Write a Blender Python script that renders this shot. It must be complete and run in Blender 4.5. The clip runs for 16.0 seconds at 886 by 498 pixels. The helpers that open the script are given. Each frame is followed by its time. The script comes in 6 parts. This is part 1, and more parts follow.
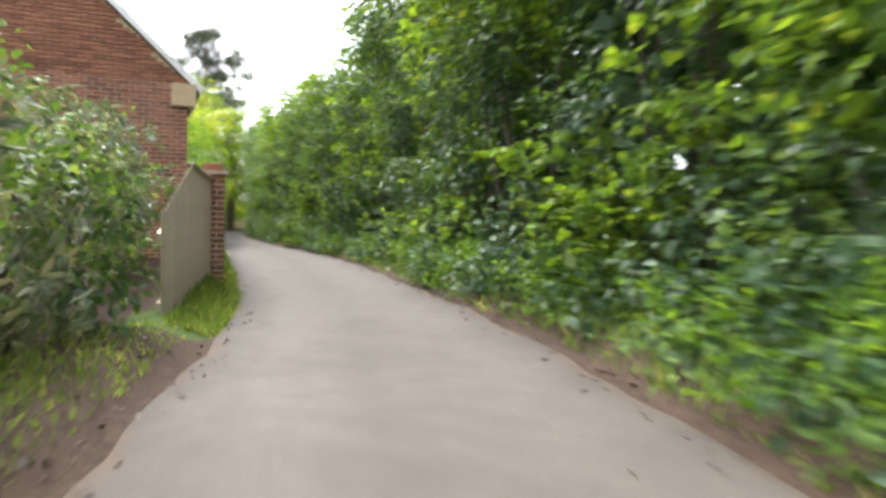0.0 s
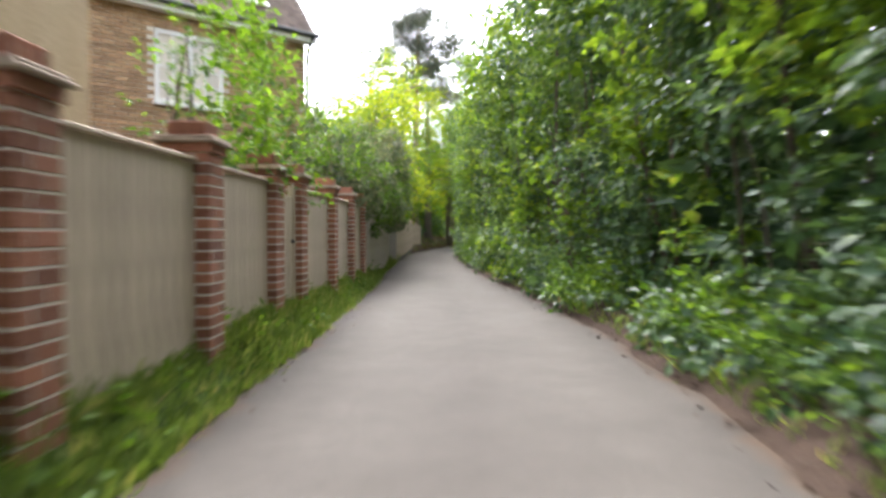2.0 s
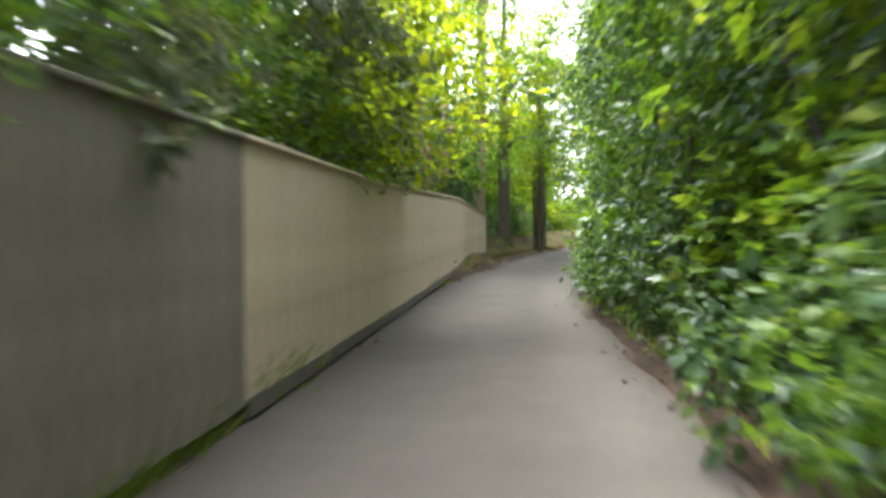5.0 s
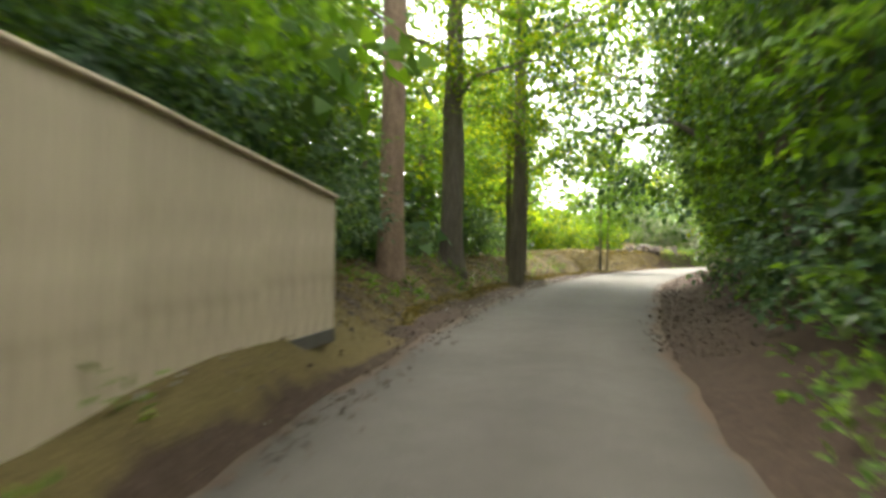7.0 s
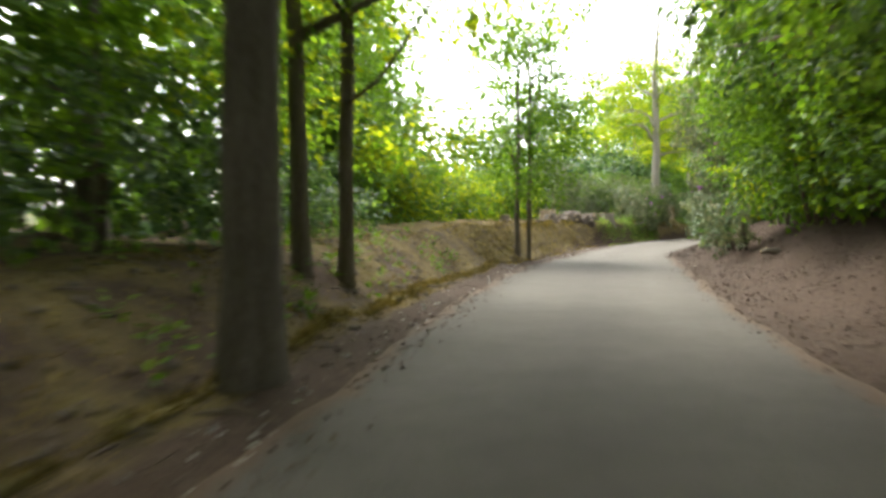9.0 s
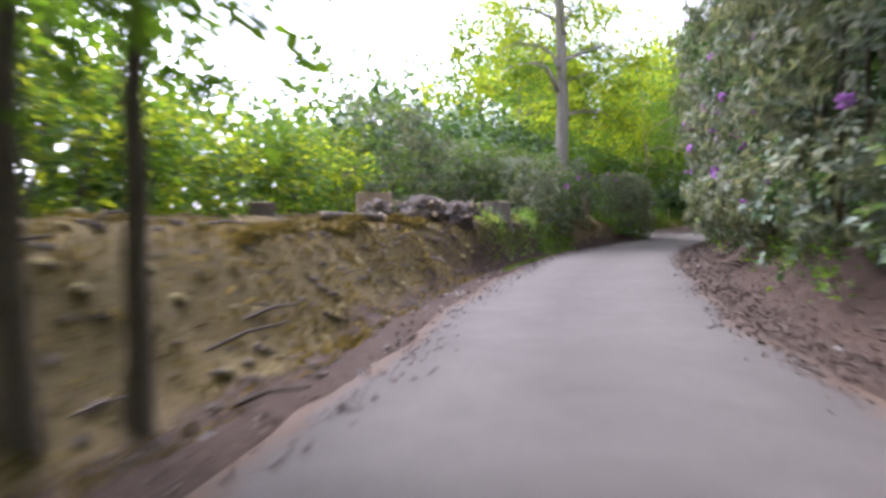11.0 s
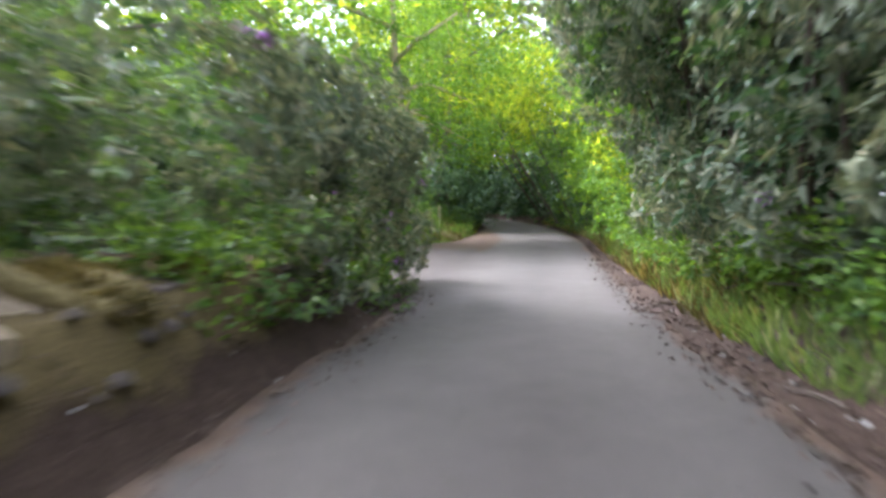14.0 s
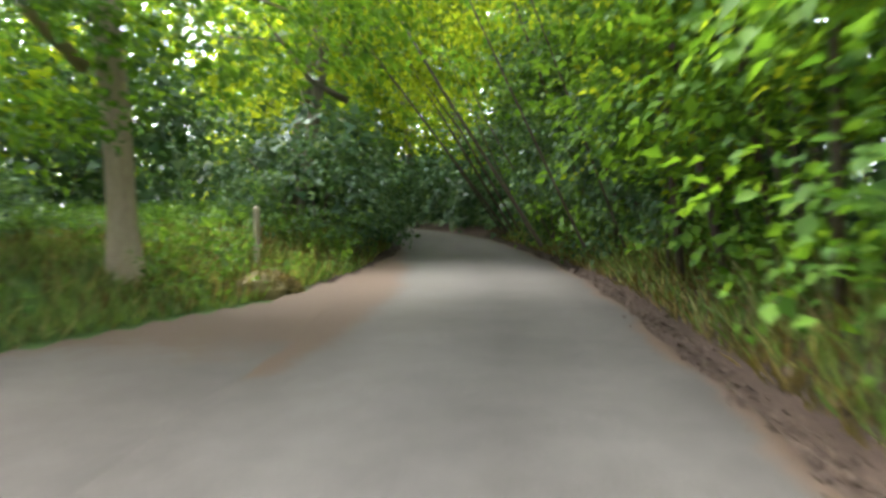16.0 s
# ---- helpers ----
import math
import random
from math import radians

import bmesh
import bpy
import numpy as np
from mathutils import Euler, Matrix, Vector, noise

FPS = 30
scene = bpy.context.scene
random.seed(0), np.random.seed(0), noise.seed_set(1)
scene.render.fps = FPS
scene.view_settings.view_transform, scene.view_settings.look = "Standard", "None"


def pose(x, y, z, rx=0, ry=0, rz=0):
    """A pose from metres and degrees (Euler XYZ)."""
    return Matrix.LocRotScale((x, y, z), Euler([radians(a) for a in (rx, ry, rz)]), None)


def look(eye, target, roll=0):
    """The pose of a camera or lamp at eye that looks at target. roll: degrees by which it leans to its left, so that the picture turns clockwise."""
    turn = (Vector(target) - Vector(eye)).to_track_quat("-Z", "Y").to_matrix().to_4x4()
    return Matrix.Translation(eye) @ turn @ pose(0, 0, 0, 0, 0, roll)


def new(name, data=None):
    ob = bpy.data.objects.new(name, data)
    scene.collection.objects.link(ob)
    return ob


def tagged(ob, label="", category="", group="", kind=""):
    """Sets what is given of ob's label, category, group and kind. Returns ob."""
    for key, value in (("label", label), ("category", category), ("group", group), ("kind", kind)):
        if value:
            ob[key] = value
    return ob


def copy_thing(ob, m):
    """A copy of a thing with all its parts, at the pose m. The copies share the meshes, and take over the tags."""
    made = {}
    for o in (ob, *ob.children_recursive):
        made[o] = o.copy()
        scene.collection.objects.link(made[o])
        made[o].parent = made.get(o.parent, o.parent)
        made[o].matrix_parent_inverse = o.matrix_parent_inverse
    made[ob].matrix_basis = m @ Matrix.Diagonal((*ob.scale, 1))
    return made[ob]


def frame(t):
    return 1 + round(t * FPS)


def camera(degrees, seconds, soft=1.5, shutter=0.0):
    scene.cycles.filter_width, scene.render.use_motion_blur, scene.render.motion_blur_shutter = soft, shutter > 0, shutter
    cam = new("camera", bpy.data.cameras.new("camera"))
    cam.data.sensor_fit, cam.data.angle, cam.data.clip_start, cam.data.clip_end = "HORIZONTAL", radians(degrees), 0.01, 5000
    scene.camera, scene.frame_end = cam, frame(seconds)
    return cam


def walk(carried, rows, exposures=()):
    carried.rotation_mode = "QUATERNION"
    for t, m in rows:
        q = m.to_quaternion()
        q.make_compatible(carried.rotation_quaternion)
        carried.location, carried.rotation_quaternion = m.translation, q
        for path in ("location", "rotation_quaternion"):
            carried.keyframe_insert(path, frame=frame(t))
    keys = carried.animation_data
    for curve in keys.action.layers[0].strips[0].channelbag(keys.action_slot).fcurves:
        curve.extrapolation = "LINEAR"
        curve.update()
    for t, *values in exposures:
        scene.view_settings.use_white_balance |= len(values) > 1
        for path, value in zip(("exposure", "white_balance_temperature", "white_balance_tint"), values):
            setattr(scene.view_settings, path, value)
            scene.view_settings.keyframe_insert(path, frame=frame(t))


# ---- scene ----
cam = camera(65.0, 16.0, soft=3.0, shutter=0.5)
PATH = [
    (0, (-0.642, -4.631, 1.041), (3.359, 4.527, 0.678), 1.19),
    (0.5, (0.376, -1.961, 1.026), (3.088, 7.659, 0.698), 0.58),
    (1, (1.080, 0.912, 1.044), (2.978, 10.725, 0.730), 0.02),
    (1.5, (1.664, 3.928, 1.037), (2.931, 13.844, 0.766), -0.12),
    (2, (2.171, 7.121, 1.086), (2.980, 17.086, 0.854), -0.02),
    (2.5, (2.646, 10.538, 1.074), (2.964, 20.531, 0.892), -0.43),
    (3, (2.984, 14.128, 1.083), (2.995, 24.125, 0.834), -0.09),
    (3.5, (3.197, 17.904, 1.061), (2.863, 27.895, 0.817), -0.68),
    (4, (3.269, 21.727, 1.048), (2.813, 31.712, 0.745), -0.92),
    (4.5, (3.459, 25.463, 0.991), (3.034, 35.448, 0.657), 0.34),
    (4.7, (3.570, 26.948, 1.044), (3.192, 36.936, 0.733), -0.04),
    (6.8, (4.947, 42.490, 1.028), (4.878, 52.489, 0.965), 1.12),
    (7, (5.146, 43.981, 1.062), (5.170, 53.980, 1.028), 0.89),
    (7.5, (5.610, 47.703, 1.004), (5.929, 57.693, 0.683), 0.68),
    (8, (6.201, 51.411, 1.042), (6.887, 61.384, 0.772), 0.53),
    (8.5, (6.978, 55.152, 1.077), (8.042, 65.092, 0.803), -0.62),
    (9, (7.775, 58.925, 1.075), (9.372, 68.788, 0.645), -0.26),
    (9.2, (8.148, 60.403, 1.068), (9.984, 70.221, 0.584), 0.09),
    (11.3, (14.355, 75.379, 0.994), (17.989, 84.683, 0.498), -0.10),
    (11.5, (15.114, 76.676, 0.995), (18.912, 85.913, 0.481), 0.18),
    (12, (17.039, 79.843, 1.073), (21.269, 88.893, 0.612), 0.87),
    (12.5, (19.032, 83.142, 1.051), (23.973, 91.817, 0.480), -0.54),
    (13, (21.258, 86.116, 1.053), (26.763, 94.450, 0.573), 0.20),
    (13.5, (23.725, 88.866, 1.033), (29.739, 96.844, 0.598), -0.44),
    (14, (26.358, 91.487, 1.018), (32.771, 99.145, 0.548), 0.18),
    (14.5, (29.047, 93.964, 1.037), (35.697, 101.415, 0.519), -0.15),
    (15, (31.678, 96.319, 1.025), (38.420, 103.687, 0.520), -0.42),
    (15.5, (34.269, 98.677, 1.069), (41.077, 105.990, 0.645), -0.63),
    (16, (36.787, 100.863, 1.066), (43.610, 108.167, 0.743), -0.86),
]
walk(cam, [(t, look(eye, target, roll)) for t, eye, target, roll in PATH],
     exposures=[(0.0, 2.6, 6250, 13), (2.5, 2.7, 6100, 15), (3.3, 2.9, 6050, 13), (4.0, 3.2, 6100, 11), (4.7, 3.25, 6150, 9), (6.8, 3.4, 6700, 6), (7.0, 3.35, 6800, 5), (7.5, 3.1, 6700, 4), (8.0, 3.2, 6600, 6), (8.5, 2.9, 6600, 6),
                (9.2, 2.55, 6600, 7), (11.3, 2.3, 5450, 29), (12.5, 2.5, 5300, 29), (13.5, 3.2, 5450, 22), (14.0, 3.3, 5500, 21), (14.5, 3.0, 5500, 16), (15.0, 2.95, 5800, 9), (16.0, 3.45, 5900, 10)])

# ---- world and sun: bright overcast spring day ----
world = bpy.data.worlds.new("sky")
scene.world = world
world.use_nodes = True
wn = world.node_tree.nodes
wl = world.node_tree.links
wn.clear()
sky = wn.new("ShaderNodeTexSky")
sky.sky_type = "NISHITA"
sky.sun_disc = False
sky.sun_elevation = radians(52)
sky.sun_rotation = radians(-12)
sky.air_density, sky.dust_density, sky.ozone_density = 1.0, 4.0, 1.0
pale = wn.new("ShaderNodeHueSaturation")
pale.inputs["Saturation"].default_value = 0.22
bg = wn.new("ShaderNodeBackground")
bg.inputs["Strength"].default_value = 0.15
wo = wn.new("ShaderNodeOutputWorld")
wl.new(sky.outputs[0], pale.inputs["Color"])
wl.new(pale.outputs[0], bg.inputs["Color"])
wl.new(bg.outputs[0], wo.inputs["Surface"])
sun = new("sun", bpy.data.lights.new("sun", "SUN"))
sun.data.energy, sun.data.angle, sun.data.color = 0.9, radians(16), (1.0, 0.96, 0.88)
sun.matrix_world = look((0, 0, 60), (8, -38, 8))


# ---- materials ----
def node_mat(name):
    m = bpy.data.materials.new(name)
    m.use_nodes = True
    nt = m.node_tree
    return m, nt, nt.nodes["Principled BSDF"], nt.nodes["Material Output"]


def ramp(nt, src, stops):
    r = nt.nodes.new("ShaderNodeValToRGB")
    el = r.color_ramp.elements
    while len(el) < len(stops):
        el.new(0.5)
    for e, (p, c) in zip(el, stops):
        e.position, e.color = p, (*c, 1)
    nt.links.new(src, r.inputs[0])
    return r.outputs[0]


def noise_tex(nt, scale, detail=4.0, rough=0.6, stretch=None):
    co = nt.nodes.new("ShaderNodeTexCoord")
    n = nt.nodes.new("ShaderNodeTexNoise")
    n.inputs["Scale"].default_value, n.inputs["Detail"].default_value, n.inputs["Roughness"].default_value = scale, detail, rough
    src = co.outputs["Object"]
    if stretch:
        mp = nt.nodes.new("ShaderNodeMapping")
        mp.inputs["Scale"].default_value = stretch
        nt.links.new(src, mp.inputs[0])
        src = mp.outputs[0]
    nt.links.new(src, n.inputs["Vector"])
    return n.outputs["Fac"]


def mix(nt, fac, a, b, kind="MIX"):
    n = nt.nodes.new("ShaderNodeMix")
    n.data_type, n.blend_type = "RGBA", kind
    for sock, v in ((n.inputs[0], fac), (n.inputs[6], a), (n.inputs[7], b)):
        if isinstance(v, (int, float)):
            sock.default_value = v
        elif isinstance(v, tuple):
            sock.default_value = (*v, 1)
        else:
            nt.links.new(v, sock)
    return n.outputs[2]


def bump(nt, bsdf, height, strength, dist=0.01):
    b = nt.nodes.new("ShaderNodeBump")
    b.inputs["Strength"].default_value, b.inputs["Distance"].default_value = strength, dist
    nt.links.new(height, b.inputs["Height"])
    nt.links.new(b.outputs[0], bsdf.inputs["Normal"])


def plain(name, stops, scale=6.0, rough=0.8, bumps=0.4, dist=0.01, stretch=None, fine=60.0, vary=0.0, metal=0.0):
    """Mottled surface: two scales of noise through a ramp, fine relief, and a shift of value from piece to piece."""
    m, nt, bsdf, _ = node_mat(name)
    big = noise_tex(nt, scale, 5, 0.65, stretch)
    small = noise_tex(nt, fine, 3, 0.6, stretch)
    c = ramp(nt, big, stops)
    c = mix(nt, 0.35, c, ramp(nt, small, [(0.3, tuple(v * 0.6 for v in stops[0][1])), (0.7, tuple(min(1, v * 1.25) for v in stops[-1][1]))]))
    if vary:
        info = nt.nodes.new("ShaderNodeObjectInfo")
        geo = nt.nodes.new("ShaderNodeNewGeometry")
        add = nt.nodes.new("ShaderNodeMath")
        add.operation = "ADD"
        nt.links.new(info.outputs["Random"], add.inputs[0])
        nt.links.new(geo.outputs["Random Per Island"], add.inputs[1])
        fr = nt.nodes.new("ShaderNodeMath")
        fr.operation = "FRACT"
        nt.links.new(add.outputs[0], fr.inputs[0])
        c = mix(nt, 1.0, c, ramp(nt, fr.outputs[0], [(0.0, (1 - vary,) * 3), (1.0, (1.0, 1.0, 1.0))]), "MULTIPLY")
    nt.links.new(c, bsdf.inputs["Base Color"])
    bsdf.inputs["Roughness"].default_value, bsdf.inputs["Metallic"].default_value = rough, metal
    bump(nt, bsdf, small, bumps, dist)
    return m


def leaf_mat(name, stops, rough=0.45, glow=0.35, spec=0.4, through_tint=(1.5, 1.35, 0.55)):
    """Leaf: colour from leaf to leaf, light shining through the blade."""
    m, nt, bsdf, out = node_mat(name)
    geo = nt.nodes.new("ShaderNodeNewGeometry")
    c = ramp(nt, geo.outputs["Random Per Island"], stops)
    patch = noise_tex(nt, 0.9, 3, 0.6)
    c = mix(nt, 1.0, c, ramp(nt, patch, [(0.3, (0.72, 0.75, 0.78)), (0.72, (1.12, 1.08, 0.96))]), "MULTIPLY")
    nt.links.new(c, bsdf.inputs["Base Color"])
    bsdf.inputs["Roughness"].default_value = rough
    bsdf.inputs["Specular IOR Level"].default_value = spec
    tr = nt.nodes.new("ShaderNodeBsdfTranslucent")
    warm = mix(nt, 1.0, c, through_tint, "MULTIPLY")
    nt.links.new(warm, tr.inputs["Color"])
    ms = nt.nodes.new("ShaderNodeMixShader")
    ms.inputs[0].default_value = glow
    nt.links.new(bsdf.outputs[0], ms.inputs[1])
    nt.links.new(tr.outputs[0], ms.inputs[2])
    nt.links.new(ms.outputs[0], out.inputs["Surface"])
    return m


def road_mat():
    m, nt, bsdf, _ = node_mat("worn_asphalt")
    big = noise_tex(nt, 0.35, 4, 0.6)
    mid = noise_tex(nt, 3.0, 5, 0.7)
    fine = noise_tex(nt, 170.0, 2, 0.6)
    c = ramp(nt, big, [(0.3, (0.066, 0.058, 0.048)), (0.7, (0.090, 0.080, 0.068))])
    c = mix(nt, 0.3, c, ramp(nt, mid, [(0.35, (0.048, 0.042, 0.035)), (0.65, (0.104, 0.093, 0.080))]))
    c = mix(nt, 0.4, c, ramp(nt, fine, [(0.35, (0.030, 0.027, 0.023)), (0.65, (0.122, 0.110, 0.096))]))
    at = nt.nodes.new("ShaderNodeAttribute")
    at.attribute_name = "dirt"
    ed = nt.nodes.new("ShaderNodeMath")
    ed.operation = "MULTIPLY_ADD"
    nt.links.new(mid, ed.inputs[0])
    ed.inputs[1].default_value = 0.9
    ed.inputs[2].default_value = -0.45
    add = nt.nodes.new("ShaderNodeMath")
    add.operation, add.use_clamp = "ADD", True
    nt.links.new(at.outputs["Fac"], add.inputs[0])
    nt.links.new(ed.outputs[0], add.inputs[1])
    f = ramp(nt, add.outputs[0], [(0.40, (0, 0, 0)), (0.75, (1, 1, 1))])
    wear = nt.nodes.new("ShaderNodeAttribute")
    wear.attribute_name = "wear"
    streak = noise_tex(nt, 0.8, 5, 0.7)
    tone = nt.nodes.new("ShaderNodeMath")
    tone.operation = "MULTIPLY_ADD"
    nt.links.new(streak, tone.inputs[0])
    tone.inputs[1].default_value = 0.9
    nt.links.new(wear.outputs["Fac"], tone.inputs[2])
    c = mix(nt, 1.0, c, ramp(nt, tone.outputs[0], [(0.25, (0.74, 0.72, 0.70)), (0.95, (1.16, 1.15, 1.14))]), "MULTIPLY")
    sandy = nt.nodes.new("ShaderNodeAttribute")
    sandy.attribute_name = "sand"
    c = mix(nt, 1.0, c, ramp(nt, sandy.outputs["Fac"], [(0.0, (0.77, 0.77, 0.77)), (1.0, (1.02, 0.955, 0.91))]), "MULTIPLY")
    c = mix(nt, 1.0, c, (1.3, 1.3, 1.3), "MULTIPLY")
    c = mix(nt, f, c, (0.085, 0.056, 0.036))
    nt.links.new(c, bsdf.inputs["Base Color"])
    bsdf.inputs["Roughness"].default_value = 0.88
    bsdf.inputs["Specular IOR Level"].default_value = 0.2
    bump(nt, bsdf, fine, 0.5, 0.004)
    return m


def ground_mat():
    """Soil and leaf litter, with grass and moss where the masks say."""
    m, nt, bsdf, _ = node_mat("lane_ground")
    big = noise_tex(nt, 1.1, 5, 0.65)
    mid = noise_tex(nt, 9.0, 5, 0.7)
    fine = noise_tex(nt, 55.0, 3, 0.6)
    soil = ramp(nt, mid, [(0.25, (0.022, 0.014, 0.010)), (0.5, (0.050, 0.033, 0.023)), (0.75, (0.094, 0.064, 0.045))])
    soil = mix(nt, 0.45, soil, ramp(nt, fine, [(0.35, (0.023, 0.015, 0.011)), (0.7, (0.120, 0.082, 0.059))]))
    grass = ramp(nt, mid, [(0.3, (0.036, 0.064, 0.014)), (0.7, (0.080, 0.126, 0.032))])
    moss = ramp(nt, fine, [(0.3, (0.055, 0.044, 0.017)), (0.7, (0.178, 0.132, 0.055))])
    c = soil
    for name, tone in (("moss", moss), ("grass", grass)):
        at = nt.nodes.new("ShaderNodeAttribute")
        at.attribute_name = name
        mul = nt.nodes.new("ShaderNodeMath")
        mul.operation = "MULTIPLY_ADD"
        nt.links.new(big, mul.inputs[0])
        mul.inputs[1].default_value, mul.inputs[2].default_value = 1.6, -0.8
        add = nt.nodes.new("ShaderNodeMath")
        add.operation, add.use_clamp = "ADD", True
        nt.links.new(mul.outputs[0], add.inputs[0])
        nt.links.new(at.outputs["Fac"], add.inputs[1])
        c = mix(nt, ramp(nt, add.outputs[0], [(0.35, (0, 0, 0)), (0.65, (1, 1, 1))]), c, tone)
    nt.links.new(c, bsdf.inputs["Base Color"])
    bsdf.inputs["Roughness"].default_value = 0.95
    bsdf.inputs["Specular IOR Level"].default_value = 0.12
    bump(nt, bsdf, fine, 0.8, 0.03)
    return m


M = {}
M["road"] = road_mat()
M["ground"] = ground_mat()
M["brick"] = plain("red_brick", [(0.25, (0.23, 0.082, 0.046)), (0.55, (0.37, 0.15, 0.086)), (0.8, (0.48, 0.23, 0.145))], 9, 0.9, 0.5, 0.004, vary=0.5)
M["brick_pale"] = plain("weathered_brick", [(0.25, (0.32, 0.155, 0.078)), (0.55, (0.47, 0.30, 0.165)), (0.8, (0.58, 0.44, 0.27))], 5, 0.9, 0.5, 0.004, vary=0.5)
M["mortar"] = plain("lime_mortar", [(0.3, (0.58, 0.54, 0.47)), (0.7, (0.72, 0.67, 0.59))], 14, 0.95, 0.5, 0.004)
M["creasing"] = plain("creasing_tile", [(0.3, (0.29, 0.215, 0.155)), (0.7, (0.45, 0.36, 0.27))], 12, 0.9, 0.5, 0.004, vary=0.3)
M["board"] = plain("weathered_board", [(0.25, (0.29, 0.228, 0.160)), (0.5, (0.49, 0.398, 0.295)), (0.75, (0.63, 0.53, 0.405))], 1.0, 0.88, 0.4, 0.004, stretch=(4.5, 4.5, 0.45), fine=9, vary=0.12)
M["board_new"] = plain("tan_board", [(0.25, (0.40, 0.305, 0.20)), (0.5, (0.53, 0.42, 0.29)), (0.75, (0.62, 0.51, 0.37))], 0.9, 0.85, 0.25, 0.003, stretch=(2.2, 2.2, 0.5), fine=7, vary=0.07)
M["board_damp"] = plain("damp_stained_board", [(0.25, (0.20, 0.168, 0.130)), (0.5, (0.37, 0.315, 0.245)), (0.75, (0.53, 0.46, 0.365))], 1.0, 0.88, 0.4, 0.004, stretch=(3.5, 3.5, 0.5), fine=9, vary=0.15)
# darker board tone that stands in for the shade of overhanging shrubs
M["board_shade"] = plain("shaded_board", [(0.25, (0.10, 0.086, 0.068)), (0.5, (0.19, 0.165, 0.132)), (0.75, (0.30, 0.262, 0.212))], 1.0, 0.88, 0.4, 0.004, stretch=(3.5, 3.5, 0.5), fine=9, vary=0.15)
M["board_dark"] = plain("damp_dark_board", [(0.25, (0.060, 0.052, 0.042)), (0.5, (0.115, 0.100, 0.082)), (0.75, (0.17, 0.15, 0.12))], 2.2, 0.88, 0.6, 0.004, stretch=(9, 9, 0.7), fine=16, vary=0.35)
M["render"] = plain("buff_render", [(0.3, (0.44, 0.325, 0.185)), (0.7, (0.56, 0.435, 0.27))], 1.4, 0.92, 0.4, 0.004, fine=40)
M["tile"] = plain("clay_roof_tile", [(0.25, (0.105, 0.070, 0.052)), (0.55, (0.165, 0.112, 0.085)), (0.8, (0.225, 0.165, 0.125))], 6, 0.9, 0.5, 0.006, vary=0.45)
M["white"] = plain("white_paint", [(0.3, (0.72, 0.71, 0.68)), (0.7, (0.82, 0.81, 0.78))], 5, 0.5, 0.15, 0.002)
M["black_pipe"] = plain("black_iron_pipe", [(0.3, (0.018, 0.017, 0.016)), (0.7, (0.05, 0.048, 0.045))], 9, 0.55, 0.3, 0.002)
M["bark"] = plain("grey_brown_bark", [(0.25, (0.060, 0.047, 0.034)), (0.5, (0.125, 0.100, 0.074)), (0.75, (0.21, 0.175, 0.135))], 3.0, 0.95, 1.0, 0.03, stretch=(5, 5, 0.8), fine=18)
M["bark_red"] = plain("red_brown_pine_bark", [(0.25, (0.11, 0.066, 0.042)), (0.5, (0.22, 0.140, 0.090)), (0.75, (0.36, 0.245, 0.165))], 3.0, 0.95, 1.0, 0.03, stretch=(4, 4, 1.0), fine=14)
M["bark_pale"] = plain("pale_grey_bark", [(0.25, (0.16, 0.135, 0.105)), (0.5, (0.29, 0.25, 0.20)), (0.75, (0.42, 0.375, 0.31))], 3.0, 0.95, 1.0, 0.02, stretch=(5, 5, 0.8), fine=16)
M["bark_tan"] = plain("tan_bark", [(0.25, (0.19, 0.14, 0.088)), (0.5, (0.33, 0.25, 0.16)), (0.75, (0.46, 0.37, 0.25))], 3.0, 0.95, 1.0, 0.02, stretch=(5, 5, 0.8), fine=16)
M["bark_mid"] = plain("old_grey_brown_bark", [(0.25, (0.105, 0.088, 0.070)), (0.5, (0.20, 0.170, 0.138)), (0.75, (0.32, 0.28, 0.235))], 3.0, 0.95, 1.0, 0.02, stretch=(6, 6, 0.6), fine=16)
M["moss"] = plain("ochre_moss", [(0.25, (0.075, 0.060, 0.020)), (0.5, (0.17, 0.135, 0.045)), (0.75, (0.30, 0.235, 0.095))], 4.0, 0.95, 1.0, 0.03, fine=30)
M["clod"] = plain("dark_soil_clod", [(0.25, (0.040, 0.030, 0.023)), (0.5, (0.095, 0.073, 0.056)), (0.75, (0.17, 0.135, 0.100))], 4.0, 0.95, 1.0, 0.03, fine=30, vary=0.5)
M["bark_moss"] = plain("mossy_bark", [(0.25, (0.050, 0.050, 0.022)), (0.5, (0.115, 0.100, 0.045)), (0.75, (0.20, 0.155, 0.085))], 4.0, 0.95, 1.0, 0.03, fine=22)
M["cutwood"] = plain("pale_cut_wood", [(0.25, (0.37, 0.25, 0.14)), (0.5, (0.50, 0.37, 0.23)), (0.75, (0.60, 0.48, 0.33))], 8, 0.85, 0.5, 0.004)
M["twig"] = plain("twig_bark", [(0.3, (0.050, 0.036, 0.026)), (0.7, (0.12, 0.09, 0.065))], 8, 0.9, 0.5, 0.004)
M["litter"] = plain("dead_leaf", [(0.25, (0.036, 0.020, 0.012)), (0.5, (0.070, 0.041, 0.025)), (0.8, (0.135, 0.088, 0.056))], 4, 0.85, 0.3, 0.004, vary=0.45)
M["stone"] = plain("flint_stone", [(0.25, (0.16, 0.14, 0.12)), (0.5, (0.32, 0.30, 0.27)), (0.8, (0.58, 0.56, 0.52))], 7, 0.8, 0.5, 0.004, vary=0.5)
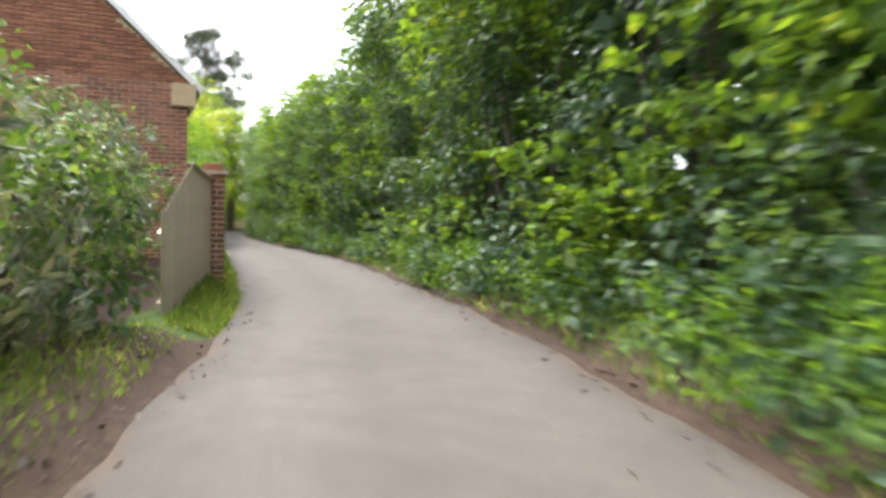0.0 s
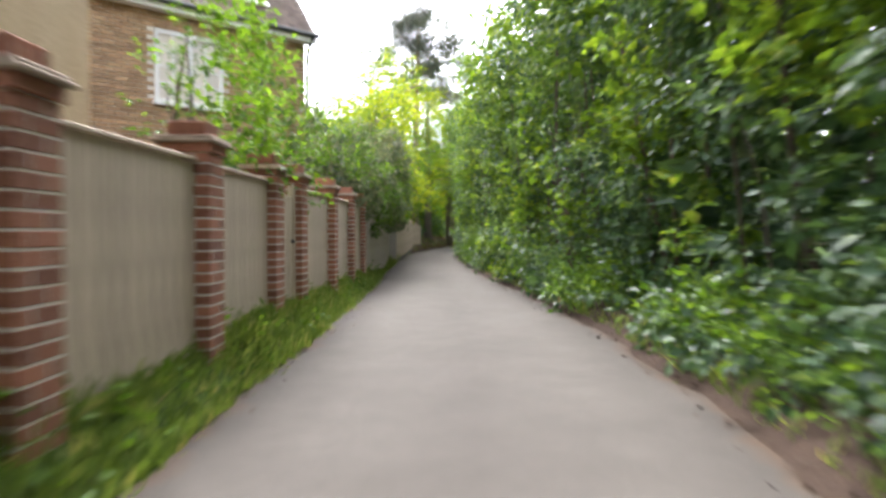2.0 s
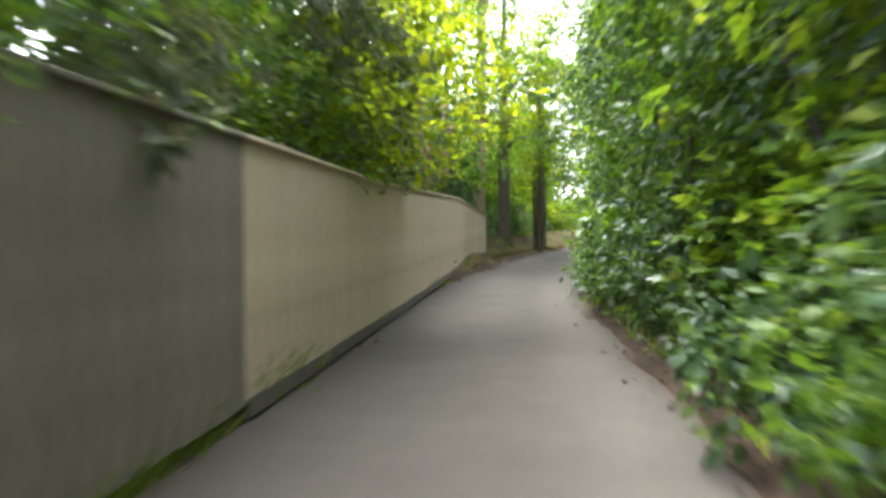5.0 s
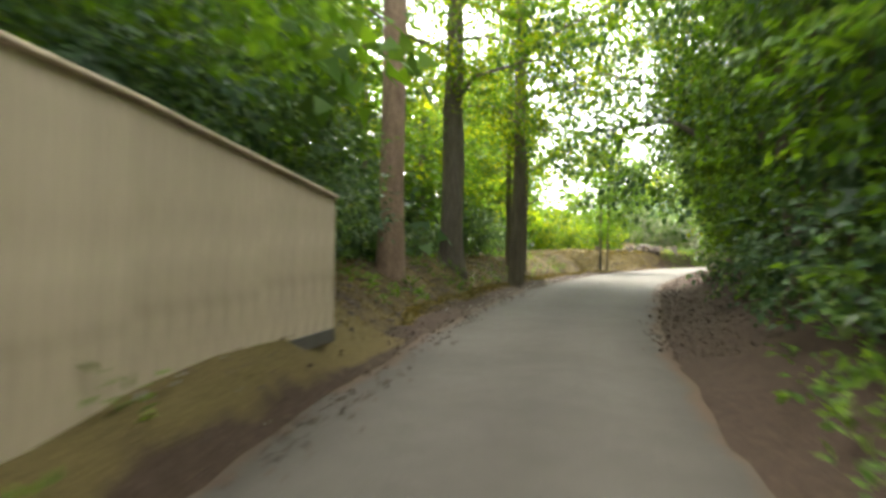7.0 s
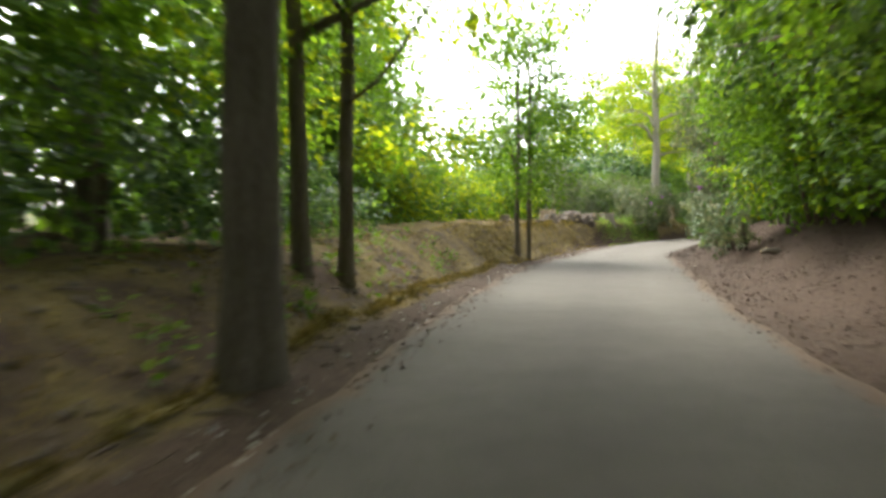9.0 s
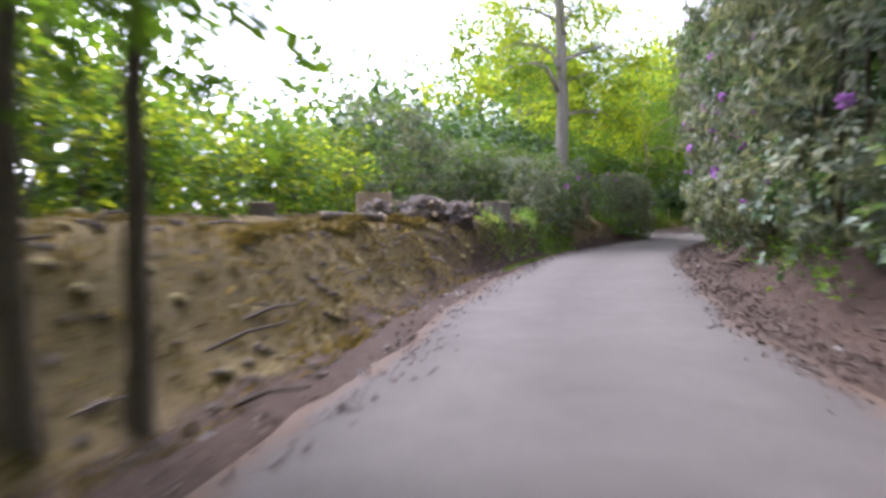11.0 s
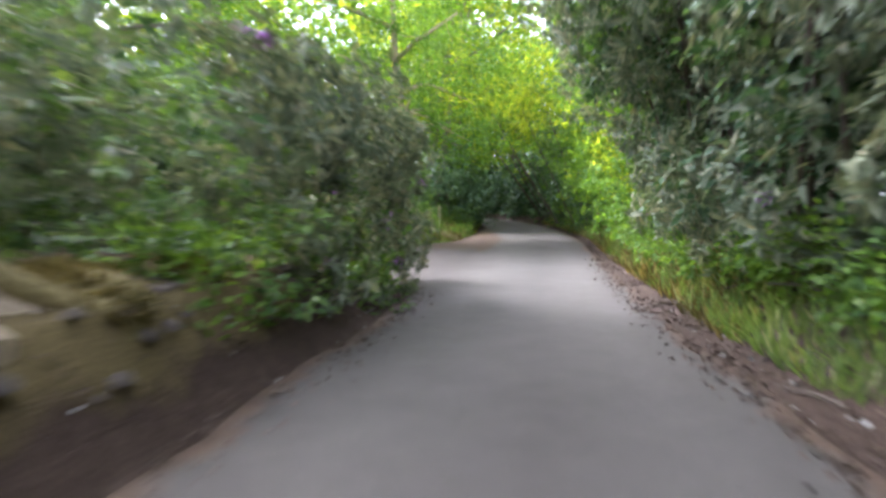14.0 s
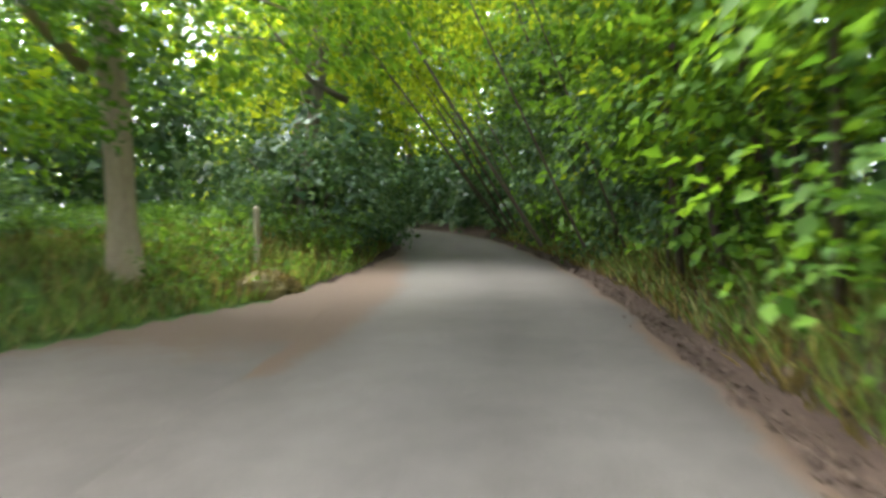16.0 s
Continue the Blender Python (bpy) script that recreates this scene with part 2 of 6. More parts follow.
M["petal"] = leaf_mat("purple_petal", [(0.0, (0.33, 0.12, 0.40)), (0.5, (0.48, 0.21, 0.54)), (1.0, (0.62, 0.36, 0.66))], 0.6, 0.4, 0.3, (1.1, 1.0, 1.2))
M["petal_pink"] = leaf_mat("pink_petal", [(0.0, (0.50, 0.25, 0.33)), (1.0, (0.72, 0.50, 0.54))], 0.6, 0.4, 0.3, (1.1, 1.0, 1.1))
M["maple"] = leaf_mat("maple_leaf", [(0.0, (0.085, 0.165, 0.022)), (0.5, (0.125, 0.230, 0.028)), (0.85, (0.185, 0.300, 0.036)), (1.0, (0.240, 0.300, 0.060))], 0.6, 0.5, 0.2)
M["hedge"] = leaf_mat("hedge_leaf", [(0.0, (0.050, 0.104, 0.028)), (0.5, (0.084, 0.160, 0.036)), (0.85, (0.128, 0.220, 0.048)), (1.0, (0.185, 0.250, 0.080))], 0.55, 0.38, 0.2)
M["ivy"] = leaf_mat("dark_evergreen_leaf", [(0.0, (0.032, 0.072, 0.032)), (0.55, (0.058, 0.118, 0.052)), (0.9, (0.098, 0.168, 0.075)), (1.0, (0.16, 0.22, 0.12))], 0.5, 0.3, 0.25)
M["rhodo"] = leaf_mat("rhododendron_leaf", [(0.0, (0.085, 0.115, 0.070)), (0.45, (0.150, 0.184, 0.122)), (0.8, (0.225, 0.252, 0.175)), (1.0, (0.290, 0.275, 0.185))], 0.62, 0.28, 0.15, (1.3, 1.25, 0.7))
M["beech"] = leaf_mat("beech_leaf", [(0.0, (0.056, 0.130, 0.016)), (0.5, (0.098, 0.200, 0.022)), (1.0, (0.165, 0.295, 0.030))], 0.6, 0.5, 0.2)
M["lime"] = leaf_mat("yellow_green_leaf", [(0.0, (0.100, 0.165, 0.013)), (0.5, (0.180, 0.255, 0.018)), (1.0, (0.285, 0.360, 0.034))], 0.6, 0.8, 0.2, (1.6, 1.4, 0.5))
M["pine"] = leaf_mat("pine_needle", [(0.0, (0.060, 0.078, 0.055)), (1.0, (0.130, 0.140, 0.105))], 0.7, 0.1, 0.2)
M["grass"] = leaf_mat("grass_blade", [(0.0, (0.095, 0.160, 0.040)), (0.6, (0.165, 0.255, 0.072)), (0.92, (0.245, 0.325, 0.115)), (1.0, (0.45, 0.42, 0.24))], 0.55, 0.45, 0.2)
M["straw"] = leaf_mat("dead_grass", [(0.0, (0.055, 0.050, 0.014)), (0.5, (0.13, 0.105, 0.036)), (0.85, (0.23, 0.175, 0.07)), (1.0, (0.36, 0.29, 0.14))], 0.8, 0.25, 0.1)
M["herb"] = leaf_mat("nettle_leaf", [(0.0, (0.060, 0.130, 0.022)), (0.6, (0.110, 0.210, 0.032)), (1.0, (0.180, 0.300, 0.050))], 0.55, 0.45, 0.2)
glass, gnt, gb, _ = node_mat("window_glass")
gb.inputs["Base Color"].default_value = (0.05, 0.06, 0.07, 1)
gb.inputs["Roughness"].default_value = 0.06
gb.inputs["Specular IOR Level"].default_value = 0.9
M["glass"] = glass


# ---- building helpers ----
def link_mesh(name, verts, faces, material, parent=None, label=""):
    me = bpy.data.meshes.new(name)
    me.from_pydata(verts, [], faces)
    me.materials.append(material)
    ob = new(name, me)
    if parent is not None:
        ob.parent = parent
    return tagged(ob, label)


def part(name, bm, material, parent=None, label="", smooth=False):
    me = bpy.data.meshes.new(name)
    bm.to_mesh(me)
    bm.free()
    me.materials.append(material)
    if smooth:
        me.polygons.foreach_set("use_smooth", [True] * len(me.polygons))
    ob = new(name, me)
    if parent is not None:
        ob.parent = parent
    return tagged(ob, label)


def quad_mesh(name, V, material, parent=None, label=""):
    """One mesh out of four-cornered blades; V is n x 4 x 3."""
    n = len(V)
    me = bpy.data.meshes.new(name)
    me.vertices.add(n * 4)
    me.vertices.foreach_set("co", np.ascontiguousarray(V, np.float32).ravel())
    tri = (np.arange(n)[:, None] * 4 + np.array([0, 1, 2, 0, 2, 3])[None]).astype(np.int32)
    me.loops.add(n * 6)
    me.loops.foreach_set("vertex_index", tri.ravel())
    me.polygons.add(n * 2)
    me.polygons.foreach_set("loop_start", np.arange(0, n * 6, 3, dtype=np.int32))
    me.update(calc_edges=True)
    me.materials.append(material)
    ob = new(name, me)
    if parent is not None:
        ob.parent = parent
    return tagged(ob, label)


def tri_mesh(name, V, material, parent=None, label=""):
    """One mesh out of three-cornered leaves; V as for quad_mesh."""
    n = len(V)
    me = bpy.data.meshes.new(name)
    me.vertices.add(n * 3)
    me.vertices.foreach_set("co", np.ascontiguousarray(V[:, 1:], np.float32).ravel())
    me.loops.add(n * 3)
    me.loops.foreach_set("vertex_index", np.arange(n * 3, dtype=np.int32))
    me.polygons.add(n)
    me.polygons.foreach_set("loop_start", np.arange(0, n * 3, 3, dtype=np.int32))
    me.update(calc_edges=True)
    me.materials.append(material)
    ob = new(name, me)
    if parent is not None:
        ob.parent = parent
    return tagged(ob, label)


def thing(name, m, label, category, group="", kind=""):
    ob = new(name)
    ob.matrix_world = m
    ob.empty_display_size = 0.2
    return tagged(ob, label, category, group, kind)


def box(bm, x0, y0, z0, x1, y1, z1, m=None):
    vs = [bm.verts.new(Vector(p)) for p in ((x0, y0, z0), (x1, y0, z0), (x1, y1, z0), (x0, y1, z0), (x0, y0, z1), (x1, y0, z1), (x1, y1, z1), (x0, y1, z1))]
    if m is not None:
        for v in vs:
            v.co = m @ v.co
    for f in ((3, 2, 1, 0), (4, 5, 6, 7), (0, 1, 5, 4), (1, 2, 6, 5), (2, 3, 7, 6), (3, 0, 4, 7)):
        bm.faces.new([vs[i] for i in f])
    return vs


def soft_box(x0, y0, z0, x1, y1, z1, bevel=0.005, m=None):
    bm = bmesh.new()
    box(bm, x0, y0, z0, x1, y1, z1, m)
    bmesh.ops.bevel(bm, geom=bm.edges[:], offset=bevel, segments=1, affect="EDGES")
    return bm


def unit(a):
    return a / np.maximum(np.linalg.norm(a, axis=-1, keepdims=True), 1e-9)


def tube(bm, pts, radii, sides=8, rng=None, rough=0.0, cap=True):
    """A tapering limb along pts."""
    rings = []
    pts = [Vector(p) for p in pts]
    for i, (p, r) in enumerate(zip(pts, radii)):
        t = (pts[min(i + 1, len(pts) - 1)] - pts[max(i - 1, 0)]).normalized()
        a = t.cross(Vector((0.31, 0.95, 0.05))).normalized()
        b = t.cross(a)
        ring = []
        for k in range(sides):
            w = 2 * math.pi * k / sides
            q = r * (1 + (rng.uniform(-rough, rough) if rng is not None else 0))
            ring.append(bm.verts.new(p + a * math.cos(w) * q + b * math.sin(w) * q))
        rings.append(ring)
    for r0, r1 in zip(rings, rings[1:]):
        for k in range(sides):
            bm.faces.new((r0[k], r0[(k + 1) % sides], r1[(k + 1) % sides], r1[k]))
    if cap:
        bm.faces.new(rings[0][::-1])
        bm.faces.new(rings[-1])


# ---- the lane's line ----
LANE = [(-9.8, -17.6), (-6.9, -13.6), (-3.9, -9.6), (-0.64, -4.63), (1.14, 1.21), (2.17, 7.12), (2.88, 13.05), (3.22, 19.05), (3.44, 25.09), (3.93, 31.02),
        (4.46, 36.94), (5.0, 42.86), (5.79, 48.82), (6.9, 54.78), (8.35, 60.4), (10.51, 66.11), (12.88, 71.81), (15.31, 76.99),
        (18.43, 82.15), (22.0, 86.94), (26.09, 91.23), (30.63, 95.38), (35.02, 99.33), (39.5, 103.3), (43.9, 107.5), (48.0, 112.2),
        (51.8, 117.3), (54.9, 123.2), (57.4, 129.6), (59.0, 136.4), (59.6, 143.4), (59.0, 150.0)]


def dense_line():
    P = np.array(LANE)
    out = []
    for i in range(1, len(P) - 2):
        p0, p1, p2, p3 = P[i - 1:i + 3]
        for k in range(24):
            t = k / 24
            out.append(0.5 * (2 * p1 + (p2 - p0) * t + (2 * p0 - 5 * p1 + 4 * p2 - p3) * t * t + (3 * p1 - p0 - 3 * p2 + p3) * t ** 3))
    return np.array(out)


LINE = dense_line()
LS = np.r_[0, np.cumsum(np.hypot(*np.diff(LINE, axis=0).T))]
LS -= LS[np.argmin(np.hypot(LINE[:, 0] + 0.64, LINE[:, 1] + 4.63))]
LT = unit(np.gradient(LINE, axis=0))


def at(s, off=0.0, z=0.0):
    """World places at s metres along the lane, off metres to its right."""
    s = np.asarray(s, float)
    x, y = np.interp(s, LS, LINE[:, 0]), np.interp(s, LS, LINE[:, 1])
    tx, ty = np.interp(s, LS, LT[:, 0]), np.interp(s, LS, LT[:, 1])
    return np.stack([x + ty * off, y - tx * off, np.zeros_like(x) + z], -1)


def lane_dir(s):
    t = np.array([np.interp(s, LS, LT[:, 0]), np.interp(s, LS, LT[:, 1])])
    return t / np.hypot(*t)


def table(rows):
    k = np.array(rows, float)
    return lambda s, c=1: np.interp(s, k[:, 0], k[:, c])


LEFT = table([(-12, 1.25), (8, 1.25), (12, 1.38), (17, 1.57), (22, 1.5), (28, 1.34), (32, 1.42), (37, 1.6), (44, 1.8), (52, 1.42), (64, 1.32), (72, 1.65),
              (80, 1.65), (84, 1.2), (92, 1.23), (100, 1.44), (110, 1.58), (124, 1.8), (129, 1.8), (133, 1.4), (160, 1.3)])
RIGHT = table([(-12, 1.7), (4, 1.58), (12, 1.41), (20, 1.48), (28, 1.25), (36, 0.92), (44, 0.72), (52, 1.03), (58, 1.42), (64, 1.88), (72, 1.72), (80, 1.82),
               (86, 1.65), (92, 1.88), (100, 1.61), (108, 1.25), (116, 1.31), (124, 1.27), (135, 1.35), (160, 1.6)])
# shoulder width, height of the bank, length of its slope
BANK_L = table([(-20, 0.1, 0.2, 0.8), (8, 0.04, 0.10, 0.35), (13, 0.04, 0.28, 0.35), (44, 0.04, 0.26, 0.35), (48, 0.02, 0.24, 0.26), (51.5, 0.02, 0.29, 0.26), (53.8, 0.02, 0.47, 0.3), (57, 0.3, 0.5, 1.0), (60, 0.65, 0.75, 1.8), (76, 0.65, 0.7, 1.6),
                (82, 0.5, 0.85, 1.3), (90, 0.42, 0.85, 0.9), (93, 0.2, 0.85, 0.32), (97, 0.14, 0.85, 0.36), (99, 0.3, 0.8, 0.7), (102.5, 0.1, 0.62, 0.36), (107.5, 0.1, 0.56, 0.36), (113, 0.3, 0.3, 1.0), (118, 0.2, 0.45, 0.9), (130, 0.2, 0.45, 0.8), (160, 0.3, 0.4, 1.0)])
BANK_R = table([(-20, 0.15, 0.25, 0.6), (45, 0.1, 0.3, 0.6), (54, 0.25, 0.4, 1.0), (60, 0.35, 1.4, 2.8), (79, 0.4, 1.4, 2.8), (86, 0.4, 0.6, 0.9),
                (100, 0.4, 0.5, 0.8), (108, 0.34, 0.45, 0.7), (116, 0.2, 0.5, 0.6), (160, 0.25, 0.45, 0.7)])


def lane_coords(xy):
    """s, and metres to the right of the lane's line, of many places."""
    s, o = np.empty(len(xy)), np.empty(len(xy))
    for a in range(0, len(xy), 20000):
        q = xy[a:a + 20000]
        d2 = (q[:, None, 0] - LINE[None, ::3, 0]) ** 2 + (q[:, None, 1] - LINE[None, ::3, 1]) ** 2
        k = np.argmin(d2, 1) * 3
        r = q - LINE[k]
        s[a:a + 20000] = LS[k] + (r * LT[k]).sum(1)
        o[a:a + 20000] = r[:, 0] * LT[k, 1] - r[:, 1] * LT[k, 0]
    return s, o


def wave(x, y, k, seed=0):
    """Cheap smooth unevenness between -1 and 1."""
    return (np.sin(x * k + 1.3 * np.sin(y * k * 0.7 + seed)) + np.sin(y * k * 1.13 + 1.7 * np.sin(x * k * 0.61 + seed * 2.1)) + np.sin((x + y) * k * 0.57 + seed)) / 3


SIDE_S, SIDE_O = [113.5, 115.5, 116.8, 120.5, 122.3, 124, 126, 130], [22, 8, 4.8, 4.8, 4.0, 3.1, 2.7, 2.0]


def corner(o):
    """Where the side road's near edge lies, rounded towards the lane."""
    return 113.4 - 2.2 * np.exp(-np.clip(-o - 1.55, 0, 30) / 0.9)


def side_road(s, o):
    """How deep a place lies inside the side road's mouth, 0 to 1."""
    far = np.interp(s, SIDE_S, SIDE_O)
    near = np.clip((s - corner(o)) / 0.5, 0, 1)
    return near * np.clip((far + o) / 0.45, 0, 1) * (s < 130) * (o < 0)


def rise(s):
    """The lane climbs gently beyond the side road."""
    k = np.clip(np.asarray(s, float) - 117.0, 0, 32)
    return 0.033 * k * np.clip(k / 6, 0, 1)


def height(x, y):
    x, y = np.atleast_1d(np.asarray(x, float)), np.atleast_1d(np.asarray(y, float))
    s, o = lane_coords(np.stack([x, y], -1))
    out = np.zeros(len(x))
    for edge, bank, d in ((LEFT, BANK_L, -o), (RIGHT, BANK_R, o)):
        e = d - edge(s)
        w, h, ln = bank(s, 1), bank(s, 2), bank(s, 3)
        k = np.clip((e - w) / ln, 0, 1)
        z = h * k * k * (3 - 2 * k) + np.clip(e - w - ln, 0, 30) * 0.03 + np.clip(e / 0.4, 0, 1) * 0.02
        z += np.clip(e / 1.0, 0, 1) * (0.06 * wave(x, y, 1.7) + 0.03 * wave(x, y, 5.1, 2) + 0.02 * wave(x, y, 9.7, 5))
        out = np.where(d > 0, z, out)
    out = np.where((o > -LEFT(s)) & (o < RIGHT(s)), -0.05, out)
    e = np.where((o < 0) & (s > 80) & (s < 98), np.clip((-o - LEFT(s) - 0.3) / 0.4, 0, 1), 0)
    out = out + e * (0.10 * wave(x, y, 3.1, 4) + 0.07 * wave(x, y, 6.7, 1))
    far = np.interp(s, SIDE_S, SIDE_O)
    m = np.clip((s - corner(o) + 0.7) / 0.8, 0, 1) * np.clip((far + 1.4 + o) / 1.4, 0, 1) * np.clip((131.0 - s) / 1.0, 0, 1) * (o < 0)
    return out * (1 - m) - 0.045 * m + rise(s)


# ---- ground and road ----
def build_ground():
    rows = np.arange(LS[0], LS[-1], 0.33)
    fine = np.concatenate([np.arange(0.0, 5.0, 0.16), np.arange(5.0, 9.0, 0.5), np.arange(9.0, 25.0, 2.0)])
    cols = np.concatenate([-fine[:0:-1], fine])
    nx, ny = len(cols), len(rows)
    S, O = np.meshgrid(rows, cols, indexing="ij")
    x, y = at(S.ravel(), O.ravel())[:, :2].T
    z = height(x, y)
    s, o = lane_coords(np.stack([x, y], -1))
    i = (np.arange(ny - 1)[:, None] * nx + np.arange(nx - 1)[None]).ravel()
    f = np.stack([i, i + 1, i + nx + 1, i + nx], 1)
    # the plain beyond, out to the horizon
    rim = np.concatenate([np.arange(nx), np.arange(1, ny) * nx + nx - 1, (ny - 1) * nx + np.arange(nx - 2, -1, -1), np.arange(ny - 2, 0, -1) * nx])
    turn = np.unwrap(np.arctan2(y[rim] - 62.0, x[rim] - 22.0))
    turn = np.maximum.accumulate(turn)
    ring = len(x) + np.arange(len(rim))
    x, y = np.concatenate([x, 22 + 2500 * np.cos(turn)]), np.concatenate([y, 62 + 2500 * np.sin(turn)])
    z = np.concatenate([z, np.full(len(rim), 0.5)])
    s, o = np.concatenate([s, np.full(len(rim), 60.0)]), np.concatenate([o, np.full(len(rim), 99.0)])
    f = np.concatenate([f, np.stack([rim, ring, np.roll(ring, -1), np.roll(rim, -1)], 1)])
    me = bpy.data.meshes.new("ground")
    me.vertices.add(len(x))
    me.vertices.foreach_set("co", np.stack([x, y, z], -1).astype(np.float32).ravel())
    me.loops.add(f.size)
    me.loops.foreach_set("vertex_index", f.astype(np.int32).ravel())
    me.polygons.add(len(f))
    me.polygons.foreach_set("loop_start", np.arange(0, f.size, 4, dtype=np.int32))
    me.update(calc_edges=True)
    me.polygons.foreach_set("use_smooth", [True] * len(f))
    left, right = -o - LEFT(s), o - RIGHT(s)
    grass = np.where((o < 0) & (s < 47) & (left < 0.75), np.clip(left / 0.12, 0, 1) * np.where(s < 6, 0.12, 1.4), 0.0)
    grass = np.maximum(grass, np.where((o > 0) & (s < 50), np.clip((right - 0.25) / 0.4, 0, 0.75), 0))
    grass = np.maximum(grass, np.where((o < 0) & (s > 116) & (s < 131), np.clip((left - 0.5) / 0.5, 0, 1), 0))
    grass = np.maximum(grass, np.where((o > 0) & (s > 97), np.clip((right - np.where(s > 110, 0.4, 0.8)) / 0.4, 0, 0.7), 0))
    grass = np.where(np.abs(o) > 12, 0.55, grass)
    moss = np.where((o < 0) & (s > 50) & (s < 112), np.clip((left - 0.3) / 0.5, 0, 0.52), 0.0)
    moss = np.where((o < 0) & (s > 46) & (s < 57), np.clip((left - 0.02) / 0.2, 0, 0.85), moss)
    moss = np.where((o < 0) & (s > 80) & (s < 99), np.clip((left - 0.35) / 0.5, 0, 0.80), moss)
    moss = np.where((o < 0) & (s > 98.5) & (s < 107.5), np.clip((left - 0.15) / 0.25, 0, 0.9), moss)
    for name, v in (("grass", grass), ("moss", moss)):
        me.attributes.new(name, "FLOAT", "POINT").data.foreach_set("value", v.astype(np.float32))
    me.materials.append(M["ground"])
    tagged(new("ground", me), "brown soil and leaf litter ground with grassy verges", "ground", kind="structure")


def sand(s, o):
    """How much pale grit lies on the lane where the side road joins."""
    return min(1.0, max(0.0, (-o - 0.3) / 2.4)) * min(1.0, max(0.0, (s - 110.0) / 2.5)) * min(1.0, max(0.0, (128.0 - s) / 4.0))


def build_road():
    s = np.arange(-12, 150, 0.4)
    u = np.array([-1.06, -1.0, -0.93, -0.8, -0.55, -0.3, 0, 0.3, 0.55, 0.8, 0.93, 1.0, 1.06])
    V, dirt, grit = [], [], []
    for k in s:
        l, r = LEFT(k) + 0.05 * math.sin(k * 1.9) + 0.03 * math.sin(k * 5.3), RIGHT(k) + 0.05 * math.sin(k * 2.3 + 1) + 0.03 * math.sin(k * 6.1)
        for w in u:
            off = w * (l if w < 0 else r)
            z = float(rise(k)) + (-0.03 if abs(w) > 1.03 else 0.012 * (1 - w * w))
            V.append(tuple(at(k, off, z)))
            grit.append(sand(k, off))
            soily = 1.0 if k > 54 else 0.75
            if w < 0 and 110.6 < k < 120.5:
                soily = 0.0
            mouth = min(1.0, max(0.0, (k - 120.5) / 2.5)) * min(1.0, max(0.0, (132.0 - k) / 4)) if w < 0 else 0.0
            dirt.append(max(0.0, (abs(w) - 0.78 + 0.3 * mouth) / (0.28 + 0.1 * mouth)) * soily)
    n = len(u)
    F = [(i * n + j, i * n + j + 1, (i + 1) * n + j + 1, (i + 1) * n + j) for i in range(len(s) - 1) for j in range(n - 1)]
    ob = link_mesh("road", V, F, M["road"])
    wear = np.tile(np.array([0, 0, 0.05, 0.2, 0.42, 0.3, 0.08, 0.3, 0.42, 0.2, 0.05, 0, 0]), len(s))
    ob.data.attributes.new("wear", "FLOAT", "POINT").data.foreach_set("value", wear.astype(np.float32))
    ob.data.attributes.new("dirt", "FLOAT", "POINT").data.foreach_set("value", np.array(dirt, np.float32))
    ob.data.attributes.new("sand", "FLOAT", "POINT").data.foreach_set("value", np.array(grit, np.float32))
    ob.data.polygons.foreach_set("use_smooth", [True] * len(F))
    tagged(ob, "narrow lane of pale worn asphalt with dirty edges", "road", kind="structure")
    # mouth of the side road
    V, F, dirt, grit, wear = [], [], [], [], []
    ss, oo = np.arange(110.8, 130.0, 0.2), np.arange(1.2, 20.0, 0.2)
    ids = {}
    for a in ss:
        for b in oo:
            if side_road(np.array([a]), np.array([-b]))[0] > 0.15 or (b < LEFT(a) + 0.2 and 114 < a < 129):
                ids[(a, b)] = len(V)
                grit.append(sand(a, -b))
                wear.append(0.3 * min(1.0, max(0.0, (b - LEFT(a)) / 1.5)))
                inside = side_road(np.array([a]), np.array([-b]))[0]
                V.append(tuple(at(a, -b, float(rise(a)) + (-0.004 if b > LEFT(a) - 0.1 else -0.012) - 0.1 * (inside < 0.6 and b > LEFT(a)))))
                dirt.append(0.12 + 0.45 * (0.8 - min(0.8, inside)) * (b > LEFT(a) + 0.4) + 0.3 * min(1.0, max(0.0, (114.0 - a) / 2)) + 0.9 * min(1.0, max(0.0, (a - 120.6) / 2.0)) + 0.35 * min(1.0, max(0.0, (b - 3.6) / 1.0)))
    for a0, a1 in zip(ss, ss[1:]):
        for b0, b1 in zip(oo, oo[1:]):
            q = [ids.get(k) for k in ((a0, b0), (a1, b0), (a1, b1), (a0, b1))]
            if None not in q:
                F.append(q)
    ob = link_mesh("side_road", V, F, M["road"])
    ob.data.attributes.new("wear", "FLOAT", "POINT").data.foreach_set("value", np.array(wear, np.float32))
    ob.data.attributes.new("sand", "FLOAT", "POINT").data.foreach_set("value", np.array(grit, np.float32))
    ob.data.attributes.new("dirt", "FLOAT", "POINT").data.foreach_set("value", np.array(dirt, np.float32))
    tagged(ob, "mouth of a dusty pale side road", "road", kind="structure")


build_ground()
build_road()


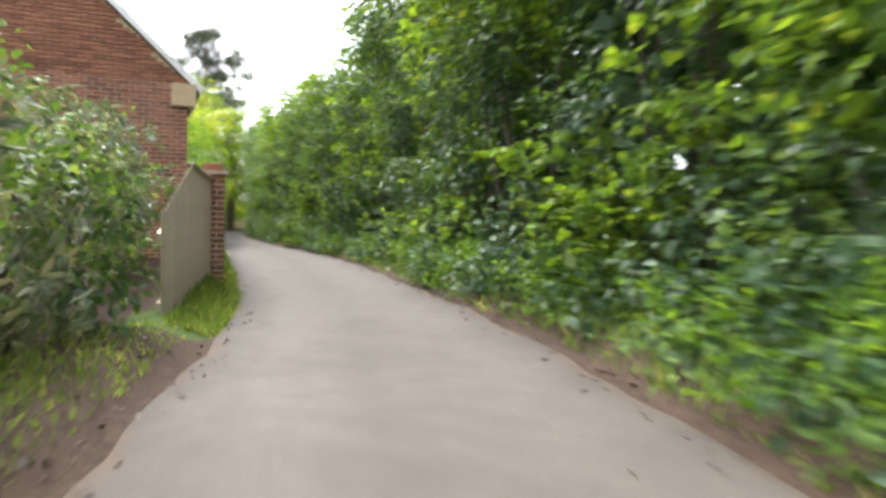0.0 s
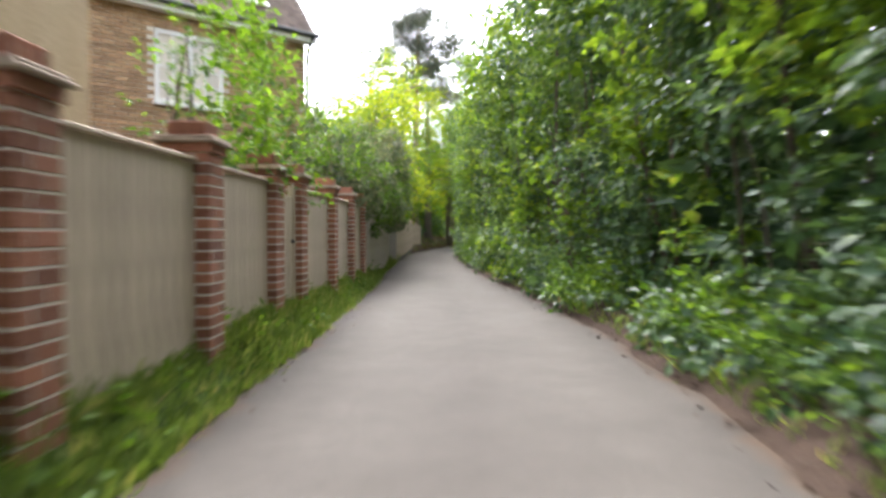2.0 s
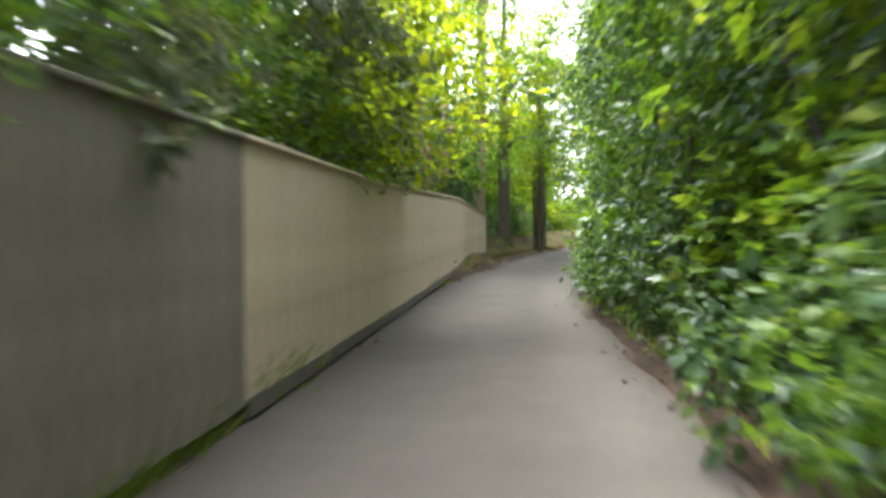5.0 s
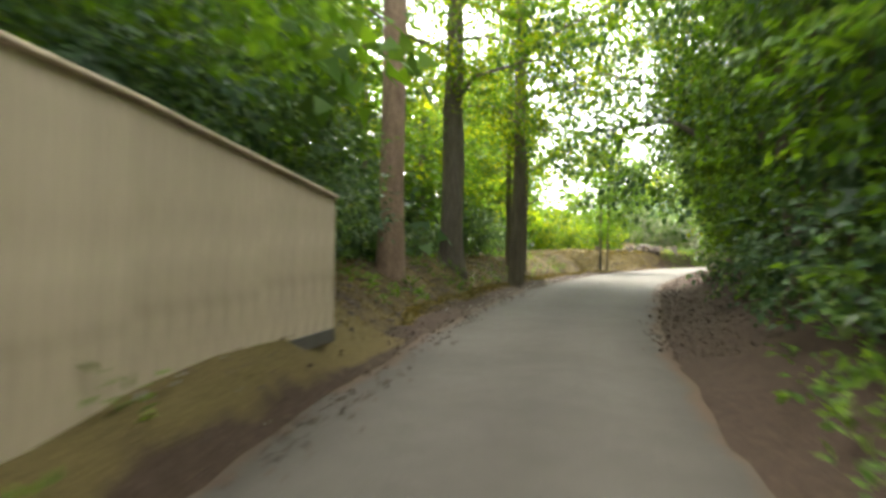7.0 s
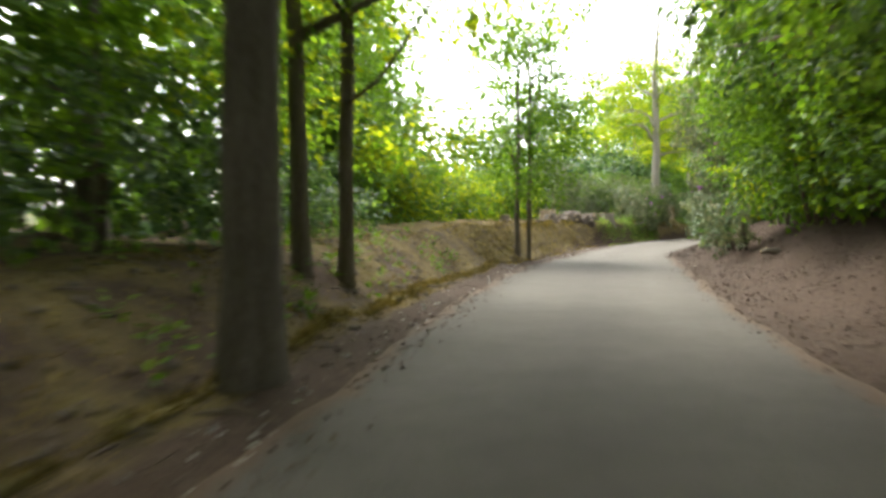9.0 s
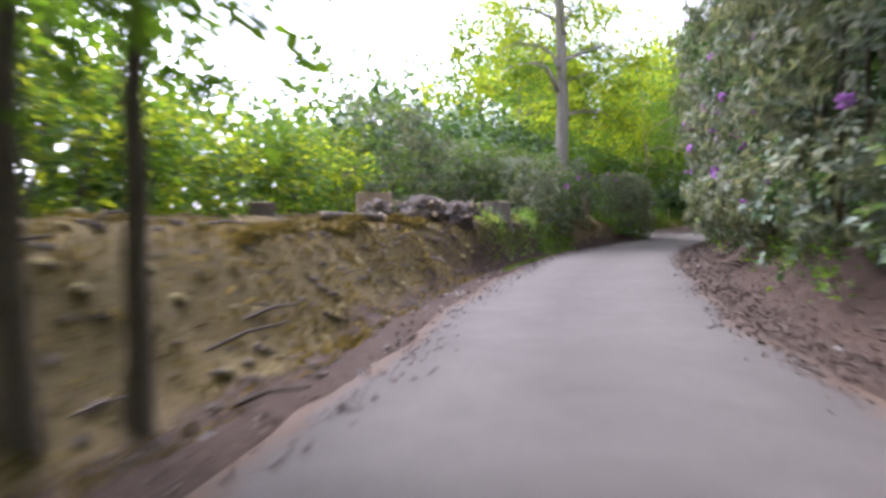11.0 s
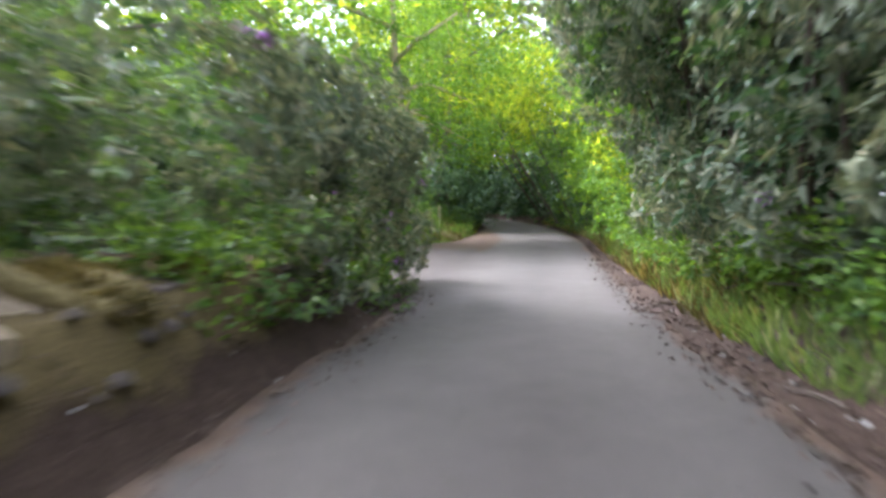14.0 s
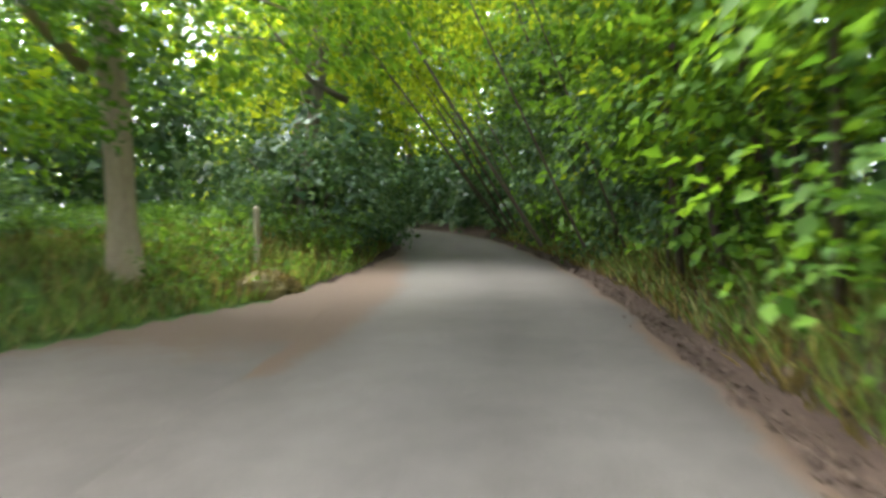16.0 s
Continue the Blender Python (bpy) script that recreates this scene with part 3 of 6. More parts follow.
# ---- foliage ----
SPECIES = {
    # length, width, leaves in a spray, spread of the spray, droop, lobes, material
    "maple": (0.120, 0.092, 6, 0.20, 0.15, 3, "maple"),
    "hedge": (0.084, 0.060, 10, 0.18, 0.15, 1, "hedge"),
    "ivy": (0.105, 0.068, 9, 0.17, 0.5, 1, "ivy"),
    "rhodo": (0.150, 0.044, 10, 0.10, 0.25, 1, "rhodo"),
    "beech": (0.115, 0.085, 14, 0.36, 0.22, 1, "beech"),
    "lime": (0.115, 0.088, 14, 0.36, 0.22, 1, "lime"),
    "limefine": (0.085, 0.062, 14, 0.34, 0.2, 1, "lime"),
    "far": (0.36, 0.26, 8, 0.55, 0.1, 1, "hedge"),
    "farbeech": (0.31, 0.23, 7, 0.55, 0.1, 1, "beech"),
    "farlime": (0.31, 0.23, 7, 0.55, 0.1, 1, "lime"),
    "fine": (0.075, 0.052, 12, 0.2, 0.1, 1, "beech"),
    "deep": (0.32, 0.225, 6, 0.35, 0.3, 1, "ivy"),
    "pine": (0.24, 0.045, 12, 0.30, 0.0, 1, "pine"),
    "herb": (0.085, 0.05, 10, 0.12, 0.2, 1, "herb"),
}


COARSE = ("deep", "far", "farbeech", "farlime")


def blades(base, axis, normal, length, width, fold=0.18):
    """Pointed leaves, folded a little along the rib: n x 4 x 3."""
    axis = unit(axis)
    side = unit(np.cross(normal, axis))
    up = np.cross(axis, side)
    L, W = length[:, None], width[:, None]
    mid = base + axis * L * 0.42 + up * W * fold
    return np.stack([base, mid - side * W * 0.5, base + axis * L - up * L * 0.08, mid + side * W * 0.5], 1)


def spray(centres, out, sp, rng, scale=1.0):
    """Leaves of one kind in sprays: at each centre a little fan that grows along out."""
    length, width, k, spread, droop, lobes, _ = SPECIES[sp]
    frond = sp in ("beech", "lime", "hedge", "limefine", "fine")
    if sp in ("beech", "lime", "limefine"):
        some = rng.random(len(centres)) < 0.54
        centres, out = centres[some], out[some]
    n = len(centres)
    c = np.repeat(centres, k, 0)
    o = np.repeat(out, k, 0)
    m = n * k
    r = rng.normal(size=(m, 3))
    if sp == "rhodo":
        ring = unit(np.cross(o, r))
        axis = unit(ring + o * rng.uniform(0.0, 0.7, (m, 1)) - np.array([0, 0, 1]) * rng.uniform(0.0, 0.5, (m, 1)))
        base = c + rng.normal(size=(m, 3)) * 0.02
        nrm = unit(o + r * 0.25 + np.array([0, 0, 0.4]))
    elif sp == "pine":
        axis = unit(o + r * 0.7)
        base = c + r * spread * 0.5
        nrm = unit(rng.normal(size=(m, 3)))
    else:
        along = rng.uniform(-1, 1, (m, 1))
        lat = unit(np.cross(o, np.array([0, 0, 1.0])) + r * 0.2) * rng.uniform(-1, 1, (m, 1))
        base = c + o * along * spread + lat * spread * 0.75 + r * spread * (0.10 if frond else 0.25)
        axis = unit(o * 0.7 + lat * 0.9 + r * 0.45 - np.array([0, 0, 1]) * droop)
        nrm = unit(np.array([0, 0, 1.0]) + o * 0.55 + rng.normal(size=(m, 3)) * (0.32 if frond else 0.55))
    sz = rng.uniform(0.65, 1.25, m) * scale
    V = [blades(base, axis, nrm, length * sz, width * sz)]
    if lobes == 3:
        sd = unit(np.cross(nrm, axis))
        for w in (-1, 1):
            V.append(blades(base, unit(axis * 0.55 + sd * w * 0.85), nrm, length * sz * 0.72, width * sz * 0.75))
    return np.concatenate(V)


def blob_points(blobs, density, rng, face=None, keep_back=0.35, core=0.82):
    """Places and outward ways on a heap of ellipsoids, not inside one another."""
    P, N = [], []
    for i, (x, y, z, rx, ry, rz) in enumerate(blobs):
        area = 4 * math.pi * ((rx * ry) ** 1.6 / 3 + (rx * rz) ** 1.6 / 3 + (ry * rz) ** 1.6 / 3) ** (1 / 1.6)
        n = int(area * density)
        d = unit(rng.normal(size=(n, 3)))
        lump = 1 + 0.16 * np.sin(d[:, 0] * 5 + i * 1.7) * np.sin(d[:, 1] * 6 + i) + 0.12 * np.sin(d[:, 2] * 9 + i * 2.3)
        depth = lump * (1 - np.abs(rng.normal(0, 0.10, n)))
        p = np.array([x, y, z]) + d * np.array([rx, ry, rz]) * depth[:, None]
        nn = unit(d / np.array([rx, ry, rz]))
        ok = np.ones(n, bool)
        for j, (bx, by, bz, sx, sy, sz) in enumerate(blobs):
            if j != i:
                q = (p - np.array([bx, by, bz])) / np.array([sx, sy, sz])
                ok &= (q ** 2).sum(1) > core ** 2
        if face is not None:
            ok &= ((nn @ np.array([*face, 0.0])) > -0.25) | (rng.random(n) < keep_back)
        P.append(p[ok])
        N.append(nn[ok])
    return np.concatenate(P), np.concatenate(N)


def ground_z(x, y):
    return float(height(x, y)[0])


def shrub(name, label, category, group, base, blobs, mixes, density, seed, face=None, stems=5, flowers=None, inner=True, hollow=0.0):
    """A shrub: stems from the ground, sprays of leaves over a heap of rounded masses, sparse large leaves within."""
    rng = np.random.default_rng(seed)
    gz = ground_z(base[0], base[1])
    ob = thing(name, Matrix.Translation((base[0], base[1], gz)), label, category, group)
    back = np.array([base[0], base[1], gz])
    P, N = blob_points(blobs, density, rng, face, 0.3 if mixes[0][0] == "deep" else 0.08)
    keep = P[:, 2] > height(P[:, 0], P[:, 1]) + 0.03
    P, N = P[keep], N[keep]
    if hollow:
        s, _ = lane_coords(P[:, :2])
        hole = wave(s * 1.0, P[:, 2] * 1.5, 1.3, 3.0) < hollow - 1.0
        keep = ~(hole & (P[:, 2] < 3.4) & (rng.random(len(P)) < 0.88))
        P, N = P[keep], N[keep]
    share = np.cumsum([w for _, w in mixes])
    patch = (wave(P[:, 1] + seed, P[:, 2] * 1.4 + P[:, 0], 1.5, seed) * 0.5 + 0.5) * 0.75 + rng.random(len(P)) * 0.25
    patch = np.argsort(np.argsort(patch)) / max(1, len(P))
    lo = 0.0
    for (sp, w), hi in zip(mixes, share / share[-1]):
        m = (patch >= lo) & (patch < hi + 1e-9)
        lo = hi
        if not m.any():
            continue
        out = unit(N[m] + rng.normal(size=(m.sum(), 3)) * 0.35 + np.array([0, 0, 0.1]))
        V = spray(P[m], out, sp, rng, 1.35 if sp in COARSE else 1.0)
        if inner and sp not in COARSE:
            q = P[m][::4] - N[m][::4] * rng.uniform(0.15, 0.5, (len(P[m][::4]), 1))
            V = np.concatenate([V, spray(q, out[::4], sp, rng, 1.5)[::2]])
        (tri_mesh if sp in COARSE else quad_mesh)("foliage", V - back, M[SPECIES[sp][6]], ob)
    pr = random.Random(seed)
    for b in (pr.choices(blobs, k=stems) if stems else []):
        bm = bmesh.new()
        top = Vector((b[0] + pr.uniform(-.5, .5) * b[3], b[1] + pr.uniform(-.5, .5) * b[4], b[2] + pr.uniform(0.1, .7) * b[5])) - Vector(back)
        foot = Vector((top.x * 0.4 + pr.uniform(-.3, .3), top.y * 0.4 + pr.uniform(-.3, .3), -0.1))
        mid = foot.lerp(top, 0.5) + Vector((pr.uniform(-.15, .15), pr.uniform(-.15, .15), 0.1))
        r = pr.uniform(0.015, 0.04)
        tube(bm, [foot, mid, top], [r, r * .75, r * .3], 6)
        part("stem", bm, M["twig"], ob, smooth=True)
    if flowers:
        count, mat, shown = flowers
        idx = [i for i in range(len(P)) if N[i] @ np.array([*(face if face is not None else (0, 0)), 0.3]) > 0.25]
        pr.shuffle(idx)
        mesh = None
        for i in idx[:count]:
            m = Matrix.Translation(Vector(P[i] + N[i] * 0.06 - back)) @ Matrix.Rotation(pr.uniform(0, 6), 4, "Z")
            if mesh is None:
                r2 = np.random.default_rng(seed + 5)
                d = unit(r2.normal(size=(34, 3)) + np.array([0, 0, 0.4]))
                V = blades(d * 0.02, d, unit(r2.normal(size=(34, 3))), np.full(34, 0.075), np.full(34, 0.05))
                fl = quad_mesh("flower_truss", V, mat, ob, shown)
                mesh = fl.data
            else:
                fl = new("flower_truss", mesh)
                fl.parent = ob
                tagged(fl, shown)
            fl.matrix_basis = m
    return ob


def tree(name, label, group, x, y, trunk, mixes, limbs, crown, density, seed, bark="bark", face=None):
    """trunk: (z, dx, dy, radius) from the foot up; limbs: rows of (x, y, z, radius); crown: ellipsoids."""
    rng = np.random.default_rng(seed)
    pr = random.Random(seed)
    gz = ground_z(x, y)
    ob = thing(name, Matrix.Translation((x, y, gz)), label, "tree", group)
    origin = np.array([x, y, gz])
    bm = bmesh.new()
    P, R = [], []
    for (z0, ax, ay, r0), (z1, bx, by, r1) in zip(trunk, trunk[1:]):
        for k in range(5):
            t = k / 5
            P.append((ax + (bx - ax) * t + pr.uniform(-.02, .02), ay + (by - ay) * t + pr.uniform(-.02, .02), z0 + (z1 - z0) * t))
            R.append(r0 + (r1 - r0) * t)
    z, bx, by, r = trunk[-1]
    P.append((bx, by, z))
    R.append(r)
    P = [(a, b, c - 0.25) for a, b, c in P[:1]] + P[:]
    R = [R[0] * 1.5] + [R[0] * 1.25] + R[1:]
    tube(bm, P, R, 14, pr, 0.05)
    part("trunk", bm, M[bark], ob, smooth=True)
    for limb in limbs:
        bm = bmesh.new()
        tube(bm, [Vector(q[:3]) - Vector((x, y, gz)) for q in limb], [q[3] for q in limb], 7, pr, 0.06)
        for q0, q1 in zip(limb[1:], limb[2:]):
            for _ in range(2):
                a = Vector(q0[:3]).lerp(Vector(q1[:3]), pr.random()) - Vector((x, y, gz))
                d = Vector((pr.uniform(-1, 1), pr.uniform(-1, 1), pr.uniform(-0.5, 0.6)))
                tube(bm, [a, a + d * 0.5, a + d * 0.9 + Vector((0, 0, pr.uniform(-.2, .2)))], [q1[3] * .55, q1[3] * .4, q1[3] * .15], 5)
        part("limb", bm, M[bark], ob, smooth=True)
    if crown:
        Pc, N = blob_points(crown, density * 0.72, rng, face, 0.3, 0.7)
        lo = 0.0
        order = rng.random(len(Pc))
        tot = sum(w for _, w in mixes)
        for sp, w in mixes:
            m = (order >= lo) & (order < lo + w / tot)
            lo += w / tot
            out = unit(N[m] * np.array([1, 1, 0.45]) + rng.normal(size=(m.sum(), 3)) * 0.4)
            V = spray(Pc[m] - N[m] * rng.uniform(0, 0.35, (m.sum(), 1)), out, sp, rng, 1.35 if sp in COARSE else 1.0)
            (tri_mesh if sp in COARSE else quad_mesh)("crown", V - origin, M[SPECIES[sp][6]], ob)
    return ob


def heap(s0, s1, off, z0, z1, step, depth, seed, lean=0.0, rz=None, side=1):
    """Ellipsoids stacked along the lane between s0 and s1, from z0 to z1, centred off metres out; lean: how far the top hangs to the road."""
    pr = random.Random(seed)
    out = []
    levels = max(1, int(round((z1 - z0) / 1.25)))
    n = max(1, int(round((s1 - s0) / step)))
    for i in range(n):
        s = s0 + (i + 0.5) * (s1 - s0) / n
        for k in range(levels):
            f = (k + 0.5) / levels
            z = z0 + (z1 - z0) * f + pr.uniform(-.15, .15)
            o = off - lean * f + pr.uniform(-.14, .14)
            p = at(s + pr.uniform(-.3, .3), side * o)
            r = pr.uniform(0.85, 1.15)
            out.append((p[0], p[1], z, depth * r, depth * r, (rz or (z1 - z0) / levels * 0.68) * r))
    return out


def to_road(s, side):
    t = lane_dir(s)
    return (-t[1] * side, t[0] * side) if side > 0 else (t[1], -t[0])


# ---- brick piers and board fence beside the lane ----
PIERS = [(0.50, 5.85), (0.67, 8.0), (0.85, 10.15), (1.02, 12.3), (1.15, 14.4), (1.26, 15.55), (1.47, 17.72), (1.63, 19.9), (1.76, 22.07)]


def board(name, w, h, parent, x, z, material, meshes, tilt=0.0):
    key = (round(w, 3), round(h, 3), material)
    if key not in meshes:
        bm = bmesh.new()
        v = box(bm, 0, -0.004, 0, w, 0.016, h)
        for k in (1, 2, 5, 6):
            v[k].co.y += 0.002 if v[k].co.y > 0 else 0.0025
        bmesh.ops.bevel(bm, geom=[e for e in bm.edges if abs(e.verts[0].co.z - e.verts[1].co.z) > h / 2], offset=0.003, segments=1, affect="EDGES")
        ob = part(name, bm, M[material], parent)
        meshes[key] = ob.data
    else:
        ob = new(name, meshes[key])
        ob.parent = parent
    ob.matrix_basis = pose(x, 0, z, 0, tilt, 0)
    return ob


FENCE_MESHES = {}


def fence_panel(p, q, zb, zp, zq, material, label, seed, cap=True, gravel=False, width=0.19):
    """Upright feather-edged boards between two places; the top goes from zp to zq."""
    pr = random.Random(seed)
    p, q = Vector((*p, 0)), Vector((*q, 0))
    ln = (q - p).length
    turn = math.degrees(math.atan2(q.y - p.y, q.x - p.x))
    ob = thing("board_fence", pose(p.x, p.y, zb, 0, 0, turn), label, "fence", "board fence beside the lane")
    n = max(1, int(round(ln / (width * 0.86))))
    step = ln / n
    for i in range(n):
        top = zp + (zq - zp) * (i + 0.5) / n - zb
        h = round((top + pr.uniform(-.006, .006)) / 0.02) * 0.02
        board("board", width, h, ob, i * step, pr.uniform(-.006, .004), material, FENCE_MESHES, pr.uniform(-.25, .25))
    back = "board_dark" if material == "board_dark" else material
    for f in (0.2, 0.8):
        z0, z1 = (zp - zb) * f, (zq - zb) * f
        bm = bmesh.new()
        vs = box(bm, 0, 0.018, -0.04, ln, 0.055, 0.04)
        for v in vs:
            v.co.z += z0 + (z1 - z0) * v.co.x / ln
        part("rail", bm, M[back], ob)
    if cap:
        bm = bmesh.new()
        vs = box(bm, -0.005, -0.032, 0, ln + 0.005, 0.075, 0.028)
        for v in vs:
            v.co.z += zp - zb + (zq - zp) * v.co.x / ln
        bmesh.ops.bevel(bm, geom=bm.edges[:], offset=0.006, segments=1, affect="EDGES")
        part("capping", bm, M[back], ob, "weathered sloping capping rail")
    if gravel:
        bm = soft_box(0, -0.020, -0.08, ln, -0.006, 0.03, 0.006)
        part("gravel_board", bm, M["board_dark"], ob, "dark timber gravel board")
    return ob


def brick_pier(x, y, turn, z0, courses):
    """Square pier of one and a half bricks, with an oversailing cap and bricks on edge on top."""
    a = 0.327
    ob = thing("brick_pier", pose(x, y, z0, 0, 0, turn), "red brick gate pier with pale mortar and a corbelled cap", "brick pier", "brick piers of the fence")
    ht = courses * 0.075
    part("mortar", soft_box(-a / 2 + 0.003, -a / 2 + 0.003, 0, a / 2 - 0.003, a / 2 - 0.003, ht, 0.002), M["mortar"], ob, "pale recessed mortar")
    mesh = None
    pr = random.Random(7)
    for c in range(courses):
        for k in range(4):
            if mesh is None:
                br = part("brick", soft_box(-0.1075, -0.051, 0, 0.1075, 0.051, 0.065, 0.004), M["brick"], ob)
                mesh = br.data
            else:
                br = new("brick", mesh)
                br.parent = ob
            s = 1 if c % 2 else -1
            m = Matrix.Rotation(math.pi / 2 * k, 4, "Z") @ Matrix.Translation((s * (a / 2 - 0.1075), a / 2 - 0.051, 0))
            br.matrix_basis = Matrix.Translation((pr.uniform(-.0015, .0015), pr.uniform(-.0015, .0015), c * 0.075 + 0.005)) @ m
    z = ht
    for name, w, h, mat, label in (("corbel", a + 0.035, 0.065, "brick", ""), ("creasing", a + 0.10, 0.026, "creasing", "pale oversailing tile creasing"), ("creasing", a + 0.07, 0.022, "creasing", "")):
        part(name, soft_box(-w / 2, -w / 2, z, w / 2, w / 2, z + h, 0.007), M[mat], ob, label)
        z += h
    for i in range(4):
        br = part("brick", soft_box(-0.031, -0.13, 0, 0.031, 0.13, 0.10, 0.006), M["brick"], ob)
        br.matrix_basis = Matrix.Translation((-0.117 + i * 0.078, 0, z + 0.002))
    part("mortar", soft_box(-0.14, -0.12, z, 0.14, 0.12, z + 0.085, 0.004), M["mortar"], ob)
    return ob


def build_fence():
    first = None
    half = 0.19
    for i, (x, y) in enumerate(PIERS):
        j = min(i, len(PIERS) - 2)
        d = Vector((PIERS[j + 1][0] - PIERS[j][0], PIERS[j + 1][1] - PIERS[j][1])).normalized()
        turn = math.degrees(math.atan2(d.y, d.x))
        cx, cy = x - d.y * half - d.x * 0.17, y + d.x * half - d.y * 0.17
        top = 1.60 + 0.012 * i
        m = pose(cx, cy, top - 20 * 0.075, 0, 0, turn)
        if first is None:
            first = brick_pier(cx, cy, turn, top - 20 * 0.075, 20)
        else:
            copy_thing(first, m)
    weathered = "weathered grey-brown feather-edge board fence panel"
    # ramped end, then the panels between the piers
    fence_panel((-0.45, 2.28), (-0.08, 4.12), 0.0, 1.07, 1.66, "board", "grey board fence panel with a ramped top", 1, False)
    fence_panel((-0.075, 4.14), (0.29, 5.62), 0.04, 1.68, 1.57, "board", weathered, 2)
    for i, (a, b) in enumerate(zip(PIERS, PIERS[1:])):
        d = Vector((b[0] - a[0], b[1] - a[1])).normalized()
        n = Vector((-d.y, d.x)) * 0.13
        pa, pb = Vector(a) + n + d * -0.02, Vector(b) + n - d * 0.33
        if i == 4:
            gate(pa, pb)
            continue
        fence_panel(pa, pb, 0.12, 1.53 + 0.013 * i, 1.545 + 0.013 * i, "board", weathered, 10 + i)
    # plain run to the far end
    a, b, c = Vector((1.66, 22.1)), Vector((3.70, 47.2)), Vector((4.27, 49.65))
    run = [a.lerp(b, i / 14) for i in range(15)] + [b.lerp(c, 0.5), c]
    n = 16
    tops = [(0, 1.56), (0.5, 1.52), (0.72, 1.70), (0.85, 1.78), (1, 1.44)]
    zs = np.interp(np.linspace(0, 1, n + 1), [t for t, _ in tops], [z for _, z in tops])
    for i in range(n):
        p, q = run[i], run[i + 1]
        f = (i + 0.5) / n
        # panels 4 and 5 carry the shrubs' shade in their board colour
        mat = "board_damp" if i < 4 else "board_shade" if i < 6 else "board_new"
        label = {"board_damp": "grey-brown board fence panel with damp stains", "board_shade": "fence panel coloured darker for the shade under overhanging shrubs", "board_new": "smooth tan close-board fence panel with rain stains"}[mat]
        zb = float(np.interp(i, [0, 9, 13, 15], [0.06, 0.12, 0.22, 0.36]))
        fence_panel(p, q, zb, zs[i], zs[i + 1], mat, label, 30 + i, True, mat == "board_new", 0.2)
        d = (q - p).normalized()
        post = thing("fence_post", pose(p.x - d.y * 0.09, p.y + d.x * 0.09, 0.1, 0, 0, math.degrees(math.atan2(d.y, d.x))), "square timber fence post behind the boards", "fence post", "fence posts")
        part("post", soft_box(-0.05, -0.04, 0, 0.05, 0.04, zs[i] - 0.12, 0.006), M["board_dark"], post)


def gate(pa, pb):
    d = (pb - pa).normalized()
    ln = (pb - pa).length
    ob = thing("garden_gate", pose(pa.x, pa.y, 0.34, 0, 0, math.degrees(math.atan2(d.y, d.x))), "weathered grey boarded garden gate between two brick piers", "gate")
    for x in (0.0, ln - 0.07):
        part("gate_post", soft_box(x, -0.03, -0.1, x + 0.07, 0.05, 1.28, 0.006), M["board"], ob)
    n = 7
    w = (ln - 0.16) / n
    for i in range(n):
        part("board", soft_box(0.08 + i * w, -0.01, 0.02, 0.08 + (i + 1) * w - 0.006, 0.012, 1.17 + 0.02 * math.sin(i), 0.003), M["board"], ob)
    for z in (0.2, 0.95):
        part("ledge", soft_box(0.08, 0.014, z, ln - 0.08, 0.04, z + 0.1, 0.004), M["board"], ob)
    bm = bmesh.new()
    bmesh.ops.create_uvsphere(bm, u_segments=10, v_segments=6, radius=0.025)
    part("latch", bm, M["black_pipe"], ob, "black iron latch").matrix_basis = pose(ln - 0.14, -0.03, 0.65)


build_fence()


# ---- houses behind the fence ----
def brickwork(name, width, ztop, material, parent, m, zfun=None, holes=()):
    """Courses of bricks proud of the mortar, joined into one mesh, on a wall that starts at m and runs along its x."""
    V, F = [], []
    rng = random.Random(3)
    z, row = 0.0, 0
    while z < ztop:
        x = -0.1125 if row % 2 else 0.0
        while x < width:
            x0, x1 = max(x, 0.0), min(x + 0.215, width)
            lim = zfun((x0 + x1) / 2) if zfun else ztop
            hit = any(a < x1 and b > x0 and c < z + 0.065 and e > z for a, b, c, e in holes)
            if x1 - x0 > 0.03 and z + 0.065 < lim and not hit:
                d = -0.008 + rng.uniform(-.002, .002)
                k = len(V)
                V += [m @ Vector(p) for p in ((x0, 0.01, z), (x1, 0.01, z), (x1, 0.01, z + 0.065), (x0, 0.01, z + 0.065), (x0 + .002, d, z + .002), (x1 - .002, d, z + .002), (x1 - .002, d, z + .063), (x0 + .002, d, z + .063))]
                F += [(k + 4, k + 5, k + 6, k + 7), (k, k + 1, k + 5, k + 4), (k + 1, k + 2, k + 6, k + 5), (k + 2, k + 3, k + 7, k + 6), (k + 3, k, k + 4, k + 7)]
            x += 0.225
        z += 0.075
        row += 1
    ob = link_mesh(name, V, F, M[material], parent)
    return tagged(ob, kind="stuff")


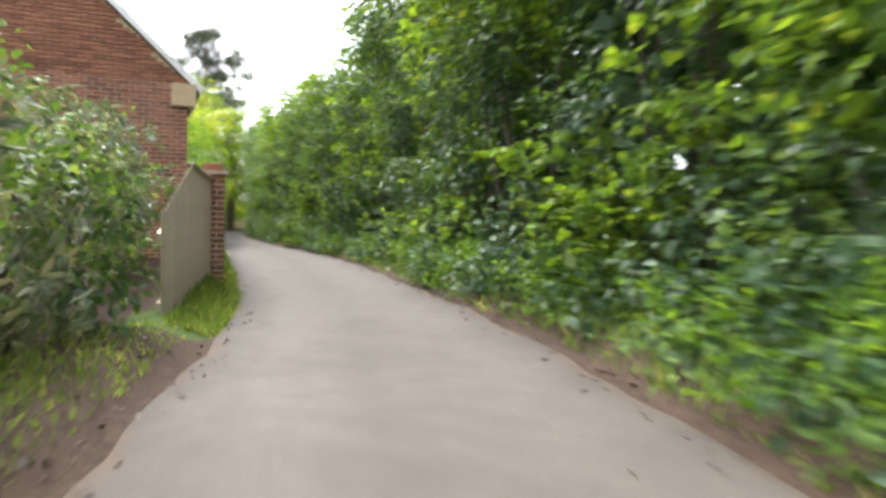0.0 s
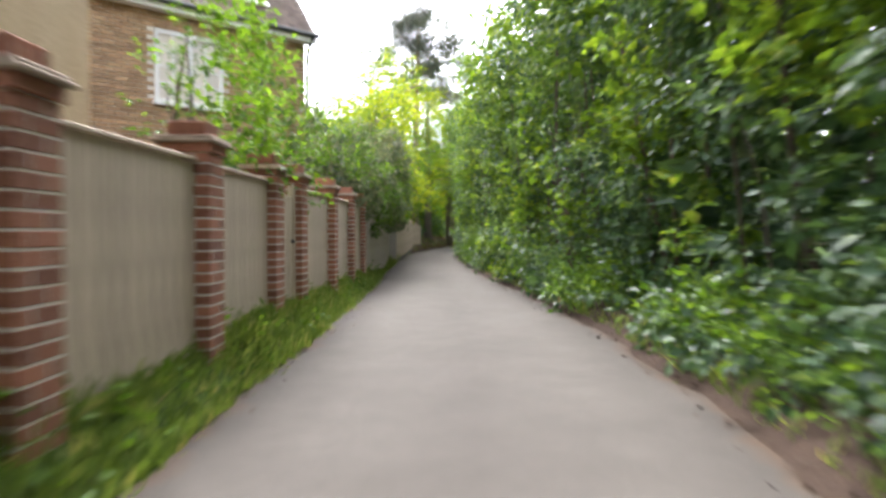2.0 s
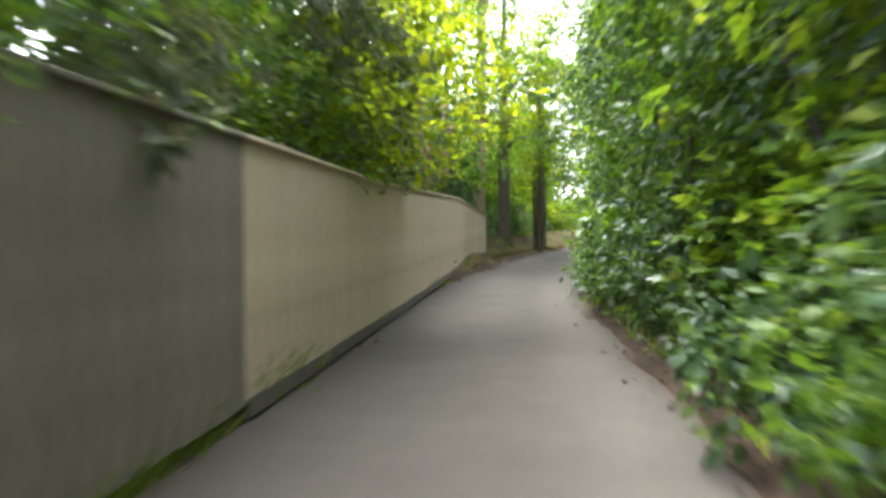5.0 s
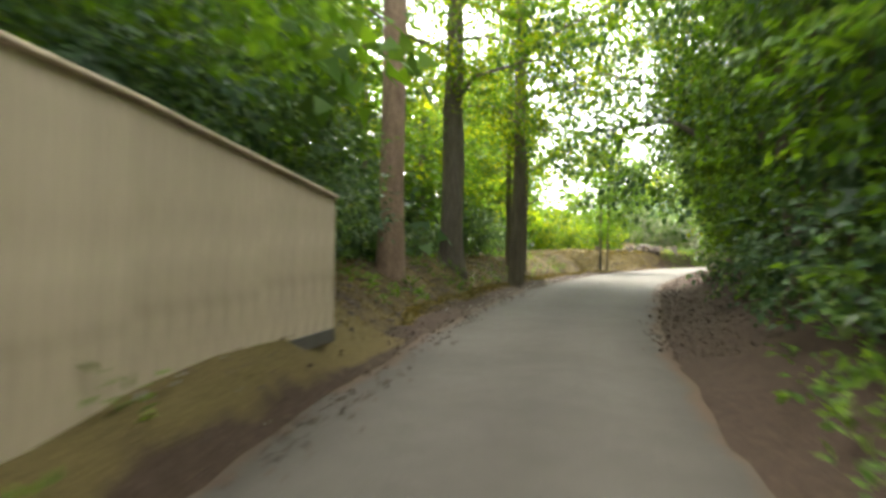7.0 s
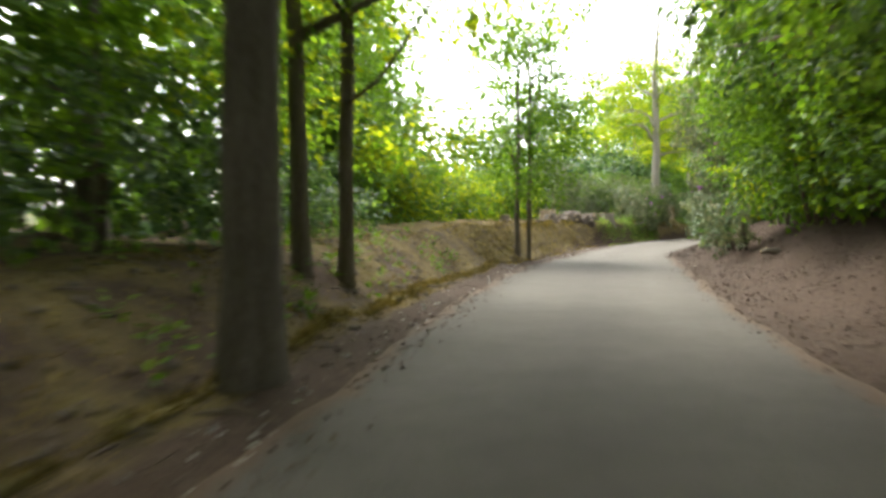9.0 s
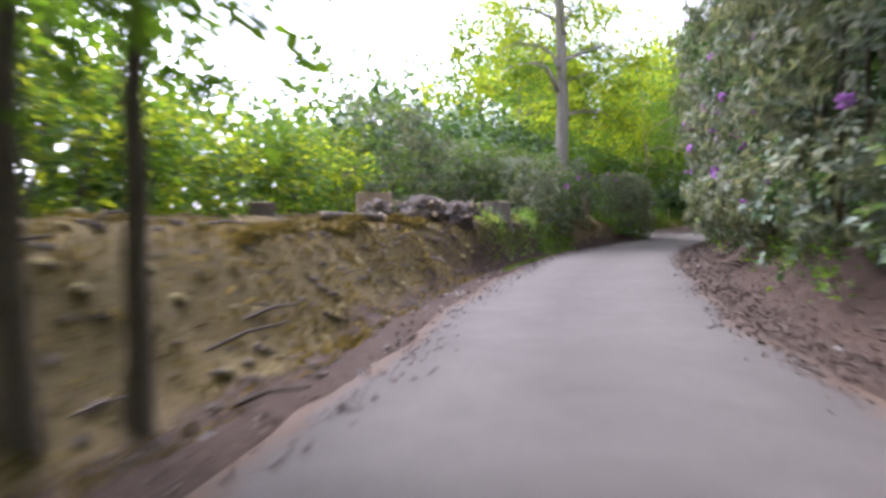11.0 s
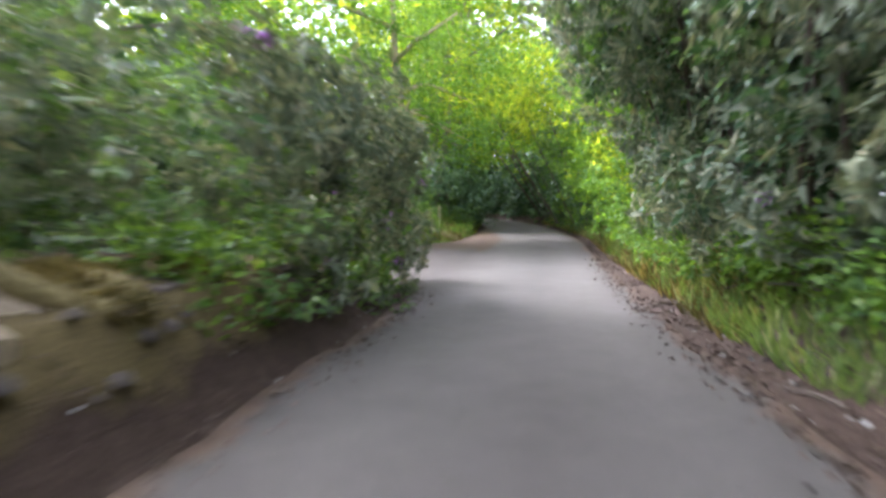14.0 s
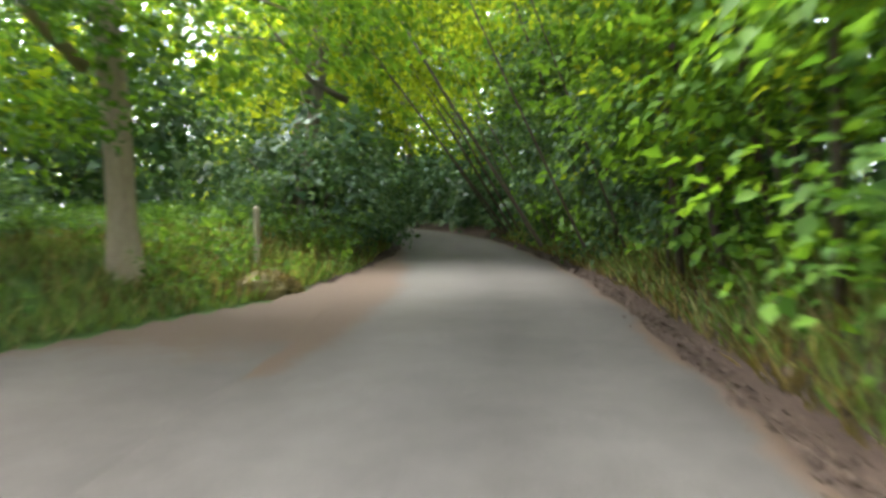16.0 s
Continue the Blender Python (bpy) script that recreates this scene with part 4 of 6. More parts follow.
def tiles(name, width, rows, parent, m, gauge=0.11, trim=None):
    """Courses of plain roof tiles lapping down a slope; x along the eave, y up the slope."""
    V, F = [], []
    rng = random.Random(5)
    for r in range(rows):
        x = -0.085 if r % 2 else 0.0
        a, b = (0.0, width) if trim is None else trim(r * gauge)
        while x < width:
            x0, x1 = max(x, a), min(x + 0.166, b)
            if x1 - x0 > 0.02:
                y0 = r * gauge + rng.uniform(-.006, .006)
                k = len(V)
                V += [m @ Vector(p) for p in ((x0 + .002, y0, .012), (x1 - .002, y0, .012), (x1 - .002, y0, .030), (x0 + .002, y0, .030), (x1 - .002, y0 + gauge * 1.7, .004), (x0 + .002, y0 + gauge * 1.7, .004))]
                F += [(k, k + 1, k + 2, k + 3), (k + 3, k + 2, k + 4, k + 5)]
            x += 0.17
    return tagged(link_mesh(name, V, F, M["tile"], parent), kind="stuff")


def casement(parent, m, w, h, cols, rows):
    """White casement window in a wall, with its panes and glazing bars."""
    win = new("window")
    win.parent = parent
    win.matrix_basis = m
    tagged(win, "white painted casement window with small panes")
    fr = bmesh.new()
    t = 0.07
    for b in ((0, 0, t, h), (w - t, 0, w, h), (t, 0, w - t, t), (t, h - t, w - t, h), (w / 2 - 0.045, t, w / 2 + 0.045, h - t)):
        box(fr, b[0], -0.03, b[1], b[2], 0.06, b[3])
    part("frame", fr, M["white"], win)
    for side in (0, 1):
        x0 = t if side == 0 else w / 2 + 0.045
        x1 = w / 2 - 0.045 if side == 0 else w - t
        for c in range(1, cols):
            x = x0 + (x1 - x0) * c / cols
            part("glazing_bar", soft_box(x - 0.018, -0.012, t, x + 0.018, 0.03, h - t, 0.003), M["white"], win)
        for r in range(1, rows):
            z = t + (h - 2 * t) * r / rows
            part("glazing_bar", soft_box(x0, -0.011, z - 0.018, x1, 0.029, z + 0.018, 0.003), M["white"], win)
        part("pane", soft_box(x0, 0.014, t, x1, 0.022, h - t, 0.001), M["glass"], win)
    part("sill", soft_box(-0.06, -0.09, -0.06, w + 0.06, 0.04, 0.0, 0.006), M["white"], win)


def build_cottage():
    """Gabled outbuilding close behind the fence: brick gable, buff side wall."""
    x1, y0, y1 = 0.14, 8.75, 12.1
    ob = thing("cottage", Matrix.Translation((0, 0, 0)), "cottage with a red brick gable and a buff rendered side wall", "house")
    eave, w, slope = 3.45, 5.0, 0.95
    bm = bmesh.new()
    ridge = eave + w / 2 * slope
    prof = [(x1 - w, 0.2), (x1, 0.2), (x1, eave), (x1 - w / 2, ridge), (x1 - w, eave)]
    f0 = [bm.verts.new((x, y0 + 0.012, z)) for x, z in prof]
    f1 = [bm.verts.new((x, y1, z)) for x, z in prof]
    bm.faces.new(f0)
    bm.faces.new(f1[::-1])
    for i in range(5):
        bm.faces.new((f0[i], f1[i], f1[(i + 1) % 5], f0[(i + 1) % 5]))
    bmesh.ops.recalc_face_normals(bm, faces=bm.faces[:])
    part("wall", bm, M["render"], ob, "buff rendered wall")
    part("mortar", soft_box(x1 - w + 0.01, y0, 0.2, x1 - 0.01, y0 + 0.02, eave, 0.001), M["mortar"], ob)
    brickwork("brickwork", w, ridge - 0.2, "brick", ob, Matrix.Translation((x1 - w, y0 - 0.004, 0.2)), lambda x: min(eave + min(x, w - x) * slope, ridge) - 0.2)
    ln = math.hypot(w / 2, w / 2 * slope) + 0.25
    ang = math.atan(slope)
    for sgn in (1, -1):
        m = Matrix.Translation((x1 - w / 2, 0, ridge)) @ (Matrix.Rotation(ang, 4, "Y") if sgn > 0 else Matrix.Rotation(math.pi - ang, 4, "Y"))
        part("roof", soft_box(0, y0 - 0.06, 0.02, ln, y1 + 0.1, 0.10, 0.004, m) if sgn > 0 else soft_box(0, y0 - 0.06, -0.10, ln, y1 + 0.1, -0.02, 0.004, m), M["tile"], ob)
    e = Matrix.Translation((x1 - w / 2, 0, ridge)) @ Matrix.Rotation(ang, 4, "Y")
    part("verge", soft_box(-0.05, y0 - 0.09, 0.03, ln + 0.02, y0 - 0.02, 0.14, 0.006, e), M["white"], ob, "pale verge board")
    part("kneeler", soft_box(x1 - 0.28, y0 - 0.14, eave - 0.42, x1 + 0.14, y0 + 0.3, eave - 0.02, 0.01), M["render"], ob, "buff corbelled kneeler under the eave")
    part("gutter", soft_box(x1 + 0.1, y0 + 0.3, eave - 0.1, x1 + 0.2, y1 + 0.1, eave, 0.02), M["black_pipe"], ob)
    bm = bmesh.new()
    pts = [(x1 + 0.03, 9.3, 2.42), (x1 + 0.03, 10.0, 2.42), (x1 + 0.03, 10.5, 2.38), (x1 + 0.03, 10.75, 2.2), (x1 + 0.03, 10.82, 1.95), (x1 + 0.03, 10.82, 0.5)]
    tube(bm, pts, [0.018] * 6, 8)
    part("pipe", bm, M["black_pipe"], ob, "thin dark curved pipe", True)


def build_house():
    """Brick house turned from the lane, with a steep tiled roof and a roof light."""
    K = Vector((0.45, 22.05, 0))
    turn = 40.0
    base = Matrix.Translation(K) @ Matrix.Rotation(radians(turn), 4, "Z")
    ob = thing("house", base, "brick house with a steep clay-tiled roof and white windows", "house")
    W, D, eave = 8.0, 6.5, 5.25
    bm = bmesh.new()
    box(bm, -W, 0.012, 0.2, -0.012, D, eave)
    part("wall", bm, M["mortar"], ob, "pale mortar of the brick walls")
    holes = [(W - 3.15, W - 1.85, 3.45, 4.75), (W - 6.6, W - 5.3, 3.45, 4.75)]
    brickwork("brickwork", W, eave, "brick_pale", ob, Matrix.Translation((-W, 0, 0.2)), None, [(a, b, c - 0.2, d - 0.2) for a, b, c, d in holes])
    brickwork("brickwork", D, eave, "brick_pale", ob, Matrix.Translation((0, 0, 0.2)) @ Matrix.Rotation(math.pi / 2, 4, "Z"))
    for a, b, c, d in holes:
        casement(ob, Matrix.Translation((a - W, 0.0, c)), b - a, d - c, 2, 4)
    ang = radians(52)
    rows = int(4.6 / 0.11)
    up = math.cos(ang)
    roof = Matrix.Translation((-W - 0.2, -0.22, eave - 0.05)) @ Matrix.Rotation(ang, 4, "X")
    part("roof", soft_box(0, 0, -0.1, W + 0.35, 4.7, 0.0, 0.004, roof), M["tile"], ob, "brown clay plain-tile roof")
    tiles("roof_tiles", W + 0.35, rows, ob, roof)
    bk = Matrix.Translation((0.15, 2 * 4.7 * up - 0.22, eave - 0.05)) @ Matrix.Rotation(math.pi, 4, "Z") @ Matrix.Rotation(ang, 4, "X")
    part("roof", soft_box(0, 0, -0.1, W + 0.35, 4.7, 0.0, 0.004, bk), M["tile"], ob)
    bm = bmesh.new()
    yr, zr = 4.7 * up - 0.22, eave - 0.05 + 4.7 * math.sin(ang)
    for x in (-0.02, -W + 0.02):
        bm.faces.new([bm.verts.new(p) for p in ((x, 0, eave), (x, 2 * yr, eave), (x, yr, zr - 0.1))])
    part("gable", bm, M["brick_pale"], ob)
    part("fascia", soft_box(-W - 0.2, -0.25, eave - 0.2, 0.15, -0.2, eave - 0.03, 0.005), M["white"], ob, "white painted fascia")
    part("soffit", soft_box(-W - 0.2, -0.2, eave - 0.2, 0.15, -0.012, eave - 0.17, 0.003), M["white"], ob)
    bm = bmesh.new()
    tube(bm, [(-W - 0.2, -0.30, eave - 0.06), (0.15, -0.30, eave - 0.06)], [0.055, 0.055], 10)
    part("gutter", bm, M["black_pipe"], ob, "black half-round gutter", True)
    for x in (-1.05, 0.03):
        bm = bmesh.new()
        tube(bm, [(x, -0.26, eave - 0.1), (x, -0.10, eave - 0.4), (x, -0.06, eave - 0.6), (x, -0.06, 0.3)], [0.034] * 4, 8)
        part("downpipe", bm, M["black_pipe"], ob, "dark downpipe", True)
    # roof light
    rl = new("roof_light")
    rl.parent = ob
    rl.matrix_basis = Matrix.Translation((-W - 0.2, -0.22, eave - 0.05)) @ Matrix.Rotation(ang, 4, "X") @ Matrix.Translation((W - 1.75, 0.75, 0.03))
    tagged(rl, "two-pane roof light with a dark frame")
    bm = bmesh.new()
    for b in ((0, 0, 1.15, 0.07), (0, 1.0, 1.15, 1.07), (0, 0.07, 0.07, 1.0), (1.08, 0.07, 1.15, 1.0), (0.545, 0.07, 0.605, 1.0)):
        box(bm, b[0], b[1], 0, b[2], b[3], 0.07)
    part("frame", bm, M["black_pipe"], rl)
    for x in (0.07, 0.605):
        part("pane", soft_box(x, 0.07, 0.03, x + 0.475, 1.0, 0.045, 0.001), M["glass"], rl)
    part("apron", soft_box(-0.06, -0.16, -0.005, 1.21, -0.01, 0.03, 0.004), M["white"], rl)


build_cottage()
build_house()


# ---- shrubs and trees, along the lane ----
def hedge_row(s0, s1, seg, off, z1, mixes, label, category, group, density, seed, side=1, lean=0.3, depth=0.95, z0=0.35, step=1.5, stems=6, flowers=None, vary=0.5, hollow=0.0):
    pr = random.Random(seed)
    n = max(1, int(round((s1 - s0) / seg)))
    for i in range(n):
        a, b = s0 + (s1 - s0) * i / n, s0 + (s1 - s0) * (i + 1) / n
        edge = (RIGHT if side > 0 else LEFT)((a + b) / 2)
        c = edge + off + pr.uniform(-.15, .15)
        top = z1 + pr.uniform(-vary, vary)
        blobs = heap(a - 0.2, b + 0.2, c, z0, top, step, depth, seed * 31 + i, lean, side=side)
        p = at((a + b) / 2, side * (c + 0.2))
        shrub("shrub", label, category, group, p, blobs, mixes, density, seed * 77 + i, to_road((a + b) / 2, side), stems, flowers, True, hollow)


HEDGE = "overgrown hedge along the lane"
# tall mixed hedge with maple, ivy and laurel
hedge_row(-8, 4, 3.0, 1.3, 6.2, [("ivy", 0.36), ("hedge", 0.26), ("maple", 0.38)], "tall roadside shrub with bright maple leaves over dark ivy", "shrub", HEDGE, 15, 1, lean=0.45, stems=8, hollow=0.66)
hedge_row(4, 22, 3.0, 1.25, 6.4, [("ivy", 0.52), ("hedge", 0.18), ("maple", 0.30)], "tall roadside shrub with maple leaves and dark evergreen leaves", "shrub", HEDGE, 15, 2, lean=0.65, stems=6, hollow=0.66)
hedge_row(22, 40, 3.0, 0.95, 5.8, [("hedge", 0.45), ("ivy", 0.3), ("maple", 0.25)], "tall hedge shrub of small green leaves", "shrub", HEDGE, 15, 3, lean=0.35, stems=8, hollow=0.7)
hedge_row(40, 48, 2.7, 1.15, 6.0, [("ivy", 0.4), ("hedge", 0.35), ("beech", 0.25)], "dark green roadside shrub in the shade", "shrub", HEDGE, 14, 71, lean=0.5, stems=6)
hedge_row(48, 61, 3.2, 1.75, 6.0, [("ivy", 0.4), ("hedge", 0.35), ("beech", 0.25)], "dark green roadside shrub in the shade", "shrub", HEDGE, 13, 4, lean=0.5, stems=6)
hedge_row(-8, 60, 4.0, 2.8, 6.5, [("deep", 1.0)], "dense dark evergreen bush at the back of the hedge", "shrub", HEDGE, 5.6, 70, lean=0.0, depth=1.15, step=1.9, stems=3, vary=0.3)
# boughs added above the view, to keep skylight off the hedge face
for i, s in enumerate((-7.5, -3.5, 0.5, 4.5, 8.5, 12.5)):
    shrub("shrub", "unseen leafy boughs added above the hedge to shade it", "shrub", HEDGE, at(s + 2, RIGHT(s) + 2.6), heap(s - 0.2, s + 4.2, RIGHT(s) + 1.1, 5.6, 7.4, 2.0, 1.2, 930 + i, 0.5), [("maple", 0.6), ("hedge", 0.4)], 8, 940 + i, None, 4)
hedge_row(-8, 22, 5.0, 3.6, 8.8, [("deep", 1.0)], "tall dark evergreen at the back of the hedge", "shrub", HEDGE, 4.5, 72, lean=0.0, depth=1.4, z0=5.4, step=2.2, stems=2, vary=0.3)
# low plants at its foot
hedge_row(2, 50, 2.4, 0.52, 0.62, [("herb", 0.35), ("fine", 0.2), ("ivy", 0.45)], "low nettles and ferns at the foot of the hedge", "low plants", "plants on the verge", 24, 5, lean=0.0, depth=0.42, z0=0.1, step=0.8, stems=0, vary=0.2)
# shrubs before and behind the fence
hedge_row(-9, 6.3, 2.6, 1.4, 1.6, [("rhodo", 0.5), ("hedge", 0.3), ("ivy", 0.2)], "loose grey-green evergreen shrub with bare twigs", "shrub", "shrubs before the fence", 24, 6, side=-1, lean=0.0, depth=0.8, z0=0.15, stems=16, vary=0.15)
hedge_row(6.4, 11.0, 2.0, 1.75, 2.0, [("rhodo", 0.6), ("hedge", 0.4)], "evergreen shrub rising behind the ramped fence end", "shrub", "shrubs before the fence", 20, 64, side=-1, lean=0.0, depth=0.8, z0=0.6, stems=10, vary=0.15)
hedge_row(18.6, 21.3, 1.4, 1.3, 3.5, [("fine", 0.8), ("hedge", 0.2)], "light green leafy shrub growing over the fence", "shrub", "shrubs behind the fence", 26, 7, side=-1, lean=0.35, depth=0.8, z0=1.35)
hedge_row(25, 29.5, 2.2, 1.5, 2.3, [("rhodo", 0.6), ("fine", 0.4)], "leafy green shrub behind the fence", "shrub", "shrubs behind the fence", 24, 8, side=-1, lean=0.35, depth=0.8, z0=1.1)
hedge_row(26.5, 43, 3.2, 0.85, 3.3, [("rhodo", 0.5), ("hedge", 0.3), ("fine", 0.2)], "grey-green rhododendron hanging over the fence", "shrub", "shrubs behind the fence", 32, 9, side=-1, lean=0.45, depth=0.95, z0=1.35)
hedge_row(27, 50, 3.6, 2.6, 3.4, [("deep", 1.0)], "dense dark evergreen at the back of the garden shrubs", "shrub", "shrubs behind the fence", 4.0, 67, side=-1, lean=0.0, depth=1.1, z0=1.0, step=2.0, stems=3)
hedge_row(43, 50, 2.4, 1.25, 3.3, [("rhodo", 0.6), ("lime", 0.4)], "rhododendron with pale pink flowers behind the fence", "shrub", "shrubs behind the fence", 18, 10, side=-1, lean=0.4, depth=0.9, z0=1.3, flowers=(26, M["petal_pink"], "pale pink flower truss"))
hedge_row(49, 60, 2.7, 2.4, 3.0, [("ivy", 0.6), ("hedge", 0.4)], "dark evergreen shrub behind the fence end", "shrub", "shrubs behind the fence", 13, 65, side=-1, lean=0.2, depth=1.1, z0=1.0)
hedge_row(50, 57, 3.0, 4.6, 5.0, [("deep", 0.8), ("ivy", 0.2)], "tall dark evergreen behind the fence end", "shrub", "shrubs behind the fence", 5, 66, side=-1, lean=0.2, depth=1.4, z0=1.2)


def crown(x, y, z0, z1, r, n, seed, flat=0.55):
    pr = random.Random(seed)
    out = []
    for i in range(n):
        f = (i + 0.5) / n
        w = r * (0.55 + 0.6 * math.sin(math.pi * min(1, 0.15 + 0.85 * f)))
        a, d = pr.uniform(0, 6.28), pr.uniform(0.2, 0.75) * w
        q = pr.uniform(0.42, 0.68) * r
        out.append((x + math.cos(a) * d, y + math.sin(a) * d, z0 + (z1 - z0) * f, q, q, q * flat))
    return out


def limbs_of(x, y, z0, z1, r, n, seed, thick=0.09):
    pr = random.Random(seed)
    out = []
    for i in range(n):
        a = pr.uniform(0, 6.28)
        z = z0 + (z1 - z0) * (i + 0.5) / n
        L = r * pr.uniform(0.6, 1.0)
        out.append([(x, y, z, thick), (x + math.cos(a) * L * .4, y + math.sin(a) * L * .4, z + pr.uniform(0.1, .8), thick * .7),
                    (x + math.cos(a + .2) * L, y + math.sin(a + .2) * L, z + pr.uniform(0.0, 1.6), thick * .3)])
    return out


def simple_tree(label, group, x, y, h, r, mixes, density, seed, trunk_r=0.16, clear=0.35, n=9, bark="bark", lean=(0, 0), face=None, flat=0.6, thick=0.08, low=()):
    pr = random.Random(seed)
    gz = ground_z(x, y)
    tr = [(0, 0, 0, trunk_r), (h * 0.3, lean[0] * .3 + pr.uniform(-.1, .1), lean[1] * .3, trunk_r * .85), (h * 0.65, lean[0] * .65, lean[1] * .65 + pr.uniform(-.15, .15), trunk_r * .6), (h * 0.92, lean[0], lean[1], trunk_r * .22)]
    cx, cy = x + lean[0] * .7, y + lean[1] * .7
    return tree("tree", label, group, x, y, tr, mixes, limbs_of(cx, cy, gz + h * clear, gz + h * 0.85, r, 6, seed + 1, thick) + [[(x, y, gz + z + 0.7, 0.05), (x + dx * .5, y + dy * .5, gz + z + 0.5, 0.035), (x + dx, y + dy, gz + z, 0.012)] for dx, dy, z, _ in low[::2]],
                crown(cx, cy, gz + h * clear, gz + h, r, n, seed + 2, flat) + [(x + dx, y + dy, gz + z, q, q, q * 0.4) for dx, dy, z, q in low], density, seed, bark, face)


GARDEN = "trees behind the fence"
for s, o, h, r, kind, dens in ((36, -4.0, 4.2, 1.7, "fine", 12), (41.5, -2.7, 6.8, 2.5, "lime", 13), (47, -2.9, 9.4, 2.6, "lime", 7), (52.5, -3.6, 10.5, 2.7, "beech", 6), (58.5, -5.2, 9.5, 2.8, "beech", 5)):
    p = at(s, o)
    simple_tree("young tree with fresh yellow-green leaves", GARDEN, p[0], p[1], h, r, [(kind, 0.68), ("hedge", 0.32)], dens, int(s * 7 - o), 0.11, 0.22, 12)

# tall open pine
px, py = 4.2, 56.8
gz = ground_z(px, py)
pr = random.Random(17)
pine_crown = []
for k in range(90):
    f = (k + 0.5) / 90
    w, a = 3.9 * math.sin(math.pi * (0.2 + 0.7 * f)) + 0.3, pr.uniform(0, 6.28)
    d, r = w * pr.uniform(0.15, 1.0), pr.uniform(0.35, 0.7)
    pine_crown.append((px + 0.2 + math.cos(a) * d, py + math.sin(a) * d, 10.4 + 6.4 * f, r * 1.3, r * 1.3, r * 0.55))
pine_limbs = [[(px, py, z - 1.2, 0.09), (px + dx * .5, py + dy * .5, z - 0.5, 0.06), (px + dx, py + dy, z, 0.03)] for dx, dy, z in ((-1.3, 0.4, 15.3), (1.6, -0.3, 15.1), (-1.8, -0.6, 13.5), (2.3, 0.2, 13.3), (1.0, -1.2, 12.2), (2.0, 0.9, 11.1), (-0.9, 0.7, 11.9))]
tree("pine_tree", "tall pine with a bare red-brown trunk and an open crown", "woodland trees", px, py, [(0, 0, 0, 0.24), (5, 0.05, 0, 0.21), (11, 0.15, 0.1, 0.16), (16.2, 0.3, 0, 0.06)], [("pine", 1)], pine_limbs, pine_crown, 12, 61, "bark_red")

# woodland on the bank beyond the fence
WOOD = "woodland trees"
simple_tree("beech tree with a thick dark trunk on the mossy bank", WOOD, 5.4, 61.4, 13, 4.0, [("beech", 0.6), ("lime", 0.4)], 8, 401, 0.29, 0.26, 14, low=[(1.5, -2.0, 5.0, 1.1), (2.4, -1.2, 5.8, 1.3), (3.4, -1.8, 6.5, 1.3), (1.0, -3.0, 5.8, 1.2), (2.6, -2.9, 6.9, 1.3), (3.6, -0.4, 7.4, 1.3), (0.2, -2.2, 4.8, 1.0)])
simple_tree("beech tree with a straight brown trunk at the lane's edge", WOOD, 7.25, 63.6, 12, 4.0, [("beech", 0.6), ("lime", 0.4)], 8, 402, 0.2, 0.3, 14, low=[(1.6, -0.8, 5.2, 1.1), (2.6, 0.2, 6.0, 1.3), (1.9, 1.2, 5.4, 1.1), (3.3, -0.9, 6.9, 1.3), (2.4, 1.9, 7.0, 1.3), (3.7, 0.9, 7.6, 1.4), (0.9, -1.8, 5.6, 1.0), (1.2, 2.6, 6.2, 1.1)])
simple_tree("slim tree with a dark trunk among the shrubs", WOOD, 2.6, 66.5, 12, 3.0, [("beech", 1)], 5, 403, 0.17, 0.2, 11)
simple_tree("slim tree with a dark trunk among the shrubs", WOOD, 7.45, 67.4, 11, 2.6, [("beech", 0.6), ("lime", 0.4)], 8, 404, 0.11, 0.2, 12)
simple_tree("slim tree with a dark trunk among the shrubs", WOOD, 1.0, 58.5, 12, 3.2, [("beech", 0.6), ("hedge", 0.4)], 4, 405, 0.2, 0.3, 11)
simple_tree("slim twin-stemmed young tree on the bank", WOOD, 12.6, 76.5, 5.5, 1.7, [("beech", 1)], 14, 406, 0.07, 0.3, 10, thick=0.025)
simple_tree("slim young tree on the bank", WOOD, 13.0, 76.9, 6.5, 1.5, [("beech", 1)], 13, 407, 0.06, 0.35, 9, thick=0.025)
simple_tree("slim young tree among undergrowth", WOOD, 7.95, 67.8, 10.0, 2.6, [("beech", 0.6), ("lime", 0.4)], 10, 408, 0.1, 0.16, 12, thick=0.035)
simple_tree("slim young tree among undergrowth", WOOD, 8.2, 80.0, 12.0, 3.0, [("beech", 1)], 8, 409, 0.12, 0.1, 14, thick=0.035)
simple_tree("slim young tree among undergrowth", WOOD, 6.6, 85.0, 12.0, 3.2, [("beech", 1)], 6, 410, 0.12, 0.1, 14, thick=0.035)
for i, (s, o, h, r) in enumerate(((56, -5.2, 8, 2.5), (61, -9, 9, 3.0), (66, -8, 9, 3.0), (73, -7, 7, 2.4), (70, -11, 9, 3.0), (64, -13, 10, 3.4), (57, -12, 9, 3.2), (84, -9.5, 8.5, 2.8), (88.5, -12, 9.5, 3.2), (94, -14, 9.5, 3.2))):
    p = at(s, o)
    simple_tree("woodland tree behind the bank", WOOD, p[0], p[1], h, r, [("farbeech", 0.6), ("far", 0.4)], 2.6, 420 + i, 0.2, 0.2, 12)
hedge_row(57.5, 66, 2.4, 3.3, 2.2, [("ivy", 0.7), ("deep", 0.2), ("hedge", 0.1)], "dark evergreen shrub in the shade of the wood", "shrub", "woodland undergrowth", 13, 40, side=-1, lean=0, depth=1.0, z0=0.8)
